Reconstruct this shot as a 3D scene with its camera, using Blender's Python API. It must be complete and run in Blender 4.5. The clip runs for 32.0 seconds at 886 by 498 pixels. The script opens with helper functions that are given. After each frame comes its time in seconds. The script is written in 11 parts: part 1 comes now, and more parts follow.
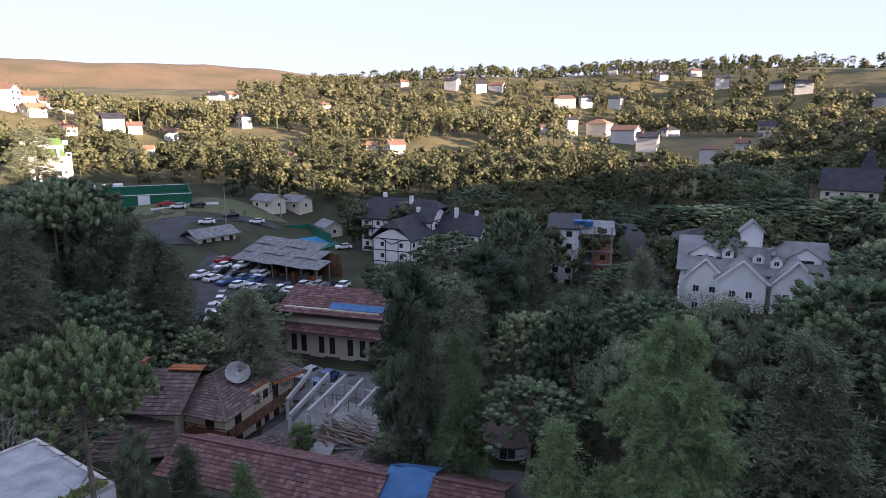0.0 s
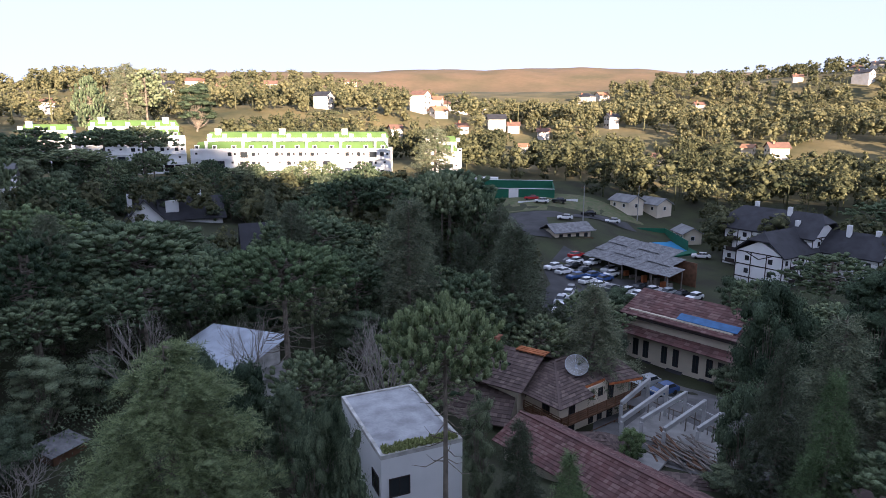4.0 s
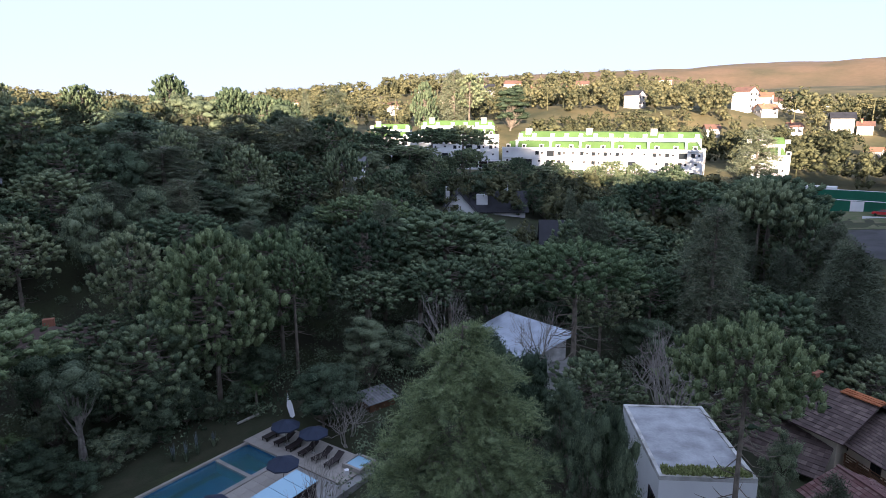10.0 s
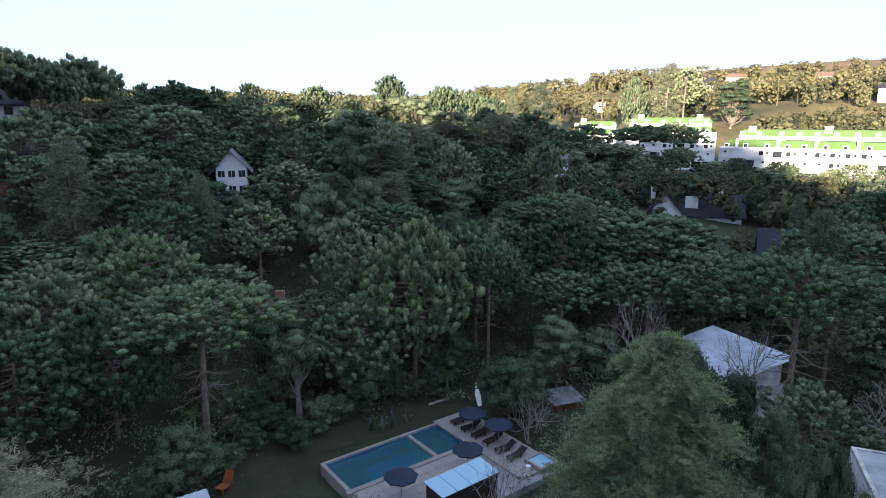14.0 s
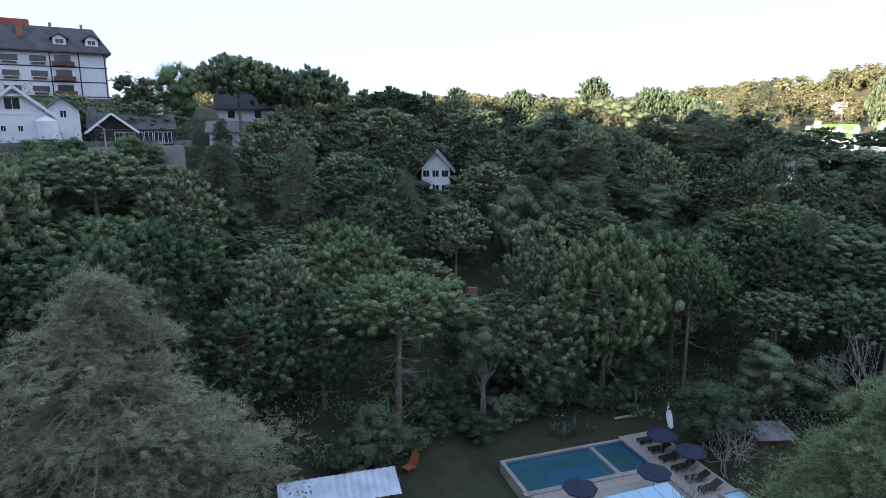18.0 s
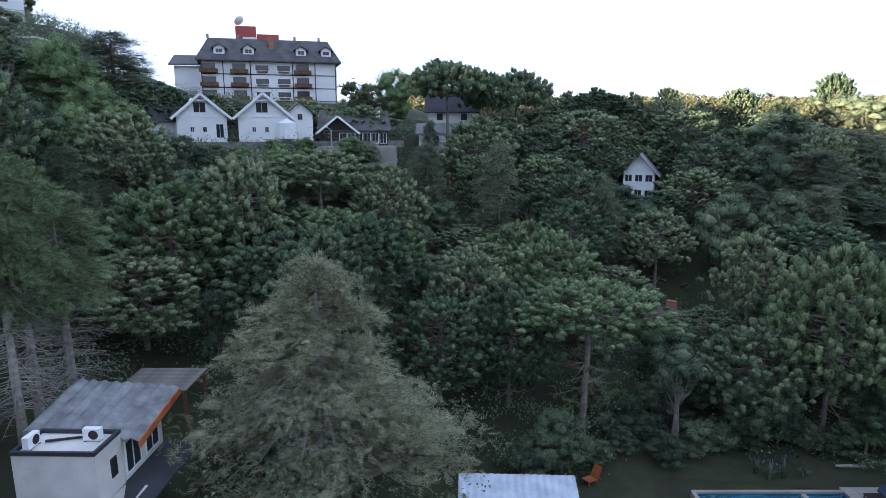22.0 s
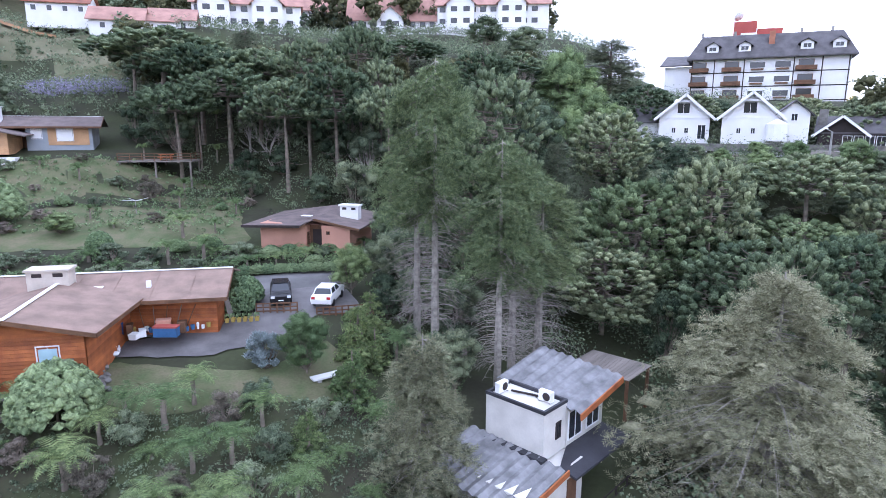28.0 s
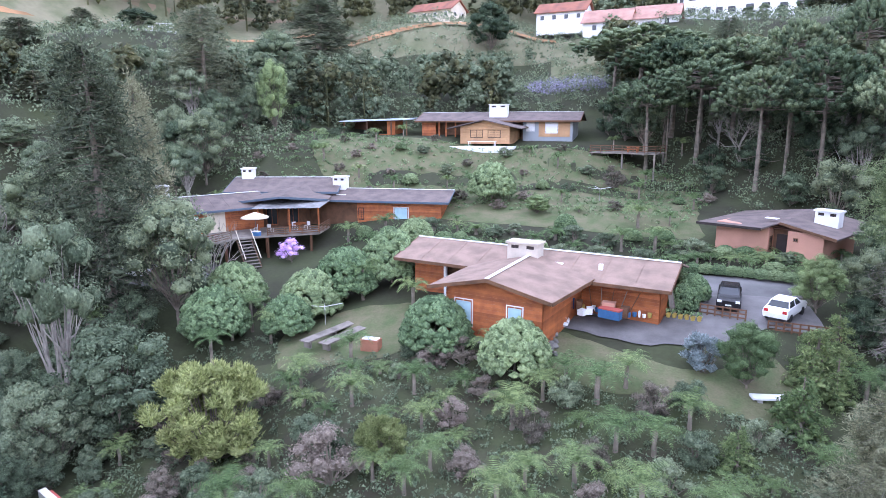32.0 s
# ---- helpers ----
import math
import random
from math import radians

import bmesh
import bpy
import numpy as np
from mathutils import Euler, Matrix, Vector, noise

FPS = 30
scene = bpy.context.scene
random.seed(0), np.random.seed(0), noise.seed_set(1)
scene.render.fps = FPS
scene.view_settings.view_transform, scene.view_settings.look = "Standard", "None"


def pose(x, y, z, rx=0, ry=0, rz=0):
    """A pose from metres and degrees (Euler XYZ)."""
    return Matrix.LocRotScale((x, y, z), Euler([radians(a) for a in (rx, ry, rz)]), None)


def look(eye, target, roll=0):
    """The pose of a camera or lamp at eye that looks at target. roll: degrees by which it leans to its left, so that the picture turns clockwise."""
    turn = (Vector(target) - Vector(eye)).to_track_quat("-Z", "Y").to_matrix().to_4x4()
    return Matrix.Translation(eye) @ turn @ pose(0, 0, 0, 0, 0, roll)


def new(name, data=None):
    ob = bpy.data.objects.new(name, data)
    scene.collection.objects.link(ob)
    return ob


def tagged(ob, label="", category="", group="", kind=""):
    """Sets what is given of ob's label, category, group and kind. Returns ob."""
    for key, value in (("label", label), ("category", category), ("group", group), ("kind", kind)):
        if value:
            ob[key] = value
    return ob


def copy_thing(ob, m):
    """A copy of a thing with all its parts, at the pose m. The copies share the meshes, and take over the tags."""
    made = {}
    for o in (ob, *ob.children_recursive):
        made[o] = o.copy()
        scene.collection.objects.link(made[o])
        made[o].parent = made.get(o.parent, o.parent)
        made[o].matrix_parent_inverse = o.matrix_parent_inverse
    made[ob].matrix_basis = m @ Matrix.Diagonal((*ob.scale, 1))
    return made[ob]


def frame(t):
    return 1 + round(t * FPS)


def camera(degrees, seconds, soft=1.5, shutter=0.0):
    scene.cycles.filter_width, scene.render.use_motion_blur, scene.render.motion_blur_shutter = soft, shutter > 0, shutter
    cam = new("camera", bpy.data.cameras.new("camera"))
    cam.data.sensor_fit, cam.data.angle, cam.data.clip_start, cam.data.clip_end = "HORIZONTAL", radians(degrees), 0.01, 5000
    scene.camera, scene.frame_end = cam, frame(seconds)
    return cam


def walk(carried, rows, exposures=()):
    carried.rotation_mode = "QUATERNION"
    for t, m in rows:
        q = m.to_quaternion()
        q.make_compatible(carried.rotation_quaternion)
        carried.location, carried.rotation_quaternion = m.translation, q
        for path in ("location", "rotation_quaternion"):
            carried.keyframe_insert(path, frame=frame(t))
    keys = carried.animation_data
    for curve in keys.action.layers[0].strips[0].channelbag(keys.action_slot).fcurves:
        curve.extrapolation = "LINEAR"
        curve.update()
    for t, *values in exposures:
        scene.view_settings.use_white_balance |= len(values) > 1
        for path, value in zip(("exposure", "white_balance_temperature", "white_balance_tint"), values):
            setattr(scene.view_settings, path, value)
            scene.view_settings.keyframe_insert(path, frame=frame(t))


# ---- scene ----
cam = camera(71.50, 32.0, 0.65)
EYE = 28.0
# seconds, turn to the left, tilt, lean
ROWS = [
    (0.0, -0.00, -11.64, 0.03),
    (0.5, 4.40, -11.65, -0.07),
    (1.0, 8.32, -11.66, -0.06),
    (1.5, 11.97, -11.66, -0.01),
    (2.0, 15.77, -11.66, 0.01),
    (2.5, 19.39, -11.65, -0.01),
    (3.0, 23.34, -11.64, -0.03),
    (3.5, 28.68, -11.62, -0.03),
    (4.0, 32.58, -11.61, -0.04),
    (4.5, 35.75, -11.59, -0.03),
    (6.5, 45.31, -11.57, -0.03),
    (7.0, 47.33, -11.57, -0.02),
    (7.5, 49.23, -11.58, -0.02),
    (8.0, 51.42, -11.59, -0.02),
    (8.5, 53.58, -11.60, -0.01),
    (9.0, 55.80, -11.61, -0.01),
    (9.5, 57.95, -11.62, -0.02),
    (10.0, 60.12, -11.63, 0.02),
    (10.5, 62.47, -11.66, 0.07),
    (11.0, 64.79, -11.69, 0.07),
    (11.5, 67.18, -11.73, 0.03),
    (12.0, 69.43, -11.76, 0.01),
    (12.5, 71.78, -11.79, 0.02),
    (13.0, 73.99, -11.83, 0.03),
    (13.5, 76.35, -11.86, 0.04),
    (14.0, 78.60, -11.87, 0.04),
    (14.5, 80.88, -11.84, 0.04),
    (16.5, 89.99, -11.76, 0.05),
    (17.0, 92.24, -11.68, 0.05),
    (17.5, 94.59, -11.65, 0.06),
    (18.0, 96.80, -11.62, 0.05),
    (18.5, 99.11, -11.59, 0.04),
    (19.0, 101.35, -11.57, 0.02),
    (19.5, 103.65, -11.53, -0.01),
    (20.0, 105.88, -11.49, -0.02),
    (20.5, 108.17, -11.47, -0.03),
    (21.0, 110.49, -11.44, -0.04),
    (21.5, 112.73, -11.43, -0.04),
    (22.0, 115.08, -11.43, -0.02),
    (22.5, 117.32, -11.41, -0.02),
    (23.0, 119.89, -11.39, -0.03),
    (23.5, 122.80, -11.36, -0.05),
    (24.0, 126.01, -11.35, -0.05),
    (24.5, 129.76, -11.34, -0.00),
    (25.0, 133.58, -11.35, 0.06),
    (25.5, 137.30, -11.38, 0.02),
    (27.5, 153.02, -11.41, -0.12),
    (28.0, 157.07, -11.44, -0.20),
    (28.5, 161.06, -11.52, -0.14),
    (29.0, 166.11, -11.66, 0.08),
    (29.5, 171.11, -11.77, 0.27),
    (30.0, 176.28, -11.81, 0.28),
    (30.5, 181.53, -11.85, 0.22),
    (31.0, 187.35, -11.90, 0.19),
    (31.5, 193.18, -11.95, 0.22),
    (32.0, 198.02, -12.01, 0.28),
]
walk(cam, [(t, pose(0, 0, EYE, 90 + tilt, lean, turn)) for t, turn, tilt, lean in ROWS],
     [(0.0, 2.52, 5330, 27), (4.0, 2.5, 5280, 25), (9.0, 2.47, 5180, 23), (14.0, 2.6, 5080, 20), (20.0, 2.8, 5040, 17), (25.0, 3.38, 5200, 19), (27.5, 4.03, 5380, 25), (30.0, 4.22, 5450, 27), (31.0, 4.22, 5450, 27), (32.0, 4.46, 5430, 28)])

# ---- sky and sun: a low sun behind the ridge beside the timber houses, part of it added unseen ----
SUN_TURN, SUN_HEIGHT = 236.0, 8.8
world = bpy.data.worlds.new("world")
scene.world = world
world.use_nodes = True
wn = world.node_tree
sky = wn.nodes.new("ShaderNodeTexSky")
sky.sky_type = "NISHITA"
sky.sun_disc = False
sky.sun_elevation = radians(SUN_HEIGHT)
sky.sun_rotation = radians(-SUN_TURN)
sky.altitude, sky.dust_density, sky.ozone_density = 1600, 0.4, 1.5
wn.nodes["Background"].inputs["Strength"].default_value = 0.15
sky_gamma = wn.nodes.new("ShaderNodeGamma")  # gamma flattens the sky's range between horizon and zenith, so it clips less
sky_gamma.inputs["Gamma"].default_value = 0.13
wn.links.new(sky.outputs["Color"], sky_gamma.inputs["Color"])
wn.links.new(sky_gamma.outputs["Color"], wn.nodes["Background"].inputs["Color"])
sun_data = bpy.data.lights.new("sun", "SUN")
sun_data.energy, sun_data.angle, sun_data.color = 4.0, radians(0.5), (1.0, 0.73, 0.40)
sun = new("sun", sun_data)
a, e = radians(SUN_TURN), radians(SUN_HEIGHT)
sun.matrix_world = look((-300 * math.sin(a) * math.cos(e), 300 * math.cos(a) * math.cos(e), 300 * math.sin(e)), (0, 0, 0))


# ---- materials ----
def material(name, colour, rough=0.8, spread=0.25, scale=3.0, fine=40.0, bump=0.15, metal=0.0, second=None, each=0.0, spec=0.3, isle=0.0):
    """Colour broken up at two sizes, with fine relief; each: how far one object differs from the next."""
    m = bpy.data.materials.new(name)
    m.use_nodes = True
    n, l = m.node_tree.nodes, m.node_tree.links
    b = n["Principled BSDF"]
    b.inputs["Roughness"].default_value = rough
    b.inputs["Metallic"].default_value = metal
    b.inputs["Specular IOR Level"].default_value = spec
    where = n.new("ShaderNodeTexCoord")
    big = n.new("ShaderNodeTexNoise")
    big.inputs["Scale"].default_value, big.inputs["Detail"].default_value = 1 / scale, 5
    small = n.new("ShaderNodeTexNoise")
    small.inputs["Scale"].default_value, small.inputs["Detail"].default_value = fine, 3
    for t in (big, small):
        l.new(where.outputs["Object"], t.inputs["Vector"])
    mix = n.new("ShaderNodeMix")
    mix.data_type = "RGBA"
    other = second or [c * (1 - 1.6 * spread) for c in colour]
    mix.inputs["A"].default_value, mix.inputs["B"].default_value = (*colour, 1), (*other, 1)
    ramp = n.new("ShaderNodeMapRange")
    ramp.inputs["From Min"].default_value, ramp.inputs["From Max"].default_value = 0.35, 0.68
    l.new(big.outputs["Fac"], ramp.inputs["Value"])
    l.new(ramp.outputs["Result"], mix.inputs["Factor"])
    vary = n.new("ShaderNodeHueSaturation")
    add = n.new("ShaderNodeMath")
    add.operation = "MULTIPLY_ADD"
    add.inputs[1].default_value, add.inputs[2].default_value = spread * 1.2, 1 - spread * 0.6
    l.new(small.outputs["Fac"], add.inputs[0])
    last = add.outputs[0]
    if each:
        info = n.new("ShaderNodeObjectInfo")
        more = n.new("ShaderNodeMath")
        more.operation = "MULTIPLY_ADD"
        more.inputs[1].default_value = each
        l.new(info.outputs["Random"], more.inputs[0])
        l.new(last, more.inputs[2])
        last = more.outputs[0]
    if isle:
        piece = n.new("ShaderNodeNewGeometry")
        more = n.new("ShaderNodeMath")
        more.operation = "MULTIPLY_ADD"
        more.inputs[1].default_value = isle
        l.new(piece.outputs["Random Per Island"], more.inputs[0])
        l.new(last, more.inputs[2])
        last = more.outputs[0]
    l.new(last, vary.inputs["Value"])
    l.new(mix.outputs["Result"], vary.inputs["Color"])
    l.new(vary.outputs["Color"], b.inputs["Base Color"])
    if bump:
        rel = n.new("ShaderNodeBump")
        rel.inputs["Strength"].default_value, rel.inputs["Distance"].default_value = bump, 0.03
        l.new(small.outputs["Fac"], rel.inputs["Height"])
        l.new(rel.outputs["Normal"], b.inputs["Normal"])
    return m


def foliage(name, dark, light, each=0.35, hue=0.04, grain=0.35, speck=1.0):
    """Leaves: every leaf and every tree a little different."""
    m = bpy.data.materials.new(name)
    m.use_nodes = True
    n, l = m.node_tree.nodes, m.node_tree.links
    b = n["Principled BSDF"]
    b.inputs["Roughness"].default_value = 0.75
    b.inputs["Specular IOR Level"].default_value = 0.12
    # blue tint in every leaf colour, standing in for skylight in the shade
    cool = (0.97, 1.0, 1.18)
    isle = n.new("ShaderNodeNewGeometry")
    info = n.new("ShaderNodeObjectInfo")
    where = n.new("ShaderNodeTexCoord")
    big = n.new("ShaderNodeTexNoise")
    big.inputs["Scale"].default_value, big.inputs["Detail"].default_value = grain, 3
    l.new(where.outputs["Object"], big.inputs["Vector"])
    half = n.new("ShaderNodeMath")
    half.operation = "MULTIPLY_ADD"
    half.inputs[1].default_value = speck
    l.new(isle.outputs["Random Per Island"], half.inputs[0])
    l.new(big.outputs["Fac"], half.inputs[2])
    ramp = n.new("ShaderNodeMapRange")
    ramp.inputs["From Min"].default_value, ramp.inputs["From Max"].default_value = 0.3, 0.75 + 0.65 * speck
    l.new(half.outputs[0], ramp.inputs["Value"])
    mix = n.new("ShaderNodeMix")
    mix.data_type = "RGBA"
    mix.inputs["A"].default_value, mix.inputs["B"].default_value = (*(1.3 * c * k for c, k in zip(dark, cool)), 1), (*(1.3 * c * k for c, k in zip(light, cool)), 1)
    l.new(ramp.outputs["Result"], mix.inputs["Factor"])
    vary = n.new("ShaderNodeHueSaturation")
    value = n.new("ShaderNodeMath")
    value.operation = "MULTIPLY_ADD"
    value.inputs[1].default_value, value.inputs[2].default_value = each * 2, 1 - each
    l.new(info.outputs["Random"], value.inputs[0])
    tint = n.new("ShaderNodeMath")
    tint.operation = "MULTIPLY_ADD"
    tint.inputs[1].default_value, tint.inputs[2].default_value = -hue, 0.5 + hue / 2
    l.new(info.outputs["Random"], tint.inputs[0])
    l.new(value.outputs[0], vary.inputs["Value"])
    l.new(tint.outputs[0], vary.inputs["Hue"])
    l.new(mix.outputs["Result"], vary.inputs["Color"])
    l.new(vary.outputs["Color"], b.inputs["Base Color"])
    fine = n.new("ShaderNodeTexNoise")
    fine.inputs["Scale"].default_value, fine.inputs["Detail"].default_value = 7, 4
    l.new(where.outputs["Object"], fine.inputs["Vector"])
    shade = n.new("ShaderNodeMapRange")
    shade.inputs["From Min"].default_value, shade.inputs["From Max"].default_value = 0.3, 0.7
    shade.inputs["To Min"].default_value, shade.inputs["To Max"].default_value = -0.35, 0.35
    l.new(fine.outputs["Fac"], shade.inputs["Value"])
    value.inputs[2].default_value = 1 - each
    both = n.new("ShaderNodeMath")
    both.operation = "ADD"
    l.new(value.outputs[0], both.inputs[0])
    l.new(shade.outputs["Result"], both.inputs[1])
    l.new(both.outputs[0], vary.inputs["Value"])
    rel = n.new("ShaderNodeBump")
    rel.inputs["Strength"].default_value, rel.inputs["Distance"].default_value = 0.9, 0.12
    l.new(fine.outputs["Fac"], rel.inputs["Height"])
    l.new(rel.outputs["Normal"], b.inputs["Normal"])
    thin = n.new("ShaderNodeBsdfTranslucent")  # light that passes through the leaves
    l.new(vary.outputs["Color"], thin.inputs["Color"])
    l.new(rel.outputs["Normal"], thin.inputs["Normal"])
    leaf = n.new("ShaderNodeMixShader")
    leaf.inputs["Fac"].default_value = 0.28
    l.new(b.outputs["BSDF"], leaf.inputs[1])
    l.new(thin.outputs["BSDF"], leaf.inputs[2])
    l.new(leaf.outputs["Shader"], n["Material Output"].inputs["Surface"])
    return m


def glass_like(name, colour, rough=0.08):
    m = bpy.data.materials.new(name)
    m.use_nodes = True
    b = m.node_tree.nodes["Principled BSDF"]
    b.inputs["Base Color"].default_value = (*colour, 1)
    b.inputs["Roughness"].default_value = rough
    b.inputs["Specular IOR Level"].default_value = 0.6
    return m


LEAF = {
    "araucaria": foliage("araucaria_leaf", (0.030, 0.050, 0.026), (0.180, 0.215, 0.100), 0.45, 0.07),
    "lush": foliage("lush_leaf", (0.045, 0.070, 0.030), (0.190, 0.230, 0.095), 0.25),
    "cedar": foliage("cedar_leaf", (0.042, 0.054, 0.030), (0.165, 0.180, 0.095)),
    "grey_cedar": foliage("grey_cedar_leaf", (0.072, 0.078, 0.040), (0.245, 0.240, 0.125)),
    "broad": foliage("broad_leaf", (0.028, 0.044, 0.025), (0.152, 0.185, 0.092), 0.45, 0.07),
    "bright": foliage("bright_leaf", (0.055, 0.085, 0.032), (0.225, 0.285, 0.11)),
    "fern": foliage("fern_leaf", (0.045, 0.072, 0.026), (0.160, 0.210, 0.072), 0.25),
    "bush": foliage("bush_leaf", (0.07, 0.105, 0.045), (0.22, 0.285, 0.12), 0.2),
    "yellow": foliage("yellow_leaf", (0.10, 0.12, 0.032), (0.31, 0.33, 0.12)),
    "silver": foliage("silver_leaf", (0.10, 0.125, 0.10), (0.26, 0.29, 0.25)),
    "sage": foliage("sage_leaf", (0.058, 0.080, 0.042), (0.180, 0.210, 0.110)),
    "blossom": foliage("blossom", (0.40, 0.22, 0.34), (0.70, 0.5, 0.64)),
    "lilac": foliage("lilac_leaf", (0.12, 0.11, 0.12), (0.36, 0.33, 0.36)),
    "dry": foliage("dry_leaf", (0.10, 0.08, 0.055), (0.22, 0.185, 0.125)),
    # golden and near-black ends put sun and shadow partly into the leaf colour
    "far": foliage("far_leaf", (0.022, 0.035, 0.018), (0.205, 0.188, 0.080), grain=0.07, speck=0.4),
}
BARK = material("bark", (0.23, 0.195, 0.155), 0.9, 0.35, 0.6, 12, 0.5, each=0.2)
PALE_BARK = material("pale_bark", (0.34, 0.31, 0.27), 0.9, 0.3, 0.5, 12, 0.4, each=0.2)
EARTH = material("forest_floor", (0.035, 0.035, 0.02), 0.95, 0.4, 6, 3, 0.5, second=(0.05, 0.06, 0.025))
MEADOW = material("dry_meadow", (0.20, 0.135, 0.075), 0.95, 0.3, 60, 0.15, 0.3, second=(0.12, 0.10, 0.05))
LAWN = material("lawn", (0.080, 0.105, 0.042), 0.95, 0.5, 1.6, 7, 0.8, second=(0.145, 0.13, 0.075))
DRIVE = material("drive_paving", (0.18, 0.17, 0.165), 0.9, 0.22, 1.5, 9, 0.3)
SCRUB = material("hillside_scrub", (0.17, 0.14, 0.065), 0.95, 0.4, 25, 0.4, 0.6, second=(0.06, 0.065, 0.030))
SOIL = material("garden_soil", (0.05, 0.045, 0.028), 0.95, 0.4, 3, 5, 0.5, second=(0.06, 0.075, 0.03))
CLAY = material("clay_bank", (0.42, 0.24, 0.12), 0.95, 0.3, 8, 2, 0.3)
ASPHALT = material("asphalt", (0.07, 0.07, 0.072), 0.9, 0.25, 4, 20, 0.2)
GRAVEL = material("gravel", (0.17, 0.165, 0.16), 0.95, 0.3, 3, 15, 0.4)
PAVING = material("paving", (0.36, 0.33, 0.29), 0.85, 0.2, 2, 10, 0.2)
WHITE = material("white_paint", (0.78, 0.78, 0.77), 0.75, 0.07, 3, 20, 0.08)
CREAM = material("cream_paint", (0.68, 0.60, 0.47), 0.8, 0.1, 3, 20, 0.08)
CONCRETE = material("concrete", (0.36, 0.35, 0.33), 0.9, 0.25, 2, 15, 0.25)
DARK_ROOF = material("slate_roof", (0.045, 0.045, 0.052), 0.7, 0.25, 2, 8, 0.4, each=0.1)
BROWN_ROOF = material("brown_tile_roof", (0.14, 0.10, 0.085), 0.85, 0.3, 2, 9, 0.5, second=(0.09, 0.065, 0.055))
RED_ROOF = material("red_tile_roof", (0.30, 0.12, 0.075), 0.85, 0.3, 2.5, 7, 0.5, second=(0.17, 0.075, 0.055))
ORANGE_ROOF = material("orange_tile_roof", (0.50, 0.19, 0.08), 0.85, 0.25, 2, 7, 0.4)
GREY_ROOF = material("grey_shingle_roof", (0.25, 0.25, 0.25), 0.85, 0.2, 2, 7, 0.4)
FELT_ROOF = material("felt_roof", (0.275, 0.192, 0.150), 0.9, 0.22, 1.2, 14, 0.35, second=(0.180, 0.128, 0.100))
DARK_FELT = material("weathered_felt_roof", (0.165, 0.130, 0.118), 0.9, 0.25, 1.2, 14, 0.35, second=(0.105, 0.085, 0.080))
TIN = material("tin_roof", (0.60, 0.65, 0.72), 0.42, 0.12, 1.2, 10, 0.1, metal=0.55, second=(0.44, 0.48, 0.54), spec=0.5)
FIBRO = material("weathered_sheet_roof", (0.25, 0.25, 0.252), 0.85, 0.3, 0.9, 4, 0.3, second=(0.13, 0.13, 0.13))
PRECAST = material("precast_concrete", (0.44, 0.44, 0.43), 0.85, 0.12, 1, 14, 0.2)
GREEN_ROOF = material("green_turf_roof", (0.10, 0.18, 0.05), 0.9, 0.15, 4, 8, 0.3)
ORANGE_WOOD = material("orange_stained_wood", (0.30, 0.10, 0.032), 0.6, 0.3, 0.8, 12, 0.2, second=(0.19, 0.060, 0.024), isle=0.75)
BROWN_WOOD = material("brown_wood", (0.17, 0.09, 0.05), 0.7, 0.3, 1, 12, 0.2)
GREY_WOOD = material("grey_wood", (0.25, 0.22, 0.19), 0.85, 0.3, 1, 12, 0.25)
DARK_TIMBER = material("dark_timber", (0.04, 0.03, 0.028), 0.7, 0.2, 1, 12, 0.1)
BRICK = material("brick_wall", (0.42, 0.19, 0.12), 0.9, 0.2, 1, 10, 0.3)
PINK_WALL = material("pink_render", (0.52, 0.28, 0.20), 0.85, 0.12, 2, 14, 0.15)
STONE = material("stone_wall", (0.22, 0.21, 0.19), 0.9, 0.3, 0.8, 4, 0.5)
FRAME = material("white_frame", (0.8, 0.8, 0.8), 0.5, 0.04, 1, 10, 0.0)
PANE = glass_like("window_glass", (0.03, 0.035, 0.04))
BLUE_TARP = material("blue_sheet", (0.06, 0.16, 0.34), 0.5, 0.2, 1, 6, 0.1)
CAR_PAINTS = [material("paint_" + k, c, 0.25, 0.02, 2, 30, 0.0, spec=0.6) for k, c in
              (("white", (0.8, 0.8, 0.8)), ("silver", (0.45, 0.47, 0.48)), ("black", (0.015, 0.015, 0.017)),
               ("red", (0.4, 0.03, 0.03)), ("blue", (0.05, 0.10, 0.25)), ("grey", (0.14, 0.145, 0.15)))]
TYRE = material("tyre", (0.02, 0.02, 0.02), 0.9, 0.1, 1, 20, 0.0)
HILL_GRASS = material("terraced_grass", (0.20, 0.185, 0.115), 0.95, 0.35, 7, 0.7, 0.5, second=(0.10, 0.115, 0.055))
STAINED = material("stained_render", (0.62, 0.61, 0.58), 0.9, 0.25, 1.2, 5, 0.2, second=(0.30, 0.29, 0.26))


# ---- building blocks ----
def mesh(name, verts, faces, mat):
    me = bpy.data.meshes.new(name)
    me.from_pydata([tuple(v) for v in verts], [], [tuple(f) for f in faces])
    for m in (mat if isinstance(mat, (list, tuple)) else [mat]):
        me.materials.append(m)
    me.update()
    return me


def soup(name, verts, mat):
    """A mesh of loose triangles from an array of n x 3 x 3."""
    k = len(verts)
    me = bpy.data.meshes.new(name)
    me.vertices.add(3 * k)
    me.vertices.foreach_set("co", np.ascontiguousarray(verts, dtype=np.float32).ravel())
    me.loops.add(3 * k)
    me.loops.foreach_set("vertex_index", np.arange(3 * k, dtype=np.int32))
    me.polygons.add(k)
    me.polygons.foreach_set("loop_start", np.arange(0, 3 * k, 3, dtype=np.int32))
    me.polygons.foreach_set("loop_total", np.full(k, 3, dtype=np.int32))
    me.materials.append(mat)
    me.update(calc_edges=True)
    return me


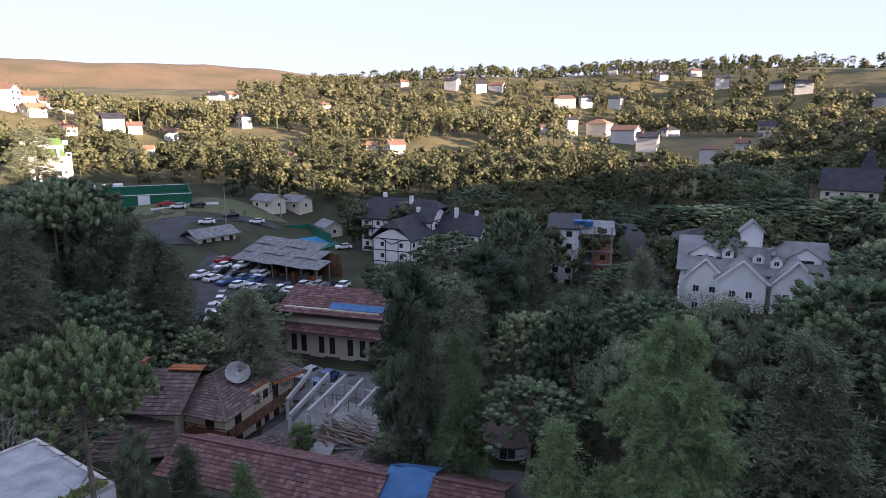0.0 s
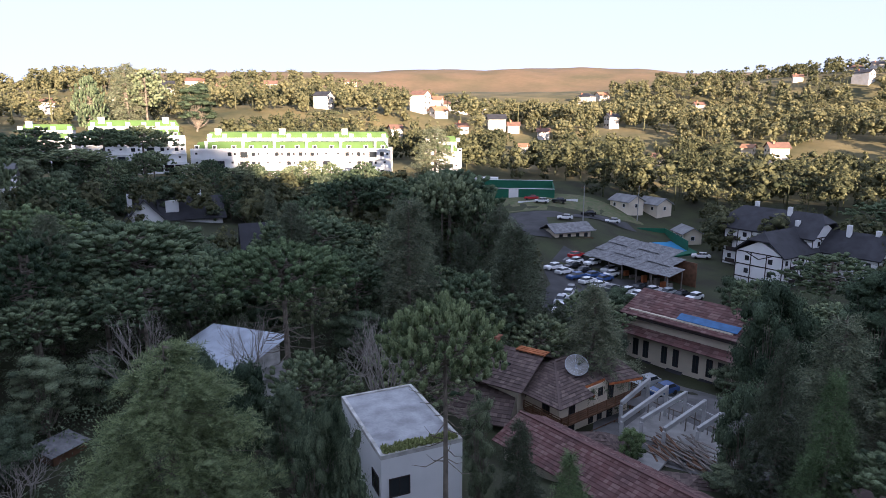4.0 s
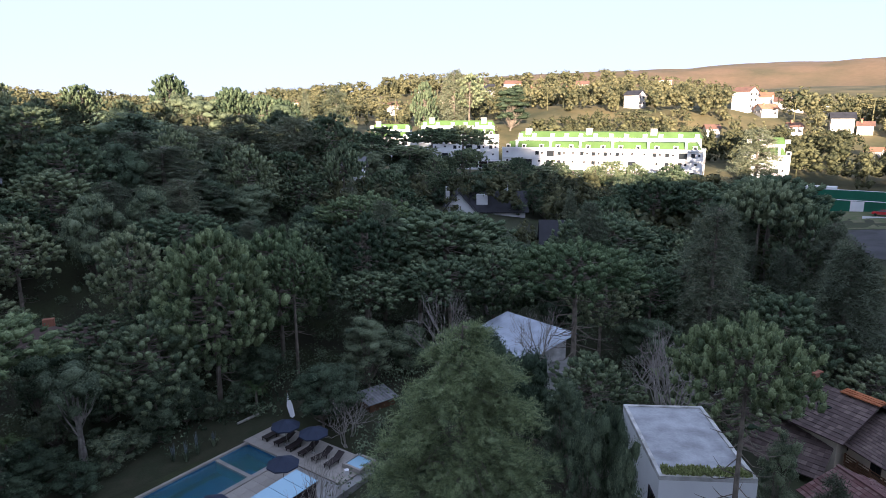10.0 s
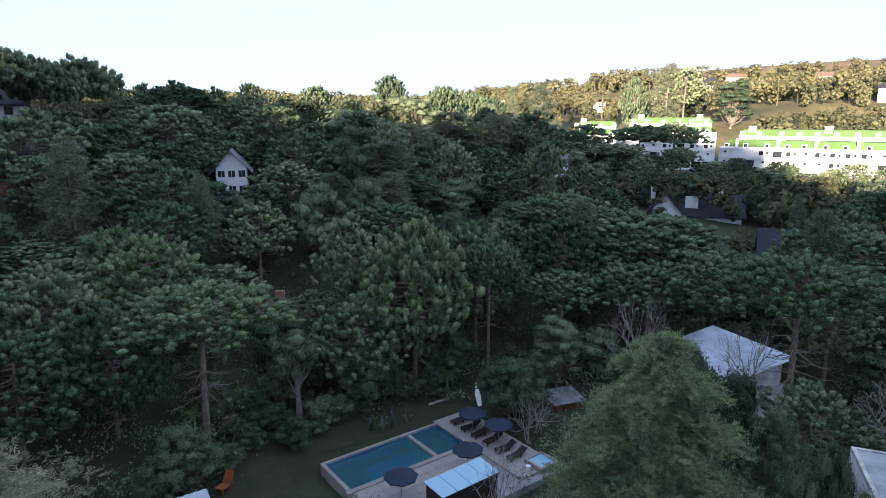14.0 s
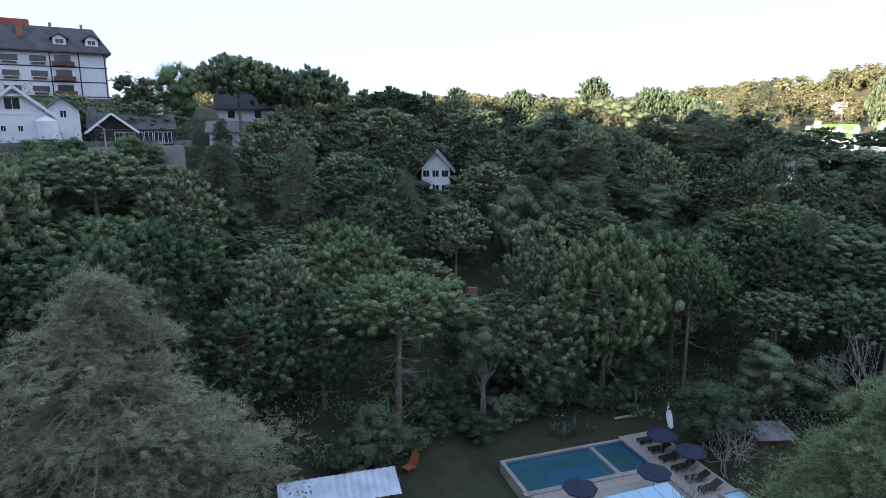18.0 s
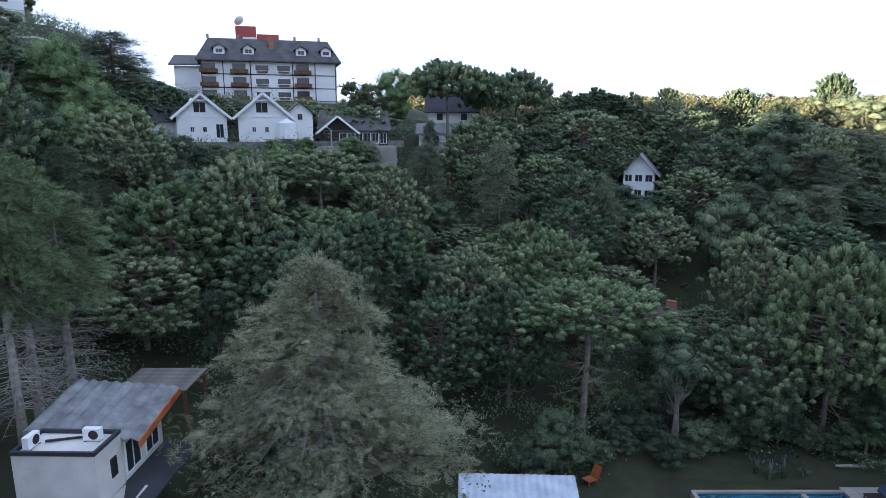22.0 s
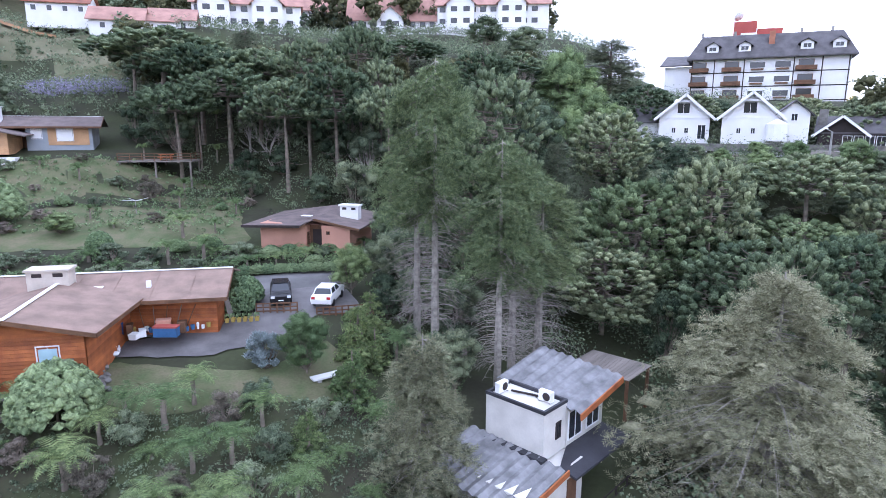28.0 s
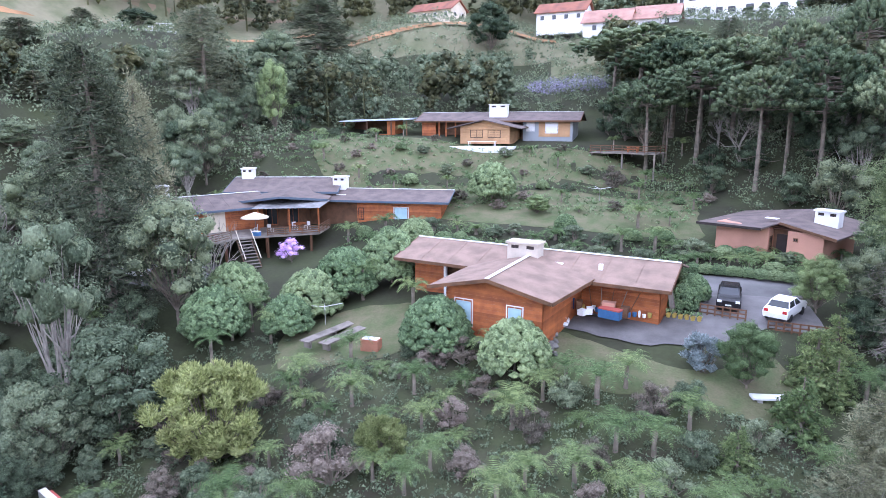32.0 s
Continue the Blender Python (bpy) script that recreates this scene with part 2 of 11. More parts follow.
def indexed(name, verts, faces, mat):
    """A smooth mesh from arrays of places and triangles."""
    k = len(faces)
    me = bpy.data.meshes.new(name)
    me.vertices.add(len(verts))
    me.vertices.foreach_set("co", np.ascontiguousarray(verts, dtype=np.float32).ravel())
    me.loops.add(3 * k)
    me.loops.foreach_set("vertex_index", np.ascontiguousarray(faces, dtype=np.int32).ravel())
    me.polygons.add(k)
    me.polygons.foreach_set("loop_start", np.arange(0, 3 * k, 3, dtype=np.int32))
    me.polygons.foreach_set("loop_total", np.full(k, 3, dtype=np.int32))
    me.polygons.foreach_set("use_smooth", np.ones(k, dtype=bool))
    me.materials.append(mat)
    me.update(calc_edges=True)
    return me


def thing(name, label, category, m, group="", kind=""):
    ob = new(name)
    ob.empty_display_size = 0.1
    ob.matrix_world = m
    return tagged(ob, label, category, group, kind)


def part(name, data, parent, label="", at=None):
    ob = new(name, data)
    ob.parent = parent
    if at is not None:
        ob.matrix_basis = at
    if label:
        ob["label"] = label
    return ob


def box_data(x0, x1, y0, y1, z0, z1):
    v = [(x, y, z) for z in (z0, z1) for x, y in ((x0, y0), (x1, y0), (x1, y1), (x0, y1))]
    f = [(3, 2, 1, 0), (4, 5, 6, 7), (0, 1, 5, 4), (1, 2, 6, 5), (2, 3, 7, 6), (3, 0, 4, 7)]
    return v, f


def boxes(name, mat, *sizes):
    verts, faces = [], []
    for s in sizes:
        v, f = box_data(*s)
        faces += [tuple(i + len(verts) for i in q) for q in f]
        verts += v
    return mesh(name, verts, faces, mat)


CACHE = {}


def shared(key, make):
    if key not in CACHE:
        CACHE[key] = make()
    return CACHE[key]


def bar_data(a, b, wide, high=None):
    """A straight bar from a to b, as vertices and faces."""
    a, b = Vector(a), Vector(b)
    d = (b - a).normalized()
    side = d.cross(Vector((0, 0, 1)))
    side = side.normalized() if side.length > 1e-4 else Vector((1, 0, 0))
    up = side.cross(d)
    s, u = side * wide / 2, up * (high or wide) / 2
    v = [p + q for p in (a, b) for q in (-s - u, s - u, s + u, -s + u)]
    f = [(0, 1, 2, 3), (7, 6, 5, 4), (0, 4, 5, 1), (1, 5, 6, 2), (2, 6, 7, 3), (3, 7, 4, 0)]
    return v, f


def bars(name, mat, *runs):
    verts, faces = [], []
    for r in runs:
        v, f = bar_data(*r)
        faces += [tuple(i + len(verts) for i in q) for q in f]
        verts += v
    return mesh(name, verts, faces, mat)


def slab(name, mat, points, thick):
    """A plate through points in order, thick downwards."""
    k = len(points)
    v = list(points) + [(x, y, z - thick) for x, y, z in points]
    f = [tuple(range(k)), tuple(range(2 * k - 1, k - 1, -1))] + [(i, i + k, (i + 1) % k + k, (i + 1) % k) for i in range(k)]
    return mesh(name, v, f, mat)


# ---- ground ----
LANDS = []


def land(x, y, z, spread=1.0):
    LANDS.append((x, y, z, spread))


# the rise under the camera and the near bank
land(-0, 8, 4)
land(60, 0, 6)
land(64, 64, 0)
land(52, 30, 2)
land(28, 53, -4)
land(9, 49, -3)
land(-7, 41, -1)
land(100, -0, 10)
land(87, 50, 5)
# valley floor
land(-21, 58, -5)
land(-12, 67, -5.5)
land(-16, 89, -7.5)
land(-31, 126, -5.5)
land(-12, 139, -5)
land(-34, 161, -4.5)
land(-60, 164, 3)
land(-77, 174, 6)
land(29, 125, -6)
land(43, 81, -1)
land(35, 197, -2)
land(100, 173, 0)
land(-65, 113, -3)
land(-71, 71, 0)
land(-84, 100, -2)
land(-78, 45, 0)
land(-27, 32, 1)
land(-46, 39, -1)
# pool terrace
land(-48, 4, -1.5)
land(-55, 0, -0.4)
land(-49, 10, -1.3)
land(-44, -8, -0.3)
land(-58, 16, 0.2)
land(-37, -15, 1)
land(-75, -7, 3)
land(-68, -18, 3)
# the far side of the valley
land(-0, 250, 3)
land(89, 244, 4)
land(-86, 235, 8)
land(-149, 213, 14)
land(-0, 400, 22)
land(144, 395, 22)
land(246, 315, 22)
land(-137, 376, 26)
land(-257, 306, 36)
land(402, 573, 72)
land(239, 658, 76)
land(-0, 700, 70)
land(-181, 676, 60)
land(-350, 606, 56)
land(-389, 389, 55)
land(-306, 257, 38)
land(-433, 250, 50)
land(-309, 164, 28)
# white terraces building and the wood beside it
land(-145, 145, 8)
land(-184, 129, 10)
land(-228, 102, 12)
land(-85, 147, 2)
land(-115, 96, 4)
land(-130, 75, 6)
land(-109, 51, 5)
land(-126, 34, 10)
land(-130, 11, 14)
land(-160, 58, 15)
land(-110, -10, 14)
land(-138, -24, 22)
land(-180, 0, 20)
land(-282, 103, 25)
land(-498, 44, 31)
land(-580, 155, 38)
# grass hills on the skyline
land(-131, 1494, 110)
land(-795, 1272, 134)
land(-513, 1410, 132)
land(-990, 990, 116)
land(750, 1299, 90)
land(-1691, 616, 70)
land(-1793, -157, 75)
land(-725, -338, 38)
# slope up to the chalets and the hotel
land(-50, -23, 3)
land(-75, -27, 7)
land(-101, -27, 14)
land(-83, -39, 17)
land(-81, -50, 24)
land(-71, -60, 24.5)
land(-65, -69, 24.5)
land(-104, -60, 27)
land(-126, -85, 33)
land(-116, -98, 33)
land(-106, -109, 34)
land(-77, -92, 32)
land(-57, -40, 9)
land(-42, -42, 8)
land(-19, -27, 7)
land(-22, -39, 9)
land(-29, -34, 7)
land(-46, -66, 20)
land(-55, -95, 31)
land(-59, -127, 43)
land(-85, -136, 49)
land(-63, -156, 51)
land(-28, -158, 48)
land(-6, -160, 50)
land(-26, -97, 26)
# garden terraces of the timber houses
land(-17, -63, 15.5)
land(-9, -62, 15.5)
land(-7, -50, 14)
land(-2, -46, 13.6)
land(9, -49, 13.5)
land(19, -52, 13)
land(1, -42, 12.5)
land(-3, -38, 11.5)
land(-0, -32, 9.5)
land(8, -31, 9)
land(-9, -34, 10)
land(-13, -27, 8)
land(17, -36, 11)
land(37, -57, 12.5)
land(22, -67, 15.5)
land(47, -52, 12)
land(32, -45, 10)
land(25, -28, 6)
land(37, -26, 5)
land(61, -51, 15)
land(-0, -80, 17.5)
land(21, -77, 18)
land(12, -96, 24.5)
land(36, -98, 25)
land(49, -96, 25)
# hill behind
land(-0, -125, 33)
land(34, -126, 33)
land(65, -113, 34)
land(53, -162, 52)
land(102, -110, 46)
land(104, -60, 33)
# ridge out of view, added and shaped to cast shade over the valley
land(148, -26, 35)
land(77, -238, 88)
land(246, 48, 44)
land(215, -60, 71)
land(205, -12, 70)
land(300, 110, 38)
land(-65, -241, 72)
land(-199, -167, 34)
land(-260, -150, 27)
land(192, -161, 84)
land(185, -571, 105)
land(-205, -564, 85)
land(-460, -386, 40)
land(520, -300, 100)
land(600, -0, 60)
land(520, 300, 50)
land(-38, 168, -5)
SPOTS = np.array(LANDS)


def heights(xs, ys):
    xs, ys = np.asarray(xs, float), np.asarray(ys, float)
    top, low = np.zeros(xs.shape), np.zeros(xs.shape)
    far = np.hypot(xs, ys)
    soft = (4 + 0.06 * far) ** 2
    for x, y, z, s in SPOTS:
        w = s / ((xs - x) ** 2 + (ys - y) ** 2 + soft) ** 2
        w = w * (1 + (x * x + y * y) / 3000)
        top += w * z
        low += w
    k = 0.35 * np.array([noise.noise((x / 9, y / 9, 0)) for x, y in zip(xs.ravel(), ys.ravel())])
    k += np.array([noise.noise((x / 90, y / 90, 3)) for x, y in zip(xs.ravel(), ys.ravel())]) * np.minimum(6, far.ravel() / 90)
    return top / low + k.reshape(xs.shape) * np.clip((far - 60) / 200, 0.1, 1)


def ground(x, y):
    return float(heights(np.array([x]), np.array([y]))[0])


def make_ground():
    turns, rings = 300, [0.0] + [4 * 1.053 ** k for k in range(136)]
    a = np.linspace(0, 2 * np.pi, turns, endpoint=False)
    xs = np.array([[-r * np.sin(t) for t in a] for r in rings])
    ys = np.array([[r * np.cos(t) for t in a] for r in rings])
    zs = heights(xs, ys)
    verts = np.stack([xs, ys, zs], 2).reshape(-1, 3)
    faces = [(i * turns + j, (i + 1) * turns + j, (i + 1) * turns + (j + 1) % turns, i * turns + (j + 1) % turns) for i in range(len(rings) - 1) for j in range(turns)]
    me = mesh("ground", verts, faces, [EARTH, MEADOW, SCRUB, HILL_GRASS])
    for p in me.polygons:
        x, y, z = p.center
        r = math.hypot(x, y)
        turn = math.degrees(math.atan2(-x, y)) % 360
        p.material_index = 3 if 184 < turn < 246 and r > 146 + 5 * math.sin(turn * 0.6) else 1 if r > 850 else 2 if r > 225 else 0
        p.use_smooth = True
    return tagged(new("ground", me), "dark forest floor rising to dry grass hills", "ground", kind="structure")


make_ground()


def rounded(outline, seed=1):
    """A wavering closed line through the corners of an outline."""
    rng, out, k = random.Random(seed), [], len(outline)
    for i in range(k):
        a, b, c, d = (Vector(outline[(i + j) % k]) for j in (-1, 0, 1, 2))
        n = max(2, int((c - b).length / 0.9))
        for q in range(n):
            t = q / n
            p = 0.5 * (2 * b + (c - a) * t + (2 * a - 5 * b + 4 * c - d) * t * t + (3 * b - a - 3 * c + d) * t ** 3)
            out.append((p.x + rng.uniform(-0.16, 0.16), p.y + rng.uniform(-0.16, 0.16)))
    return out


def patch(name, mat, label, category, outline, lift=0.08, step=1.5, wild=False):
    """A surface laid on the ground inside an outline; wild: with an uneven edge."""
    if wild:
        outline = rounded(outline)
    bm = bmesh.new()
    bm.faces.new([bm.verts.new((x, y, 0)) for x, y in outline])
    wide = max(p[0] for p in outline) - min(p[0] for p in outline)
    deep = max(p[1] for p in outline) - min(p[1] for p in outline)
    for axis, size in ((0, wide), (1, deep)):
        low = min(p[axis] for p in outline)
        for k in range(1, int(size / step)):
            no = (1, 0, 0) if axis == 0 else (0, 1, 0)
            co = (low + k * step, 0, 0) if axis == 0 else (0, low + k * step, 0)
            bmesh.ops.bisect_plane(bm, geom=bm.verts[:] + bm.edges[:] + bm.faces[:], plane_co=co, plane_no=no)
    vs = bm.verts[:]
    zs = heights([v.co.x for v in vs], [v.co.y for v in vs])
    for v, z in zip(vs, zs):
        v.co.z = z + lift
    me = bpy.data.meshes.new(name)
    bm.normal_update()
    bm.to_mesh(me)
    bm.free()
    if len(me.polygons) and me.polygons[0].normal.z < 0:
        me.flip_normals()
    me.materials.append(mat)
    for p in me.polygons:
        p.use_smooth = True
    return tagged(new(name, me), label, category, kind="structure")


# ---- trees ----
def spikes(rng, centres, radii, per, size, lift=0.35, flat=1.0, inner=0.55, thin=0.33):
    """Leaf blades standing out of clumps: an array of triangles."""
    c = np.repeat(np.asarray(centres, float), per, axis=0)
    r = np.repeat(np.asarray(radii, float), per)[:, None]
    k = len(c)
    d = rng.normal(size=(k, 3))
    d /= np.linalg.norm(d, axis=1)[:, None]
    d[:, 2] = np.where(d[:, 2] < -0.3, -d[:, 2], d[:, 2])
    root = c + d * r * inner * rng.uniform(0.6, 1.2, (k, 1)) * (1, 1, flat)
    out = d + (0, 0, lift) + rng.normal(size=(k, 3)) * 0.35
    out /= np.linalg.norm(out, axis=1)[:, None]
    side = np.cross(out, rng.normal(size=(k, 3)))
    side /= np.linalg.norm(side, axis=1)[:, None]
    size = size * rng.uniform(0.7, 1.3, (k, 1))
    tip = root + out * size * (1, 1, flat)
    return np.stack([root - side * size * thin, root + side * size * thin, tip], 1)


def leaves(rng, centres, radii, per, size, flat=1.0):
    """Small leaves lying over the outside of clumps, facing outwards."""
    c = np.repeat(np.asarray(centres, float), per, axis=0)
    r = np.repeat(np.asarray(radii, float), per)[:, None]
    k = len(c)
    d = rng.normal(size=(k, 3))
    d /= np.linalg.norm(d, axis=1)[:, None]
    d[:, 2] = np.where(d[:, 2] < -0.45, -d[:, 2], d[:, 2])
    p = c + d * r * rng.uniform(0.3, 1.12, (k, 1)) ** 0.6 * (1, 1, flat)
    n = d + (0, 0, 0.2) + rng.normal(size=(k, 3)) * 0.36
    n /= np.linalg.norm(n, axis=1)[:, None]
    u = np.cross(n, rng.normal(size=(k, 3)))
    u /= np.linalg.norm(u, axis=1)[:, None]
    w = np.cross(n, u)
    size = size * rng.uniform(0.7, 1.4, (k, 1))
    return np.stack([p - u * size * 0.5 - w * size * 0.3, p + u * size * 0.5 - w * size * 0.3, p + w * size * 0.75], 1)


def ico():
    g = (1 + 5 ** 0.5) / 2
    v = np.array([(-1, g, 0), (1, g, 0), (-1, -g, 0), (1, -g, 0), (0, -1, g), (0, 1, g), (0, -1, -g), (0, 1, -g), (g, 0, -1), (g, 0, 1), (-g, 0, -1), (-g, 0, 1)])
    f = np.array([(0, 11, 5), (0, 5, 1), (0, 1, 7), (0, 7, 10), (0, 10, 11), (1, 5, 9), (5, 11, 4), (11, 10, 2), (10, 7, 6), (7, 1, 8),
                  (3, 9, 4), (3, 4, 2), (3, 2, 6), (3, 6, 8), (3, 8, 9), (4, 9, 5), (2, 4, 11), (6, 2, 10), (8, 6, 7), (9, 8, 1)])
    return v / np.linalg.norm(v[0]), f


ICO = ico()
OCTA = (np.array([(1, 0, 0), (0, 1, 0), (-1, 0, 0), (0, -1, 0), (0, 0, 1), (0, 0, -1)], float), np.array([(0, 1, 4), (1, 2, 4), (2, 3, 4), (3, 0, 4), (1, 0, 5), (2, 1, 5), (3, 2, 5), (0, 3, 5)]))


def massed(rng, tris, centres, radii, flat=0.85, body=OCTA, fill=0.5, uneven=0.4):
    """Leaf blades over rounded uneven bodies: places and triangles of one crown."""
    c, r = np.asarray(centres, float), np.asarray(radii, float)
    bv, bf = body
    k, m = len(c), len(bv)
    spin = rng.uniform(0, 6.28, k)
    cs, sn = np.cos(spin)[:, None], np.sin(spin)[:, None]
    v = np.stack([bv[None, :, 0] * cs - bv[None, :, 1] * sn, bv[None, :, 0] * sn + bv[None, :, 1] * cs, np.repeat(bv[None, :, 2], k, 0)], 2)
    v = v * (r[:, None] * fill * rng.uniform(1 - uneven, 1 + 0.7 * uneven, (k, m)))[:, :, None] * (1, 1, flat) + c[:, None, :]
    f = (bf[None] + (np.arange(k) * m)[:, None, None]).reshape(-1, 3)
    verts = np.concatenate([v.reshape(-1, 3), tris.reshape(-1, 3)])
    faces = np.concatenate([f, np.arange(3 * len(tris)).reshape(-1, 3) + k * m])
    return verts, faces


def tube(points, radii, sides=5):
    """A tapering limb along points, as triangles."""
    pts, tris, rings = [np.asarray(p, float) for p in points], [], []
    for i, p in enumerate(pts):
        d = pts[min(i + 1, len(pts) - 1)] - pts[max(i - 1, 0)]
        d = d / (np.linalg.norm(d) + 1e-9)
        s = np.cross(d, (0.3, 0.9, 0.31) if abs(d[2]) > 0.8 else (0, 0, 1))
        s /= np.linalg.norm(s) + 1e-9
        u = np.cross(s, d)
        rings.append([p + radii[i] * (s * math.cos(t) + u * math.sin(t)) for t in np.linspace(0, 2 * np.pi, sides, endpoint=False)])
    for a, b in zip(rings, rings[1:]):
        for k in range(sides):
            j = (k + 1) % sides
            tris += [(a[k], a[j], b[j]), (a[k], b[j], b[k])]
    return tris


def brushes(rng, centres, ways, size, per):
    """Upturned bottle-brush tufts: long rounded bodies along ways, set about with short blades. Places and triangles."""
    c, d = np.asarray(centres, float), np.asarray(ways, float)
    d = d / np.linalg.norm(d, axis=1)[:, None]
    k = len(c)
    u = np.cross(d, rng.normal(size=(k, 3)))
    u /= np.linalg.norm(u, axis=1)[:, None]
    w = np.cross(d, u)
    r = size * rng.uniform(0.75, 1.25, k)
    bv, bf = ICO
    m = len(bv)
    rough = rng.uniform(0.75, 1.15, (k, m))
    v = (bv[None, :, 0:1] * u[:, None] + bv[None, :, 1:2] * w[:, None]) * (r * 0.40)[:, None, None] + bv[None, :, 2:3] * d[:, None] * (r * 0.62)[:, None, None]
    v = v * rough[:, :, None] + c[:, None]
    f = (bf[None] + (np.arange(k) * m)[:, None, None]).reshape(-1, 3)
    i = np.repeat(np.arange(k), per)
    a, h = rng.uniform(0, 6.283, len(i)), rng.uniform(-0.6, 1.0, len(i))
    ring = np.sqrt(1 - np.minimum(0.95, h * h))
    out = u[i] * (np.cos(a) * ring)[:, None] + w[i] * (np.sin(a) * ring)[:, None]
    root = c[i] + out * (r[i] * 0.33)[:, None] + d[i] * (h * r[i] * 0.52)[:, None]
    way = out * 0.8 + d[i] * (0.45 + 0.5 * h)[:, None] + rng.normal(size=root.shape) * 0.22
    way /= np.linalg.norm(way, axis=1)[:, None]
    side = np.cross(way, rng.normal(size=root.shape))
    side /= np.linalg.norm(side, axis=1)[:, None]
    s = (r[i] * rng.uniform(0.18, 0.34, len(i)))[:, None]
    tris = np.stack([root - side * s * 0.24, root + side * s * 0.24, root + way * s], 1)
    return np.concatenate([v.reshape(-1, 3), tris.reshape(-1, 3)]), np.concatenate([f, np.arange(3 * len(tris)).reshape(-1, 3) + k * m])


def araucaria_data(seed, high, wide, crown, per=24, tuft=0.64, dead=6, heads=66, each=6):
    """Trunk and an umbrella or dome of limbs that end in heads of upturned tufts. crown: share of the height that carries living limbs."""
    rng = np.random.default_rng(seed)
    lean = rng.normal(size=2) * 0.02 * high
    stem = [(lean[0] * s * s, lean[1] * s * s, high * 0.95 * s) for s in np.linspace(0, 1, 7)]
    base = 0.012 * high + 0.12
    wood = tube(stem, [base * (1 - 0.6 * s) for s in np.linspace(0, 1, 7)], 7)
    deep = crown * high
    tip = high - 0.4 * tuft
    flat = crown < 0.45
    low = -0.22 if flat else -0.9
    up, down = deep * (0.62 if flat else 0.5), deep * (0.38 if flat else 0.5)
    mid_z = tip - up
    centres, ways = [], []
    for k in range(heads):
        s = 1 - (1 - low) * (k + 0.5) / heads
        a = 2.39996 * k + rng.normal() * 0.22
        ring = math.sqrt(max(0.0, 1 - s * s)) if flat else math.sqrt(max(0.0, 1 - abs(s) ** 2.2)) * (1.0 if s < 0 else 1 - 0.18 * s)
        reach = wide * 1.08 * ring * rng.uniform(0.80, 1.12)
        z = mid_z + (up if s > 0 else down) * s * rng.uniform(0.86, 1.06) + rng.normal() * 0.12
        bend = lean * (z / high) ** 2
        end = np.array((math.cos(a) * reach + bend[0], math.sin(a) * reach + bend[1], z))
        o = np.array((bend[0], bend[1], min(tip - 0.4, z - (0.10 + 0.22 * max(0, s)) * reach - 0.2)))
        mid = o + (end - o) * 0.6 + (0, 0, -0.10 * reach)
        wood += tube([o, mid, end], [0.09, 0.055, 0.025], 3)
        out = np.array((math.cos(a) * ring, math.sin(a) * ring, 0.75 + 0.5 * max(0, s)))
        spread = (0.50 + 0.10 * reach) * tuft / 0.64
        for q in range(each):
            off = rng.normal(size=3) * (spread, spread, 0.3 * spread)
            if q == each - 1 and reach > 1.5:
                off = (mid - end) * rng.uniform(0.4, 0.9)
            centres.append(end + off + (0, 0, 0.12 * tuft - 0.16 * np.hypot(off[0], off[1])))
            ways.append(out + off * (0.5, 0.5, 0.0) + rng.normal(size=3) * 0.22)
    for k in range(dead):
        a, z = rng.uniform(0, 6.28), high * rng.uniform(0.45 * (1 - crown), 1 - crown)
        l = wide * rng.uniform(0.35, 0.8)
        o = np.array((0, 0, z))
        wood += tube([o, o + (math.cos(a) * l * 0.6, math.sin(a) * l * 0.6, -0.12 * l), o + (math.cos(a) * l, math.sin(a) * l, -0.02 * l)], [0.05, 0.035, 0.012], 3)
    return np.array(wood), brushes(rng, centres, ways, tuft * 1.25, per)


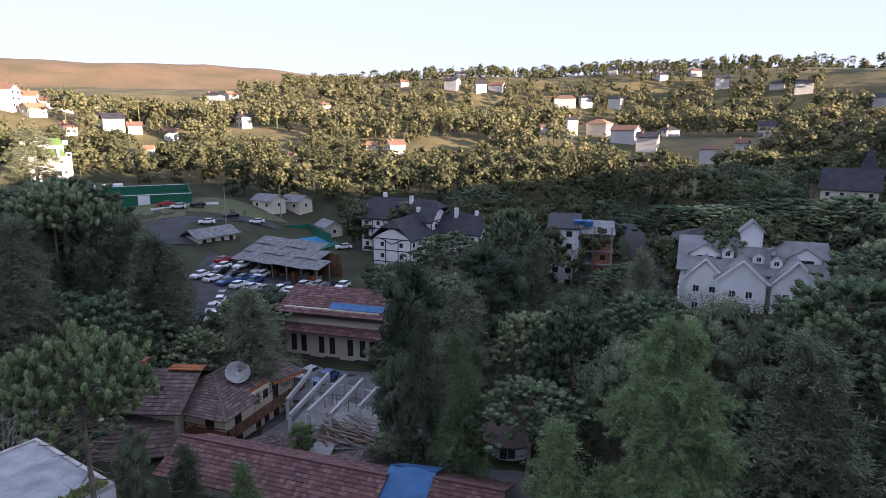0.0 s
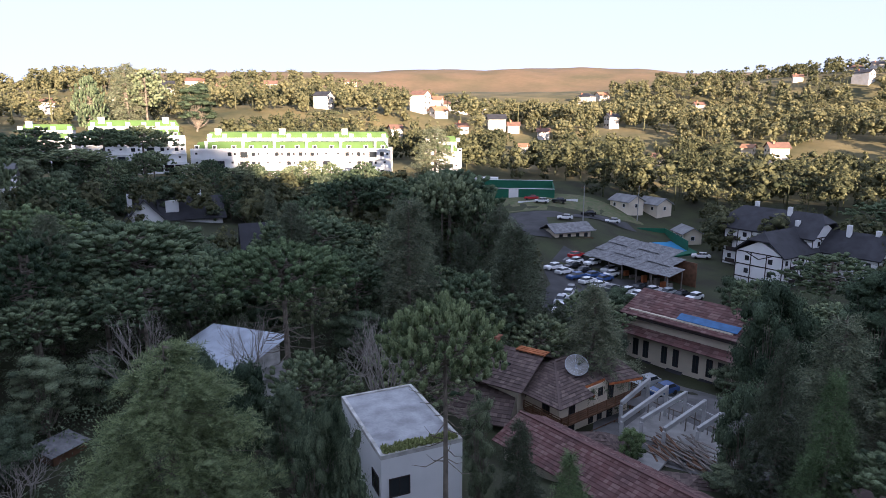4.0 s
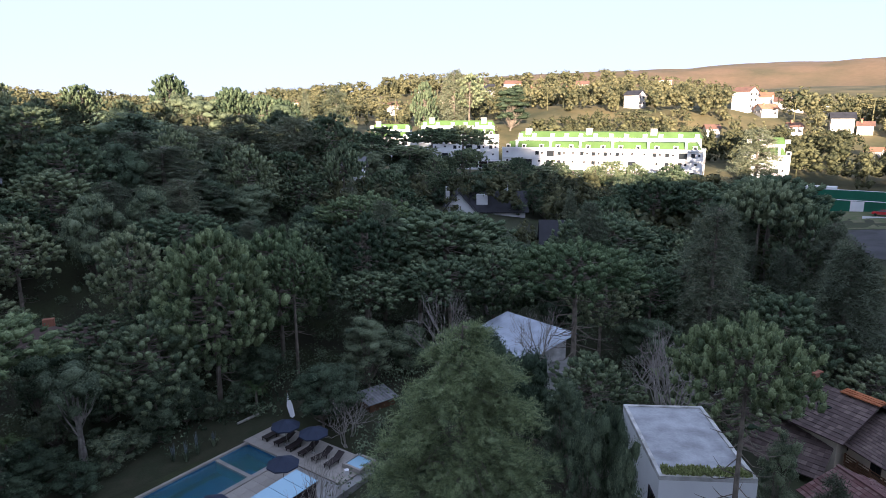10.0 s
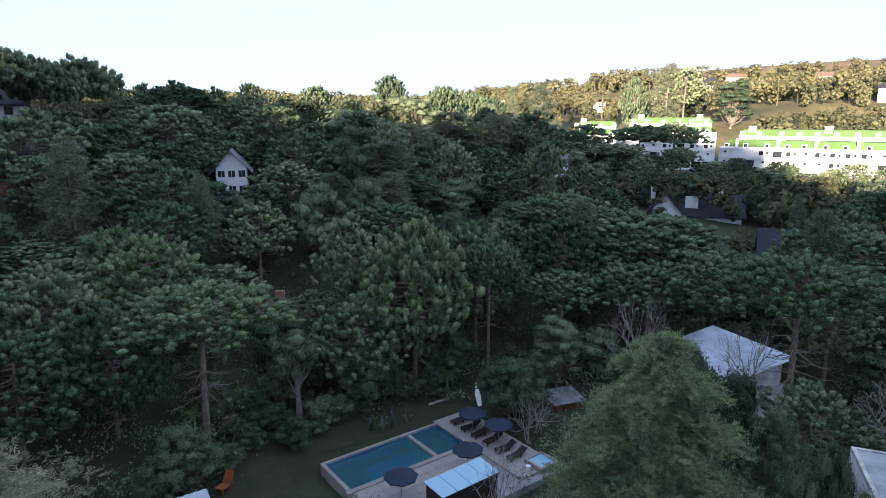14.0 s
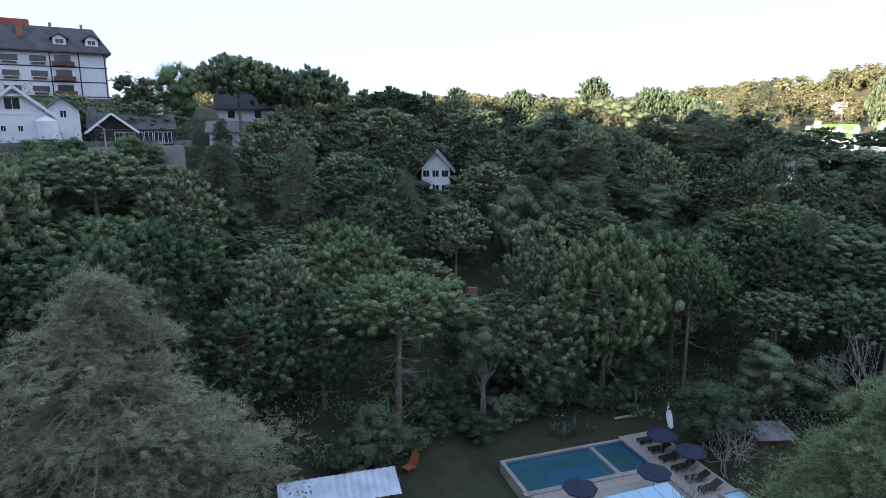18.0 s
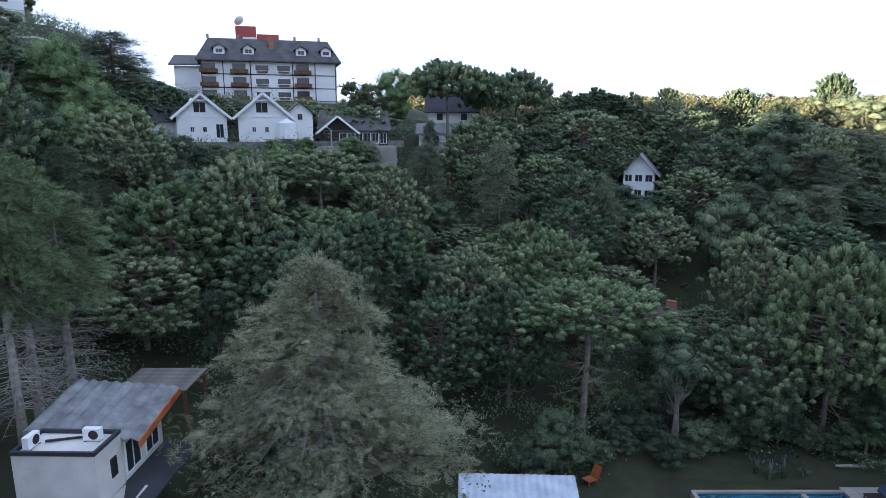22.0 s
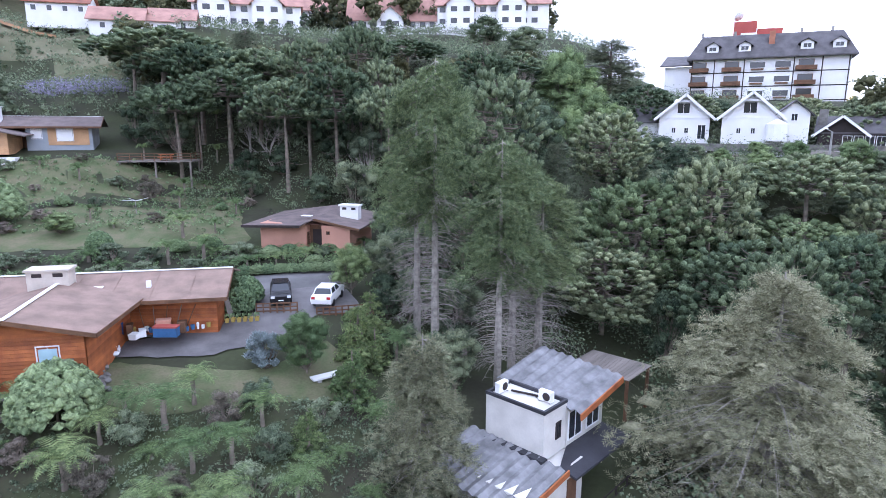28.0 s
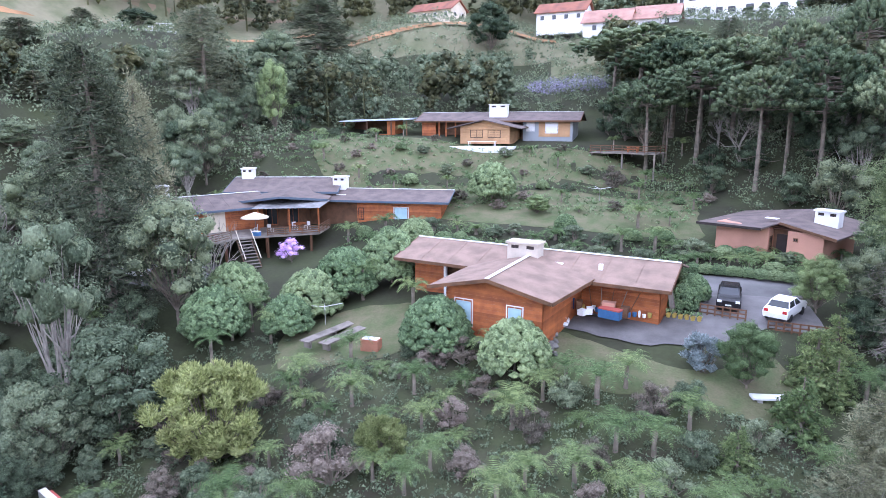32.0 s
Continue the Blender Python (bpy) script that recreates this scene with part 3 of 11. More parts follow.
def cedar_data(seed, high, wide, per=1.0, bare=0.08, blade=0.5, droop=0.35, taper=0.85, bare_twigs=0, fan=1, tier=1.0):
    """A cone of drooping sprays on whorled branches."""
    rng = np.random.default_rng(seed)
    stem = [(0, 0, high * s) for s in (0, 0.3, 0.6, 0.85, 1.0)]
    base = 0.012 * high + 0.15
    wood = tube(stem, [base, base * 0.75, base * 0.5, base * 0.25, 0.03], 7)
    roots, ways, sizes, lumps, bulks = [], [], [], [], []
    z = high * bare
    while z < high * 0.985:
        s = (z / high - bare) / (1 - bare)
        reach = wide * (1 - s) ** taper * (0.55 + 0.45 * min(1, s * 6)) + 0.25
        for k in range(int(rng.integers(5, 8))):
            a = rng.uniform(0, 6.28)
            l = reach * rng.choice((0.55, 0.8, 0.95, 1.1, 1.25)) * rng.uniform(0.9, 1.1)
            tip = np.array((math.cos(a) * l, math.sin(a) * l, z + l * (0.12 - droop * rng.uniform(0.6, 1.3))))
            o = np.array((0, 0, z + 0.15 * l))
            mid = (o + tip) / 2 + (0, 0, 0.08 * l)
            wood += tube([o, mid, tip], [0.03 + 0.005 * l, 0.018, 0.005], 3)
            count = int(per * (6 + 7 * l))
            f = rng.uniform(0.25, 1.05, count) ** 0.8
            p = np.where(f[:, None] < 0.5, o + (mid - o) * 2 * f[:, None], mid + (tip - mid) * (2 * f[:, None] - 1))
            across = np.array((-math.sin(a), math.cos(a), 0))
            p = p + across * rng.normal(size=(count, 1)) * 0.2 * l * (1.1 - f[:, None] * 0.6) + rng.normal(size=(count, 3)) * (0.045 * l + 0.05)
            way = np.array((math.cos(a), math.sin(a), 0)) * 0.55 + rng.normal(size=(count, 3)) * 0.55 + np.array((0, 0, -1)) * rng.uniform(-0.3, 0.8, (count, 1))
            roots.append(p), ways.append(way), sizes.append(np.full(count, blade * rng.uniform(0.8, 1.2)))
            for g in ((0.35, 0.6, 0.85) if l > 1.2 else (0.6,)):
                q = o + (mid - o) * 2 * g if g < 0.5 else mid + (tip - mid) * (2 * g - 1)
                lumps.append(q + rng.normal(size=3) * 0.05 * l + (0, 0, -0.05 * l)), bulks.append((0.16 + 0.10 * (1 - g)) * l + 0.12)
        z += tier * (0.36 + 0.018 * high * (1 - s))
    p, way = np.concatenate(roots), np.concatenate(ways)
    size = np.concatenate(sizes)[:, None] * rng.uniform(0.6, 1.4, (len(p), 1))
    way /= np.linalg.norm(way, axis=1)[:, None]
    side = np.cross(way, rng.normal(size=p.shape) * 0.6 + (0, 0, 1))
    side /= np.linalg.norm(side, axis=1)[:, None]
    for k in range(bare_twigs):
        a, zz = rng.uniform(0, 6.28), high * rng.uniform(0.12, 0.6)
        l = wide * rng.uniform(0.4, 0.95)
        o = np.array((0, 0, zz))
        e = o + (math.cos(a) * l, math.sin(a) * l, -0.3 * l)
        wood += tube([o, (o + e) / 2 + (0, 0, 0.1 * l), e], [0.05, 0.03, 0.008], 3)
        for q in range(4):
            f = rng.uniform(0.4, 1)
            b = o + (e - o) * f
            wood += tube([b, b + rng.normal(size=3) * (0.5, 0.5, 0.25) + (0, 0, -0.25)], [0.018, 0.005], 3)
    if fan == 1:
        return np.array(wood), massed(rng, np.stack([p - side * size * 0.2, p + side * size * 0.2, p + way * size], 1), lumps, bulks, 0.55, OCTA, 0.8, 0.4)
    out = []
    for k in range(fan):
        f, turn = (k + 0.4) / fan, 1 if k % 2 else -1
        root = p + way * size * f
        tip = root + (way * 0.75 + side * turn * 0.75) * size * (0.5 - 0.28 * f) + (0, 0, 0.03)
        out.append(np.stack([root - way * size * 0.07, root + way * size * 0.07, tip], 1))
    return np.array(wood), massed(rng, np.concatenate(out), lumps, bulks, 0.4, OCTA, 0.55, 0.5)


def broad_data(seed, high, wide, crown, clumps=26, per=60, leaf=0.3, trunk=True, stems=1, flat=0.8, upright=False, lump=1.0):
    """Trunk, forking limbs and a crown of leaf clumps with gaps."""
    rng = np.random.default_rng(seed)
    wood, centres, radii = [], [], []
    low = high * (1 - crown)
    for s in range(stems):
        foot = rng.normal(size=2) * (0.25 if stems > 1 else 0)
        head = rng.normal(size=2) * (0.28 * wide if stems > 1 else 0.06 * wide)
        if trunk:
            wood += tube([(foot[0], foot[1], 0), (head[0] * 0.4, head[1] * 0.4, low * 0.6), (head[0], head[1], low + 0.4 * crown * high)],
                         [0.012 * high + 0.08, 0.009 * high + 0.05, 0.03], 6)
        share = max(3, clumps // stems)
        for k in range(share):
            a, u = rng.uniform(0, 6.28), rng.uniform(-0.85, 1)
            f = math.sqrt(1 - u * u) * rng.uniform(0.45, 1.18)
            p = np.array((head[0] + math.cos(a) * f * wide * 0.78, head[1] + math.sin(a) * f * wide * 0.78, low + crown * high * (0.5 + 0.43 * u + rng.uniform(-0.06, 0.06))))
            centres.append(p)
            radii.append(wide * rng.uniform(0.22, 0.42) * lump)
            if trunk:
                o = np.array((head[0] * 0.5, head[1] * 0.5, low * rng.uniform(0.55, 1.0)))
                wood += tube([o, (o + p) / 2 + (0, 0, -0.05 * high), p], [0.07, 0.04, 0.012], 3)
    if not wood:
        wood = tube([(0, 0, 0), (0, 0, high * 0.5)], [0.08, 0.02], 4)
    return np.array(wood), massed(rng, spikes(rng, centres, radii, per, leaf * 2.2, 0.8, 0.9, 0.7, 0.2) if upright else leaves(rng, centres, radii, 2 * per, 0.66 * leaf, flat), centres, radii, flat, ICO, 0.64, 0.5)


def bare_data(seed, high, wide, stems=3, depth=4):
    rng = np.random.default_rng(seed)
    wood = []

    def grow(p, d, l, r, k):
        q = p + d * l
        wood.extend(tube([p, (p + q) / 2 + rng.normal(size=3) * 0.04 * l, q], [r, r * 0.8, r * 0.6], 3 if k < 3 else 5))
        if k:
            for _ in range(int(rng.integers(2, 4))):
                n = d + rng.normal(size=3) * 0.45 + (0, 0, 0.12)
                grow(q, n / np.linalg.norm(n), l * rng.uniform(0.6, 0.85), r * 0.58, k - 1)
    for s in range(stems):
        d = np.array((rng.normal() * wide / high * 0.5, rng.normal() * wide / high * 0.5, 1.0))
        grow(np.array((rng.normal() * 0.15, rng.normal() * 0.15, 0)), d / np.linalg.norm(d), high * 0.33, 0.012 * high + 0.02, depth)
    return np.array(wood)


def fern_data(seed, high, wide, fronds=17):
    """A tree fern: a shaggy trunk and arching fronds with leaflets on both sides."""
    rng = np.random.default_rng(seed)
    wood = tube([(0, 0, 0), (0.03, 0, high * 0.5), (0, 0, high)], [0.16, 0.12, 0.14], 7)
    tris = []
    for k in range(fronds):
        a = 6.283 * k / fronds + rng.normal() * 0.15
        l = wide * rng.uniform(0.75, 1.1)
        rise = rng.uniform(0.5, 1.35)
        across = np.array((-math.sin(a), math.cos(a), 0))
        steps = 20
        reach = [s - 0.12 * s * s for s in np.linspace(0.02, 1, steps + 1)]
        spine = [np.array((math.cos(a) * l * s, math.sin(a) * l * s, high + l * (rise * s - (rise + 0.12) * s ** 2.2))) for s in reach]
        for i in range(steps):
            s = (i + 0.5) / steps
            w = l * 0.19 * math.sin(math.pi * min(1, 0.2 + 0.78 * s)) ** 0.8
            p, q = spine[i], spine[i + 1]
            fwd = (q - p)
            for side in (-1, 1):
                tip = p + across * side * w * rng.uniform(0.85, 1.1) + fwd * 1.1 + (0, 0, -0.10 * w)
                tris.append((p, p + fwd * 0.62, tip))
    return np.array(wood), np.array(tris)


def dome_data(seed, high, wide, per=1500, leaf=0.13):
    """A clipped-looking round shrub: leaves in small heads over a dome."""
    rng = np.random.default_rng(seed)
    k = 420
    d = rng.normal(size=(k, 3))
    d /= np.linalg.norm(d, axis=1)[:, None]
    d[:, 2] = np.abs(d[:, 2]) * 1.15 - 0.3
    c = d * (wide * 0.88, wide * 0.88, high * 0.56) * rng.uniform(0.93, 1.03, (k, 1)) + (0, 0, high * 0.40)
    wood = tube([(0, 0, 0), (0, 0, high * 0.5)], [0.09, 0.03], 5)
    return np.array(wood), massed(rng, leaves(rng, c, np.full(k, wide * 0.13), per // k, leaf * 1.1), c, np.full(k, wide * 0.17), 0.9, OCTA, 0.95, 0.3)


def plant(name, label, category, mats, data, x, y, turn=0.0, size=1.0, sink=0.15, z=None, tall=1.0, group=""):
    """Set one plant on the ground; data is a key of the shared shapes: wood and leaves."""
    wood, crown = data
    zz = ground(x, y) if z is None else z
    m = Matrix.Translation((x, y, zz - sink)) @ Matrix.Rotation(turn, 4, "Z") @ Matrix.Diagonal((size, size, size * tall, 1))
    ob = thing(name, label, category, m, group)
    part("trunk", wood, ob)
    if crown is not None:
        part("crown", crown, ob)
    return ob


def shape(key, bark, leaf, made):
    """Keep the two meshes of a plant shape for use again."""
    def build():
        got = made()
        wood, crown = got if isinstance(got, tuple) else (got, None)
        return soup(key + "_wood", wood, bark), (indexed(key + "_leaves", *crown, leaf) if isinstance(crown, tuple) else soup(key + "_leaves", crown, leaf)) if crown is not None else None
    return shared(key, build)


# ---- houses ----
def window_data(w, h, frame_mat):
    t = 0.07
    return shared(("win", round(w, 2), round(h, 2), frame_mat.name), lambda: (
        boxes("window_frame", frame_mat, (-w / 2, w / 2, -0.06, 0.05, 0, t), (-w / 2, w / 2, -0.06, 0.05, h - t, h),
              (-w / 2, -w / 2 + t, -0.06, 0.05, t, h - t), (w / 2 - t, w / 2, -0.06, 0.05, t, h - t), (-t / 3, t / 3, -0.05, 0.03, t, h - t)),
        boxes("pane", PANE, (-w / 2 + t, w / 2 - t, -0.02, 0.01, t, h - t))))


def far_window(w, h, frame_mat):
    def build():
        v, f, t = [], [], 0.09
        for k, s in enumerate(((-w / 2, w / 2, -0.06, 0.05, 0, h), (-w / 2 + t, w / 2 - t, -0.075, -0.062, t, h - t))):
            bv, bf = box_data(*s)
            f += [tuple(i + len(v) for i in q) for q in bf]
            v += bv
        me = mesh("window", v, f, [frame_mat, PANE])
        for p in me.polygons:
            p.material_index = int(p.index >= 6)
        return me
    return shared(("farwin", round(w, 2), round(h, 2), frame_mat.name), build)


def window(parent, x, y, z, turn, w=1.2, h=1.2, frame_mat=None, far=False):
    """A window in a wall; turn 0 looks along -y, 90 along +x."""
    if far or math.hypot(parent.matrix_world.translation.x, parent.matrix_world.translation.y) > 120:
        return part("window", far_window(w, h, frame_mat or FRAME), parent, at=pose(x, y, z, 0, 0, turn))
    f, p = window_data(w, h, frame_mat or FRAME)
    win = part("window", f, parent, at=pose(x, y, z, 0, 0, turn))
    part("pane", p, win)
    return win


def gable_wall(name, mat, w, d, h, rise, z0=0.0):
    """Walls of a house with gables at its x ends."""
    v = [(-w / 2, -d / 2, z0), (w / 2, -d / 2, z0), (w / 2, d / 2, z0), (-w / 2, d / 2, z0),
         (-w / 2, -d / 2, h), (w / 2, -d / 2, h), (w / 2, d / 2, h), (-w / 2, d / 2, h), (-w / 2, 0, h + rise), (w / 2, 0, h + rise)]
    f = [(0, 1, 5, 4), (2, 3, 7, 6), (1, 2, 6, 9, 5), (3, 0, 4, 8, 7), (3, 2, 1, 0), (4, 5, 9, 8), (6, 7, 8, 9)]
    return mesh(name, v, f, mat)


def gable_roof(name, mat, w, d, h, rise, over=0.6, thick=0.18, lift=0.06):
    """Two slopes with thickness; the ridge runs along x."""
    k = rise / (d / 2)
    X, Y = w / 2 + over, d / 2 + over
    e, r = h - k * over + lift, h + rise + lift
    v = [(-X, -Y, e), (X, -Y, e), (X, 0, r), (-X, 0, r), (X, Y, e), (-X, Y, e)]
    v += [(x, y, z + thick) for x, y, z in v]
    f = [(6, 7, 8, 9), (9, 8, 10, 11), (0, 3, 2, 1), (3, 5, 4, 2), (0, 1, 7, 6), (4, 5, 11, 10), (1, 2, 8, 7), (2, 4, 10, 8), (3, 0, 6, 9), (5, 3, 9, 11)]
    return mesh(name, v, f, mat)


def hip_roof(name, mat, w, d, h, rise, over=0.6, thick=0.18, lift=0.06):
    X, Y, R = w / 2 + over, d / 2 + over, max(0.01, (w - d) / 2)
    e, r = h - rise * over / (d / 2) + lift, h + rise + lift
    v = [(-X, -Y, e), (X, -Y, e), (X, Y, e), (-X, Y, e), (-R, 0, r), (R, 0, r)]
    v += [(x, y, z + thick) for x, y, z in v]
    f = [(6, 7, 11, 10), (7, 8, 11), (8, 9, 10, 11), (9, 6, 10), (1, 0, 4, 5), (2, 1, 5), (3, 2, 5, 4), (0, 3, 4),
         (0, 1, 7, 6), (1, 2, 8, 7), (2, 3, 9, 8), (3, 0, 6, 9)]
    return mesh(name, v, f, mat)


def rows_of_windows(ob, w, d, floors, storey, counts, size, frame_mat, sill=0.9, z0=0.0):
    """counts: windows a floor on the sides -y, +x, +y, -x."""
    for side, n in enumerate(counts):
        long = w if side % 2 == 0 else d
        for f in range(floors):
            for k in range(n):
                u = -long / 2 + long * (k + 0.5) / n
                x, y = [(u, -d / 2), (w / 2, u), (-u, d / 2), (-w / 2, -u)][side]
                window(ob, x, y, z0 + f * storey + sill, side * 90, size[0], size[1], frame_mat)


def house(x, y, turn, w, d, floors=1, storey=2.8, roof="gable", rise=2.0, wall=None, top=None, label="white house with a dark roof",
          counts=(3, 2, 3, 2), size=(1.1, 1.2), frame_mat=None, over=0.6, z=None, chimney=None, base=2.5, name="house", category="house", group=""):
    zz = ground(x, y) if z is None else z
    ob = thing(name, label, category, pose(x, y, zz, 0, 0, turn), group)
    h = floors * storey
    wall, top = wall or WHITE, top or DARK_ROOF
    key = (round(w, 1), round(d, 1), h, roof, rise, wall.name, top.name, over)
    if roof == "gable":
        part("wall", shared(("wall",) + key, lambda: gable_wall("wall", wall, w, d, h, rise, -base)), ob)
        part("roof", shared(("roof",) + key, lambda: gable_roof("roof", top, w, d, h, rise, over)), ob)
    elif roof == "hip":
        part("wall", shared(("wall",) + key, lambda: boxes("wall", wall, (-w / 2, w / 2, -d / 2, d / 2, -base, h))), ob)
        part("roof", shared(("roof",) + key, lambda: hip_roof("roof", top, w, d, h, rise, over)), ob)
    else:
        part("wall", shared(("wall",) + key, lambda: boxes("wall", wall, (-w / 2, w / 2, -d / 2, d / 2, -base, h))), ob)
        part("roof", shared(("roof",) + key, lambda: boxes("roof", top, (-w / 2 - over, w / 2 + over, -d / 2 - over, d / 2 + over, h + 0.004, h + 0.3))), ob)
    rows_of_windows(ob, w, d, floors, storey, counts, size, frame_mat)
    if chimney:
        cx, cy, ch = chimney
        part("chimney", boxes("chimney", WHITE, (cx - 0.45, cx + 0.45, cy - 0.35, cy + 0.35, h - 0.5, h + ch)), ob)
        part("chimney_cap", boxes("chimney_cap", CONCRETE, (cx - 0.6, cx + 0.6, cy - 0.5, cy + 0.5, h + ch + 0.003, h + ch + 0.12)), ob)
    return ob


# ---- buildings ----
def between(a, b, deep):
    """Place, turn and width of a house whose front runs from a to b."""
    a, b = Vector(a), Vector(b)
    d = b - a
    n = Vector((-d.y, d.x)).normalized()
    c = (a + b) / 2 + n * deep / 2
    return dict(x=c.x, y=c.y, turn=math.degrees(math.atan2(d.y, d.x)), w=d.length, d=deep)


def front_pose(a, b, z):
    """Local frame at a: x along the front to b, y away from the front."""
    return pose(a[0], a[1], z, 0, 0, math.degrees(math.atan2(b[1] - a[1], b[0] - a[0])))


def sheets(name, mat, a, b, c, d, ribs, deep=0.05, thick=0.04):
    """A ribbed sheet roof: a-b the lower edge, d-c the upper one."""
    a, b, c, d = (Vector(p) for p in (a, b, c, d))
    n = (b - a).cross(d - a).normalized()
    verts, faces = [], []
    for i in range(2 * ribs + 1):
        f = i / (2 * ribs)
        o = n * (deep if i % 2 else 0)
        lo, hi = a.lerp(b, f) + o, d.lerp(c, f) + o
        verts += [lo, hi, lo - n * thick, hi - n * thick]
    for i in range(2 * ribs):
        k = 4 * i
        faces += [(k, k + 4, k + 5, k + 1), (k + 2, k + 3, k + 7, k + 6), (k, k + 2, k + 6, k + 4), (k + 1, k + 5, k + 7, k + 3)]
    e = 8 * ribs
    faces += [(0, 1, 3, 2), (e, e + 2, e + 3, e + 1)]
    return mesh(name, verts, faces, mat)


def courses(name, mat, planes, size=(0.4, 0.45), seed=3, thick=0.07):
    """Overlapping roof tiles laid row over row on planes (a, b, c, d): a-b the eave, d-c the ridge."""
    rng = random.Random(seed)
    verts, faces = [], []

    def put(q):
        k = len(verts)
        verts.extend(q)
        return k
    for a, b, c, d in planes:
        a, b, c, d = (Vector(p) for p in (a, b, c, d))
        n = (b - a).cross(d - a)
        n = n.normalized() if n.length else Vector((0, 0, 1))
        rows = max(1, round(((d - a).length + (c - b).length) / 2 / size[1]))
        k = put([a, b, c, d, a - n * thick, b - n * thick, c - n * thick, d - n * thick])
        faces += [(k, k + 1, k + 2, k + 3), (k + 7, k + 6, k + 5, k + 4), (k, k + 4, k + 5, k + 1), (k + 1, k + 5, k + 6, k + 2), (k + 2, k + 6, k + 7, k + 3), (k + 3, k + 7, k + 4, k)]
        for r in range(rows):
            l0, l1 = a.lerp(d, r / rows), a.lerp(d, (r + 1.12) / rows)
            r0, r1 = b.lerp(c, r / rows), b.lerp(c, (r + 1.12) / rows)
            cols = max(1, round((r0 - l0).length / size[0]))
            for s in range(cols):
                f0, f1 = s / cols, (s + 0.94) / cols
                up = n * (thick * rng.uniform(0.7, 1.5))
                lo = n * 0.012
                k = put([l0.lerp(r0, f0) + up, l0.lerp(r0, f1) + up, l1.lerp(r1, f1) + lo, l1.lerp(r1, f0) + lo, l0.lerp(r0, f0), l0.lerp(r0, f1)])
                faces += [(k, k + 1, k + 2, k + 3), (k + 4, k + 5, k + 1, k)]
    return mesh(name, verts, faces, mat)


def rail(parent, mat, points, high=1.0, lines=3, gap=1.6, wide=0.06):
    """A railing along points: posts, and boards between them."""
    for p, q in zip(points, points[1:]):
        p, q = Vector(p), Vector(q)
        n = max(1, int((q - p).length / gap))
        for k in range(n + 1):
            o = p.lerp(q, k / n)
            part("post", shared(("post", mat.name, high, wide), lambda: boxes("post", mat, (-wide / 2 - 0.01, wide / 2 + 0.01, -wide / 2 - 0.01, wide / 2 + 0.01, 0, high))), parent, at=Matrix.Translation(o))
        for k in range(lines):
            z = Vector((0, 0, high * (k + 1) / lines - 0.06))
            part("board", bars("board", mat, (p + z, q + z, 0.04, 0.1)), parent)


def clapboard(name, mat, w, h, step=0.24):
    """Boards lapped one over another, on a wall in the xz plane that looks along -y."""
    verts, faces = [], []
    for k in range(max(1, int(h / step))):
        z, k4 = k * step, len(verts)
        verts += [(0, -0.07, z + 0.03), (w, -0.07, z + 0.03), (w, -0.05, z + step), (0, -0.05, z + step), (0, 0, z), (w, 0, z)]
        faces += [(k4, k4 + 1, k4 + 2, k4 + 3), (k4 + 4, k4 + 5, k4 + 1, k4)]
    return mesh(name, verts, faces, mat)


def boarded_wall(parent, mat, a, b, z0, z1, thick=0.18):
    """A board-clad wall from a to b; its clad side lies to the right of the way from a to b."""
    a, b = Vector((*a, z0)), Vector((*b, z0))
    w = (b - a).length
    turn = math.degrees(math.atan2(b.y - a.y, b.x - a.x))
    m = pose(a.x, a.y, z0, 0, 0, turn)
    wall = part("wall", boxes("wall", mat, (0, w, 0.002, thick, 0, z1 - z0)), parent, at=m)
    part("cladding", clapboard("cladding", mat, w, z1 - z0), wall)
    return wall, m


def chimney(parent, x, y, z0, z1, w=1.8, d=0.9, mat=None):
    c = part("chimney", boxes("chimney", mat or WHITE, (x - w / 2, x + w / 2, y - d / 2, y + d / 2, z0, z1)), parent)
    # dark plates stand for the shade in the open smoke slots
    part("chimney_slot", boxes("chimney_slot", DARK_TIMBER, *[(x + u * w - w * 0.12, x + u * w + w * 0.12, y - d / 2 - 0.01, y + d / 2 + 0.01, z1 - 0.38, z1 - 0.12) for u in (-0.25, 0.25)]), c)
    part("chimney_cap", boxes("chimney_cap", mat or WHITE, (x - w / 2 - 0.12, x + w / 2 + 0.12, y - d / 2 - 0.12, y + d / 2 + 0.12, z1 + 0.003, z1 + 0.14)), c)


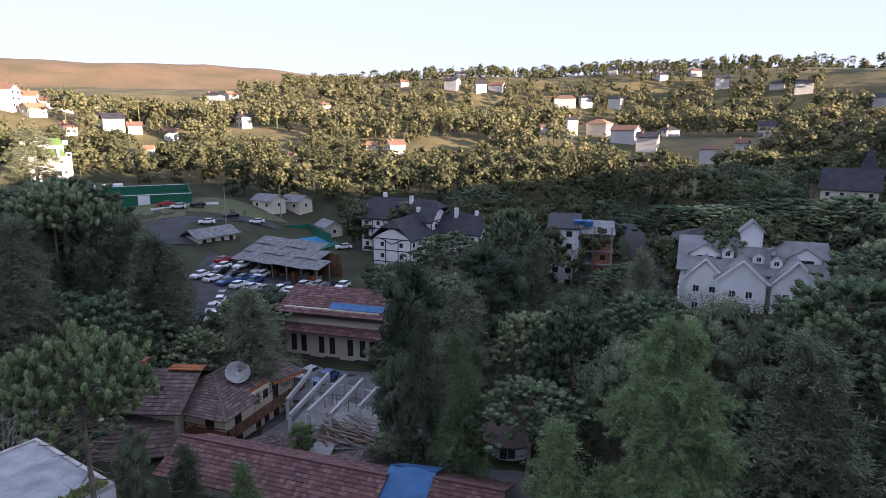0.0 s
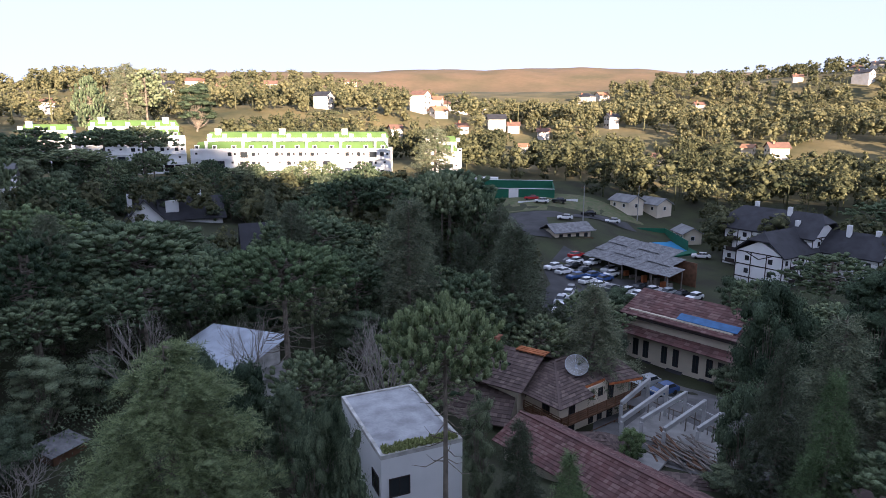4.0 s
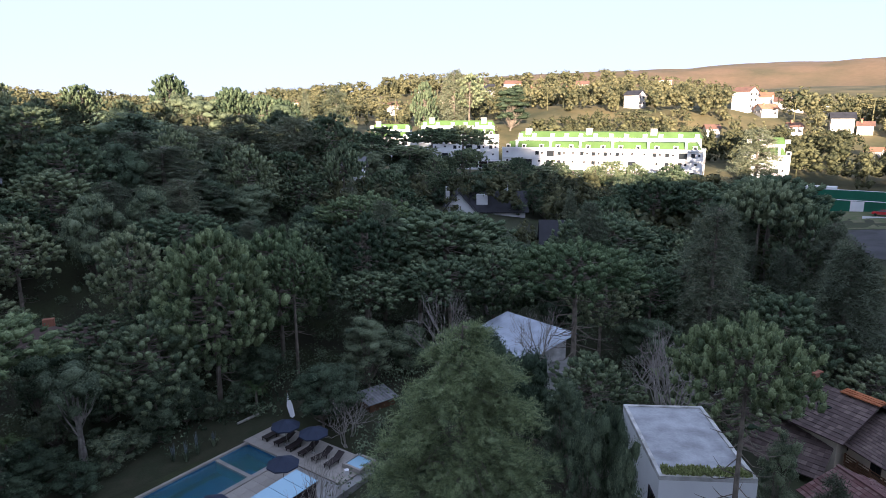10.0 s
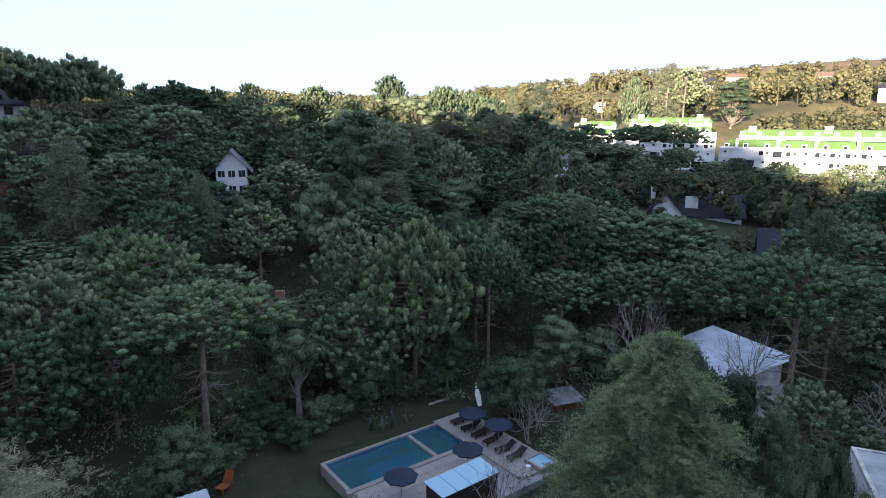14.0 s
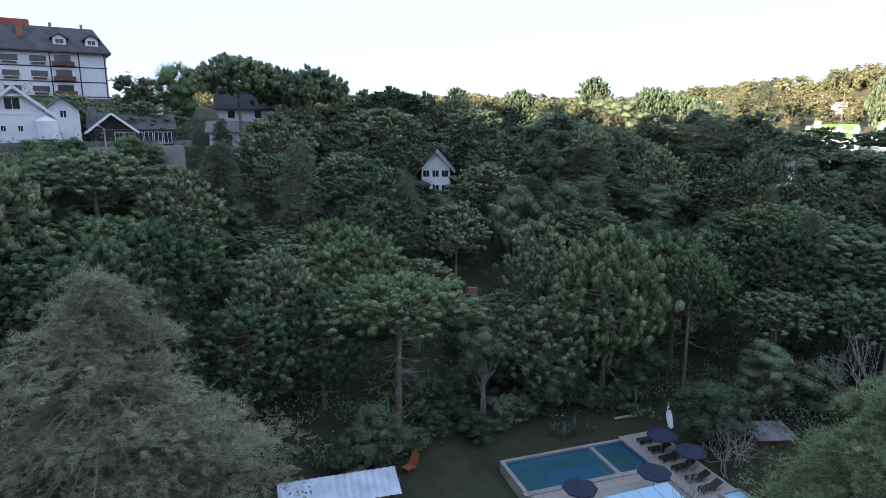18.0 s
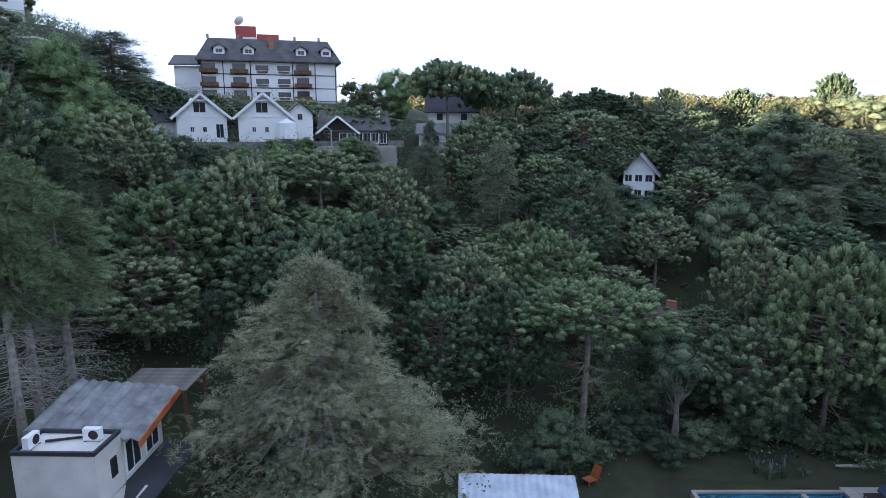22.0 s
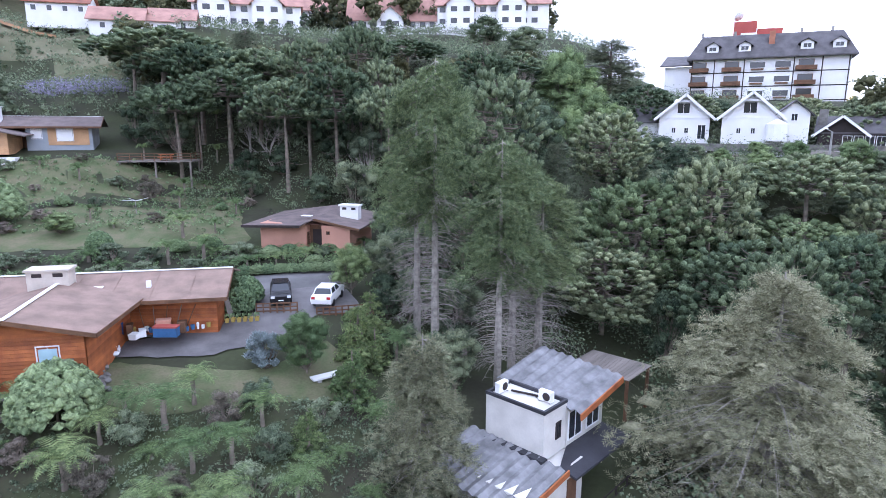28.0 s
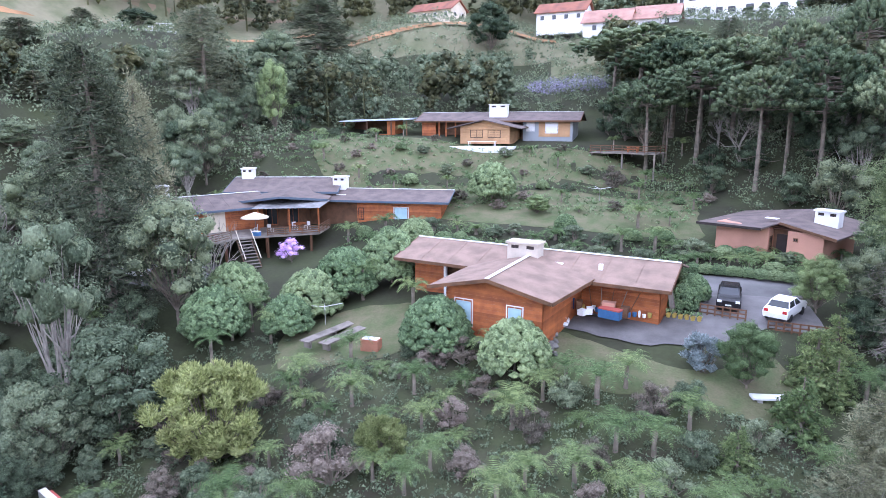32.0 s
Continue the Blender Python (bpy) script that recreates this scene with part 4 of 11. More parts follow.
def terraced_block(a, b, deep, z, floors, label, seed, bays):
    """White apartment block: balconies, sloping turf bands, a set-back upper floor and white stacks."""
    rng = random.Random(seed)
    w = (Vector(b) - Vector(a)).length
    ob = thing("apartment_building", label, "apartment building", front_pose(a, b, z), "white apartment blocks")
    h = floors * 2.9
    part("wall", boxes("wall", WHITE, (0, w, 0, deep, -6, h)), ob)
    part("plinth", boxes("plinth", WHITE, (w * 0.2, w + 0.6, -1.6, -0.003, -6, -0.4)), ob)
    part("deck", boxes("deck", WHITE, (w * 0.2, w + 0.6, -1.8, -0.003, 2.2, 2.5)), ob)
    for k in range(int(w * 0.8 / 3.4)):
        part("column", shared(("col", z), lambda: boxes("column", WHITE, (-0.2, 0.2, -1.7, -1.3, -0.4, 2.2))), ob, at=Matrix.Translation((w * 0.22 + k * 3.4, 0, 0)))
    for f in range(1, floors + 1):
        part("ledge", boxes("ledge", WHITE, (0, w, -0.28, -0.002, f * 2.9 - 0.12, f * 2.9 + 0.1)), ob)
    # dark sheet on the wall stands for the shade inside the open garage
    part("garage", boxes("garage_shade_sheet", DARK_TIMBER, (w * 0.24, w - 1, -0.02, -0.004, 0.0, 2.1)), ob)
    for k in range(bays):
        u = w * (k + 0.5) / bays
        for f in range(1, floors):
            r = rng.random()
            if r < 0.36:
                window(ob, u - 0.8, 0, f * 2.9 + 1.0, 0, 1.2, 1.2, DARK_TIMBER)
                window(ob, u + 0.9, 0, f * 2.9 + 1.3, 0, 0.6, 0.7, DARK_TIMBER)
            elif r < 0.66:
                part("balcony", shared(("bal", 1), lambda: boxes("balcony", WHITE, (-1.5, 1.5, -1.2, -0.003, 0, 0.15), (-1.5, 1.5, -1.2, -1.1, 0.15, 0.5))), ob, at=Matrix.Translation((u, 0, f * 2.9)))
                window(ob, u, 0, f * 2.9 + 0.2, 0, 2.4, 2.1, DARK_TIMBER)
            elif r < 0.92:
                window(ob, u, 0, f * 2.9 + 1.5, 0, 0.7, 0.6, DARK_TIMBER)
    for side in (0, 1):
        for f in range(1, floors):
            for v in (0.3, 0.7):
                window(ob, w * side, deep * v, f * 2.9 + 1.0, 90 if side else -90, 1.4, 1.2, DARK_TIMBER)

    def band(y0, y1, z0, rise):
        v = [(1.0, y0, z0), (w - 1.0, y0, z0), (w - 2.2, y0 + 1.3, z0 + rise), (2.2, y0 + 1.3, z0 + rise),
             (1.0, y1, z0), (w - 1.0, y1, z0), (w - 2.2, y1 - 1.3, z0 + rise), (2.2, y1 - 1.3, z0 + rise)]
        f = [(0, 1, 2, 3), (5, 4, 7, 6), (1, 5, 6, 2), (4, 0, 3, 7), (3, 2, 6, 7)]
        return mesh("turf_band", v, f, GREEN_ROOF)
    part("turf_band", band(0.5, deep * 0.55, h + 0.004, 2.5), ob, "bright green sloping turf band")
    part("parapet", boxes("parapet", WHITE, (0, w, 0, 0.25, h + 0.003, h + 0.5)), ob)
    part("upper_floor", boxes("upper_floor", WHITE, (1.5, w - 1.5, deep * 0.5, deep - 1, h + 0.003, h + 3.6)), ob)
    part("turf_band", band(deep * 0.5 + 0.4, deep - 1.2, h + 3.61, 2.0), ob, "bright green sloping turf band")
    n = max(2, int(w / 10))
    for k in range(n):
        u = w * (k + 0.5) / n + rng.uniform(-1, 1)
        part("divider", boxes("divider", WHITE, (u - 0.35, u + 0.35, 0.4, deep * 0.5 - 0.003, h + 0.01, h + 2.9)), ob)
        if k % 2 == 0:
            part("chimney", boxes("chimney", WHITE, (u - 1.0, u + 1.0, deep * 0.5 + 1.0, deep * 0.5 + 2.6, h + 3.61, h + 6.6)), ob)
            part("chimney_cap", boxes("chimney_cap", CONCRETE, (u - 1.15, u + 1.15, deep * 0.5 + 0.85, deep * 0.5 + 2.75, h + 6.603, h + 6.75)), ob)
        for v in (-3.0, 2.6):
            d_ = part("dormer", shared("band_dormer", lambda: boxes("dormer", WHITE, (-0.7, 0.7, 0, 1.6, 0, 1.25))), ob, at=Matrix.Translation((u + v, 0.6, h + 0.3)))
            part("pane", shared("band_pane", lambda: boxes("pane", PANE, (-0.45, 0.45, -0.03, -0.004, 0.2, 1.0))), d_)
            part("dormer", shared("band_dormer", lambda: None), ob, at=Matrix.Translation((u + v * 0.9, deep * 0.5 + 0.5, h + 3.7)))
    return ob


terraced_block((-177, 125.4), (-124.6, 162.8), 26, 7.6, 4, "long white apartment block with green turf roof bands", 5, 17)
terraced_block((-209, 108), (-192, 134.5), 22, 11.5, 4, "white apartment block with green turf roof bands", 6, 7)
terraced_block((-231, 97), (-221, 112), 20, 13, 3, "partly hidden white block with green turf roof", 7, 4)
terraced_block((-119, 178), (-110, 184), 14, 9, 3, "narrow white block with a green turf roof", 8, 2)


def half_timbered():
    """White apartment house with dark timber lines and steep dark roofs, wing before wing."""
    ob = thing("half_timbered_building", "white half-timbered apartment house with steep black roofs", "apartment building", front_pose((-23, 149), (-6, 141), -6.5))

    def wing(x, y, turn, w, d, floors, rise):
        h = floors * 2.7
        m = pose(x, y, 0, 0, 0, turn)
        v = gable_wall("wall", WHITE, w, d, h, rise * 0.62, -3)
        wing_part = part("wing", v, ob, at=m)
        X, Y, e, r, cut = w / 2 + 0.7, d / 2 + 0.7, h - 0.3, h + rise, 1.8
        pts = [(-X, -Y, e), (X, -Y, e), (X, Y, e), (-X, Y, e), (-X, -Y * 0.42, h + rise * 0.6), (X, -Y * 0.42, h + rise * 0.6), (X, Y * 0.42, h + rise * 0.6), (-X, Y * 0.42, h + rise * 0.6), (-X + cut, 0, r), (X - cut, 0, r)]
        pts = [(a, b, c + 0.25) for a, b, c in pts] + [(a * 0.99, b * 0.98, c) for a, b, c in pts]
        f = [(0, 1, 5, 9, 8, 4), (2, 3, 7, 8, 9, 6), (4, 8, 7), (5, 6, 9), (11, 10, 14, 18, 19, 15), (13, 12, 16, 19, 18, 17), (14, 17, 18), (15, 19, 16),
             (0, 10, 11, 1), (2, 12, 13, 3), (1, 11, 15, 5), (5, 15, 16, 6), (6, 16, 12, 2), (3, 13, 17, 7), (7, 17, 14, 4), (4, 14, 10, 0)]
        part("roof", mesh("roof", pts, f, DARK_ROOF), wing_part)
        lines = []
        for f in range(floors + 1):
            for s in (-1, 1):
                lines.append(((-w / 2, s * (d / 2 + 0.03), f * 2.7), (w / 2, s * (d / 2 + 0.03), f * 2.7), 0.05, 0.22))
                lines.append(((s * (w / 2 + 0.03), -d / 2, f * 2.7), (s * (w / 2 + 0.03), d / 2, f * 2.7), 0.05, 0.22))
        for s in (-1, 1):
            for k in range(int(w / 3) + 1):
                u = -w / 2 + w * k / int(w / 3)
                lines.append(((u, s * (d / 2 + 0.03), 0), (u, s * (d / 2 + 0.03), h), 0.2, 0.05))
            for k in range(4):
                u = -d / 2 + d * k / 3
                lines.append(((s * (w / 2 + 0.03), u, 0), (s * (w / 2 + 0.03), u, h), 0.05, 0.2))
            lines.append(((s * (w / 2 + 0.03), -d * 0.3, h), (s * (w / 2 + 0.03), 0, h - 1.2), 0.05, 0.2))
            lines.append(((s * (w / 2 + 0.03), d * 0.3, h), (s * (w / 2 + 0.03), 0, h - 1.2), 0.05, 0.2))
        part("timbering", bars("timbering", DARK_TIMBER, *lines), wing_part, "dark timber lines")
        rows_of_windows(wing_part, w, d, floors, 2.7, (int(w / 3), 2, int(w / 3), 2), (0.9, 1.0), DARK_TIMBER)
        for f in range(1, floors):
            for k in range(int(w / 5)):
                part("balcony", shared(("balc", 2), lambda: boxes("balcony", DARK_TIMBER, (-1.2, 1.2, -1.0, -0.003, 0, 0.12), (-1.2, 1.2, -1.0, -0.94, 0.12, 0.95))), wing_part, at=Matrix.Translation((-w / 2 + 2.5 + 5 * k, -d / 2, f * 2.7)))
        return wing_part
    wing(9, 12, 0, 20, 10, 4, 4.5)
    wing(14.2, 3.5, 90, 15, 10, 3.0 and 3, 4.2)
    wing(23.5, 14, 0, 14, 9, 3, 4.0)
    for x, y, z in ((3, 12.5, 15.5), (11.5, 11, 15.2), (14.5, 9, 12.8), (23, 13, 12.6), (28, 14, 12.0)):
        part("chimney", boxes("chimney", WHITE, (x - 0.4, x + 0.4, y - 0.4, y + 0.4, z - 3.5, z + 1.2)), ob)


half_timbered()


def gabled_white():
    """Pale house with a grey shingle roof, a row of front gables and dormers."""
    ob = thing("gabled_building", "pale blue-white building with grey shingle roof and front gables", "apartment building", front_pose((39, 98.5), (58.5, 90.5), -2.5))
    w, d, h = 21.0, 12.0, 7.2
    part("wall", boxes("wall", WHITE, (0, w, 0, d, -4, h)), ob)
    X = gable_roof("roof", GREY_ROOF, w, d, h, 4.2, 0.6)
    part("roof", X, ob, at=Matrix.Translation((w / 2, d / 2, 0)))
    for x, gw, out, top in ((3.8, 5.5, 1.6, 2.6), (9.0, 7.0, 3.0, 3.0), (16.5, 6.5, 2.6, 3.4)):
        g = part("gable", gable_wall("gable", WHITE, 6 + out, gw, h - 0.6, top, -4), ob, at=pose(x, 3 - out / 2, 0, 0, 0, 90))
        part("gable_roof", gable_roof("gable_roof", GREY_ROOF, 6 + out, gw, h - 0.6, top, 0.45, 0.14), g)
        part("bargeboard", bars("bargeboard", FRAME, *[((-(6 + out) / 2 - 0.48, s * (gw / 2 + 0.45), h - 0.75 - 0.45 * top / (gw / 2)), (-(6 + out) / 2 - 0.48, 0, h - 0.55 + top), 0.08, 0.3) for s in (-1, 1)]), g)
        for f in (0, 1):
            for v in (-1.2, 1.2):
                window(g, -(6 + out) / 2, v, f * 2.8 + 0.9, -90, 1.0, 1.1)
    for x, z in ((3.6, 8.9), (18.0, 9.2)):
        g = part("gable", gable_wall("gable", WHITE, 5, 4.6, 2.0, 1.6, -2), ob, at=pose(x, 4.5, z - 1.6, 0, 0, 90))
        part("gable_roof", gable_roof("gable_roof", GREY_ROOF, 5, 4.6, 2.0, 1.6, 0.3, 0.12), g)
        window(g, -2.5, 0, 0.5, -90, 2.6, 1.3)
    for x, y, z in ((7.0, 3.2, 9.0), (11.5, 2.6, 8.6), (13.6, 3.2, 9.0), (14.0, 2.0, 8.2)):
        g = part("dormer", gable_wall("dormer", WHITE, 2.4, 1.7, 0.9, 0.9, -1.6), ob, at=pose(x, y, z, 0, 0, 90))
        part("dormer_roof", gable_roof("dormer_roof", GREY_ROOF, 2.4, 1.7, 0.9, 0.9, 0.25, 0.1), g)
        window(g, -1.2, 0, 0.1, -90, 0.8, 0.8)
    part("cupola", gable_wall("cupola", WHITE, 3.2, 3.2, 3.0, 1.6, -2), ob, at=pose(10.5, 6, 10, 0, 0, 90))
    part("cupola_roof", gable_roof("cupola_roof", GREY_ROOF, 3.2, 3.2, 3.0, 1.6, 0.4, 0.12), ob, at=pose(10.5, 6, 10, 0, 0, 90))
    part("chimney", boxes("chimney", GREY_ROOF, (12.3, 13.1, 0.6, 1.4, 3, 11)), ob)
    rows_of_windows(part("side", boxes("side_band", FRAME, (-0.03, -0.002, 0, d, h - 0.2, h)), ob), 0.1, d, 2, 2.8, (0, 3, 0, 3), (1.0, 1.1), FRAME)


gabled_white()


def round_data(name, mat, profile, sides=16):
    """A body of revolution from (radius, height) pairs."""
    verts, faces = [], []
    for r, z in profile:
        verts += [(r * math.cos(6.28319 * k / sides), r * math.sin(6.28319 * k / sides), z) for k in range(sides)]
    for i in range(len(profile) - 1):
        for k in range(sides):
            j = (k + 1) % sides
            faces.append((i * sides + k, i * sides + j, (i + 1) * sides + j, (i + 1) * sides + k))
    faces.append(tuple(range(sides))[::-1])
    return mesh(name, verts, faces, mat)


def unfinished_tower():
    """A building shell of concrete floors, brick infill and a white side, with blue water tanks."""
    ob = thing("unfinished_building", "unfinished concrete and brick building with blue roof tanks", "building", front_pose((22.5, 128.5), (35.5, 125.5), -7))
    part("wall", boxes("wall", WHITE, (0, 6.2, 0, 9, -2, 13)), ob, "stained white wall")
    part("brick_wall", boxes("brick_wall", BRICK, (9.2, 13, 0.5, 9, -2, 11.4)), ob, "bare orange brick")
    part("core", boxes("core", CONCRETE, (6.2, 9.2, 2.2, 9, -2, 11.4)), ob)
    for f in range(5):
        part("floor_slab", boxes("floor_slab", CONCRETE, (6.25, 13.3, 0, 9.2, f * 2.8 - 0.15, f * 2.8 + 0.12)), ob)
        for x in (6.5, 9.3, 12.9):
            part("column", shared(("ucol",), lambda: boxes("column", CONCRETE, (-0.18, 0.18, 0.05, 0.41, 0.12, 2.6))), ob, at=Matrix.Translation((x, -0.1, f * 2.8)))
        window(ob, 11.2, 0.5, f * 2.8 + 0.9, 0, 1.3, 1.2, BRICK)
        for x in (1.5, 4.2):
            window(ob, x, 0, f * 2.6 + 0.9, 0, 1.2, 1.2, DARK_TIMBER)
    part("roof", slab("roof", DARK_ROOF, [(-0.5, -0.5, 13.2), (6.6, -0.5, 13.2), (6.6, 9.5, 15.0), (-0.5, 9.5, 15.0)], 0.25), ob)
    part("roof", slab("roof", GREY_ROOF, [(6.3, -0.3, 12.2), (13.6, -0.3, 12.2), (13.6, 9.5, 13.6), (6.3, 9.5, 13.6)], 0.2), ob)
    for x in (6.0, 8.0):
        t = thing("water_tank", "round blue plastic water tank on a roof", "water tank", ob.matrix_world @ pose(x, 3.2, 13.15))
        part("tank", round_data("tank", BLUE_TARP, [(0.9, 0), (1.15, 1.2), (1.2, 1.25), (0.3, 1.5), (0, 1.55)], 14), t)


unfinished_tower()
for x, y, w, d, z in ((46, 113, 16, 9, 2.5), (62, 108, 12, 8, 3.0), (52, 122, 10, 8, 5.0)):
    house(x, y, -22, w, d, 2, 2.8, "hip", 1.6, CONCRETE, DARK_ROOF, "low dark-roofed building behind the gabled house", (4, 2, 4, 2), z=z - 5.4)
for x, y, z in ((49, 108.5, 4.4), (53.5, 107, 4.4), (55.2, 106.4, 4.4)):
    t = thing("water_tank", "round pale blue water tank on a roof", "water tank", pose(x, y, z))
    part("tank", round_data("tank", BLUE_TARP, [(0.9, 0), (1.2, 1.2), (1.25, 1.3), (0.3, 1.6), (0, 1.62)], 14), t)
house(102, 154, -35, 12, 9, 2, 3, "gable", 4.5, CREAM, DARK_ROOF, "cream half-timbered house with a steep dark roof", (4, 2, 4, 2), z=6)
tower = house(108, 157, -35, 3.6, 3.6, 4, 3, "hip", 5.0, CREAM, DARK_ROOF, "slim tower with a pointed dark roof", (1, 1, 1, 1), z=5, name="tower", category="tower")
house(66, 90, -35, 9, 7, 2, 2.8, "gable", 2.4, BRICK, DARK_ROOF, "house with a dark roof and red chimney", (3, 2, 3, 2), z=0.5)


def red_hotel():
    """Long cream building with a broad red tiled roof, a lower roof below it and a strip of blue sheet."""
    ob = thing("red_roofed_building", "long cream building with red tiled roofs and blue sheet", "building", front_pose((-24.5, 91), (-9.5, 86.5), -8.2))
    w, d = 15.7, 11.0
    part("wall", boxes("wall", CREAM, (0, w, 0, d, -3, 8.6)), ob)
    part("lower_roof", courses("lower_roof", RED_TILE, [((-0.8, -1.6, 5.2), (w + 0.8, -1.6, 5.2), (w + 0.8, 0.2, 6.2), (-0.8, 0.2, 6.2))], (0.7, 0.6)), ob)
    part("roof", courses("roof", RED_TILE, [((-1, -1.0, 8.0), (w + 1, -1.0, 8.0), (w + 1, d / 2, 10.6), (-1, d / 2, 10.6)), ((w + 1, d + 1, 8.0), (-1, d + 1, 8.0), (-1, d / 2, 10.6), (w + 1, d / 2, 10.6))], (0.7, 0.6)), ob)
    part("fascia", boxes("fascia", DARK_TIMBER, (-0.9, w + 0.9, -0.9, -0.6, 7.5, 7.95)), ob)
    part("blue_sheet", slab("blue_sheet", BLUE_TARP, [(7.5, 0.2, 8.72), (16.2, 0.2, 8.72), (16.2, 1.5, 9.3), (7.5, 1.5, 9.3)], 0.04), ob, "blue sheet over part of the tiles")
    for x in (1.5, 3.2, 6.2, 8, 11, 13, 14.6):
        window(ob, x, 0, 1.6, 0, 0.9, 2.6, DARK_TIMBER)
    for x in (3, 8, 13):
        part("awning", slab("awning", DARK_ROOF, [(x - 1.6, -2.4, 0.2), (x + 1.6, -2.4, 0.2), (x + 1.2, 0, 1.1), (x - 1.2, 0, 1.1)], 0.1), ob)
    part("porch", boxes("porch", DARK_TIMBER, (0.5, w - 0.5, -0.6, -0.004, -3, 0.6)), ob)


def tile_material(name, one, two, three):
    """Roof tiles, each of another tint."""
    m = material(name, one, 0.85, 0.25, 2.0, 8, 0.4, second=two)
    n, l = m.node_tree.nodes, m.node_tree.links
    geo, mix = n.new("ShaderNodeNewGeometry"), n.new("ShaderNodeMix")
    mix.data_type = "RGBA"
    power = n.new("ShaderNodeMath")
    power.operation = "POWER"
    power.inputs[1].default_value = 2.2
    l.new(geo.outputs["Random Per Island"], power.inputs[0])
    l.new(power.outputs[0], mix.inputs["Factor"])
    b = n["Principled BSDF"]
    old = b.inputs["Base Color"].links[0].from_socket
    l.new(old, mix.inputs["A"])
    mix.inputs["B"].default_value = (*three, 1)
    l.new(mix.outputs["Result"], b.inputs["Base Color"])
    return m


RED_TILE = tile_material("red_tiles", (0.14, 0.066, 0.060), (0.085, 0.048, 0.046), (0.22, 0.14, 0.125))
BROWN_TILE = tile_material("brown_tiles", (0.125, 0.09, 0.08), (0.08, 0.06, 0.055), (0.20, 0.15, 0.13))
red_hotel()


def market():
    """Long sheds with patched sheet roofs beside the car park."""
    ob = thing("market_shed", "long open market shed with patched grey sheet roofs", "shed", front_pose((-48.4, 135.6), (-26.1, 123.5), -5))
    for k, (y, z, deep, short) in enumerate(((0, 2.9, 4.6, 0.0), (4.1, 4.0, 4.4, 1.2), (8.0, 5.1, 3.6, 5.0))):
        for i in range(8):
            u, lift = 3.2 * i, 0.09 * ((i * 5 + k) % 3)
            if u + 3.2 > 25.6 - short + 0.1:
                continue
            part("roof_sheet", sheets("roof_sheet", FIBRO, (u, y, z + lift), (u + 3.26, y, z + lift), (u + 3.26, y + deep, z + 1.05 + lift), (u, y + deep, z + 1.05 + lift), 7, 0.08), ob)
    for i in range(7):
        for y, z in ((0.5, 2.9), (4.6, 4.0)):
            part("post", bars("post", GREY_WOOD, ((0.3 + 4.1 * i, y, -1), (0.3 + 4.1 * i, y, z), 0.22)), ob)
    part("back_wall", boxes("back_wall", BROWN_WOOD, (0, 25.4, 8.2, 8.4, -1, 4.9)), ob)
    rng = random.Random(8)
    for k in range(14):
        u, w = 1 + 1.7 * k, rng.uniform(0.5, 0.8)
        part("crate_pile", boxes("crate_pile", ORANGE_WOOD if k % 3 == 0 else GREY_WOOD, (u, u + w, 2.4, 3.6, -0.6, rng.uniform(0.3, 1.3))), ob)
    hall = thing("market_hall", "two-storey white and timber hall with dark sheet roofs", "building", front_pose((-57.5, 142.0), (-51.5, 150.5), -4))
    part("wall", boxes("wall", CREAM, (0, 10.4, 0, 6, -2, 5.4)), hall)
    part("roof", gable_roof("roof", FIBRO, 10.4, 6, 5.4, 1.4, 0.9), hall, at=Matrix.Translation((5.2, 3, 0)))
    b = part("balcony", boxes("balcony", BROWN_WOOD, (1.5, 10.4, -1.2, -0.004, 2.4, 2.6)), hall)
    rail(b, BROWN_WOOD, [(1.5, -1.15, 2.6), (10.4, -1.15, 2.6)], 1.0, 3, 2.2, 0.09)
    for x in (1.6, 4.0, 6.5, 9.0):
        for z in (0.2, 3.0):
            window(hall, x, 0, z, 0, 1.0, 1.7, DARK_TIMBER)
    window(hall, 0, 3, 3.2, -90, 1.2, 1.4, DARK_TIMBER)
    for points, mat, words, deep in (([(-67.1, 146.8, -0.5), (-60.8, 145.9, -0.5), (-60.6, 160.8, -0.5), (-67.4, 159.9, -0.5)], CONCRETE, "pale flat market roof over an open hall", 0.3),
                                     ([(-64.4, 156.7, 0.3), (-57.6, 153.0, 0.3), (-52.2, 157.2, 0.3), (-61.9, 168.0, 0.6)], FIBRO, "grey sheet roof behind the market hall", 0.2),
                                     ([(-56.8, 133.4, -2.5), (-52.2, 138.0, -2.2), (-48.6, 134.6, -2.4), (-50.7, 130.6, -2.8)], FIBRO, "low grey sheet roof beside the car park", 0.2)):
        low = thing("market_annexe", words, "shed", pose(0, 0, 0))
        part("roof", slab("roof", mat, points, deep), low)
        cx, cy = sum(q[0] for q in points) / 4, sum(q[1] for q in points) / 4
        inner = [(cx + (x - cx) * 0.86, cy + (y - cy) * 0.86, z - deep - 0.01) for x, y, z in points]
        # solid dark block stands in for the shade under the open roof
        part("wall", slab("wall", DARK_TIMBER, inner, 5), low)
    for k, (x, y) in enumerate(((-54, 190), (-47, 196))):
        house(x, y, -30, 8, 6, 1, 2.8, "gable", 1.6, CREAM, GREY_ROOF, "small pale hut with a grey roof", (2, 1, 2, 1), z=ground(x, y) + 0.2)
    house(-33, 176, -55, 7, 5, 1, 2.8, "gable", 1.4, CREAM, GREY_ROOF, "small clubhouse beside the blue court", (3, 1, 3, 1), z=-4)


market()


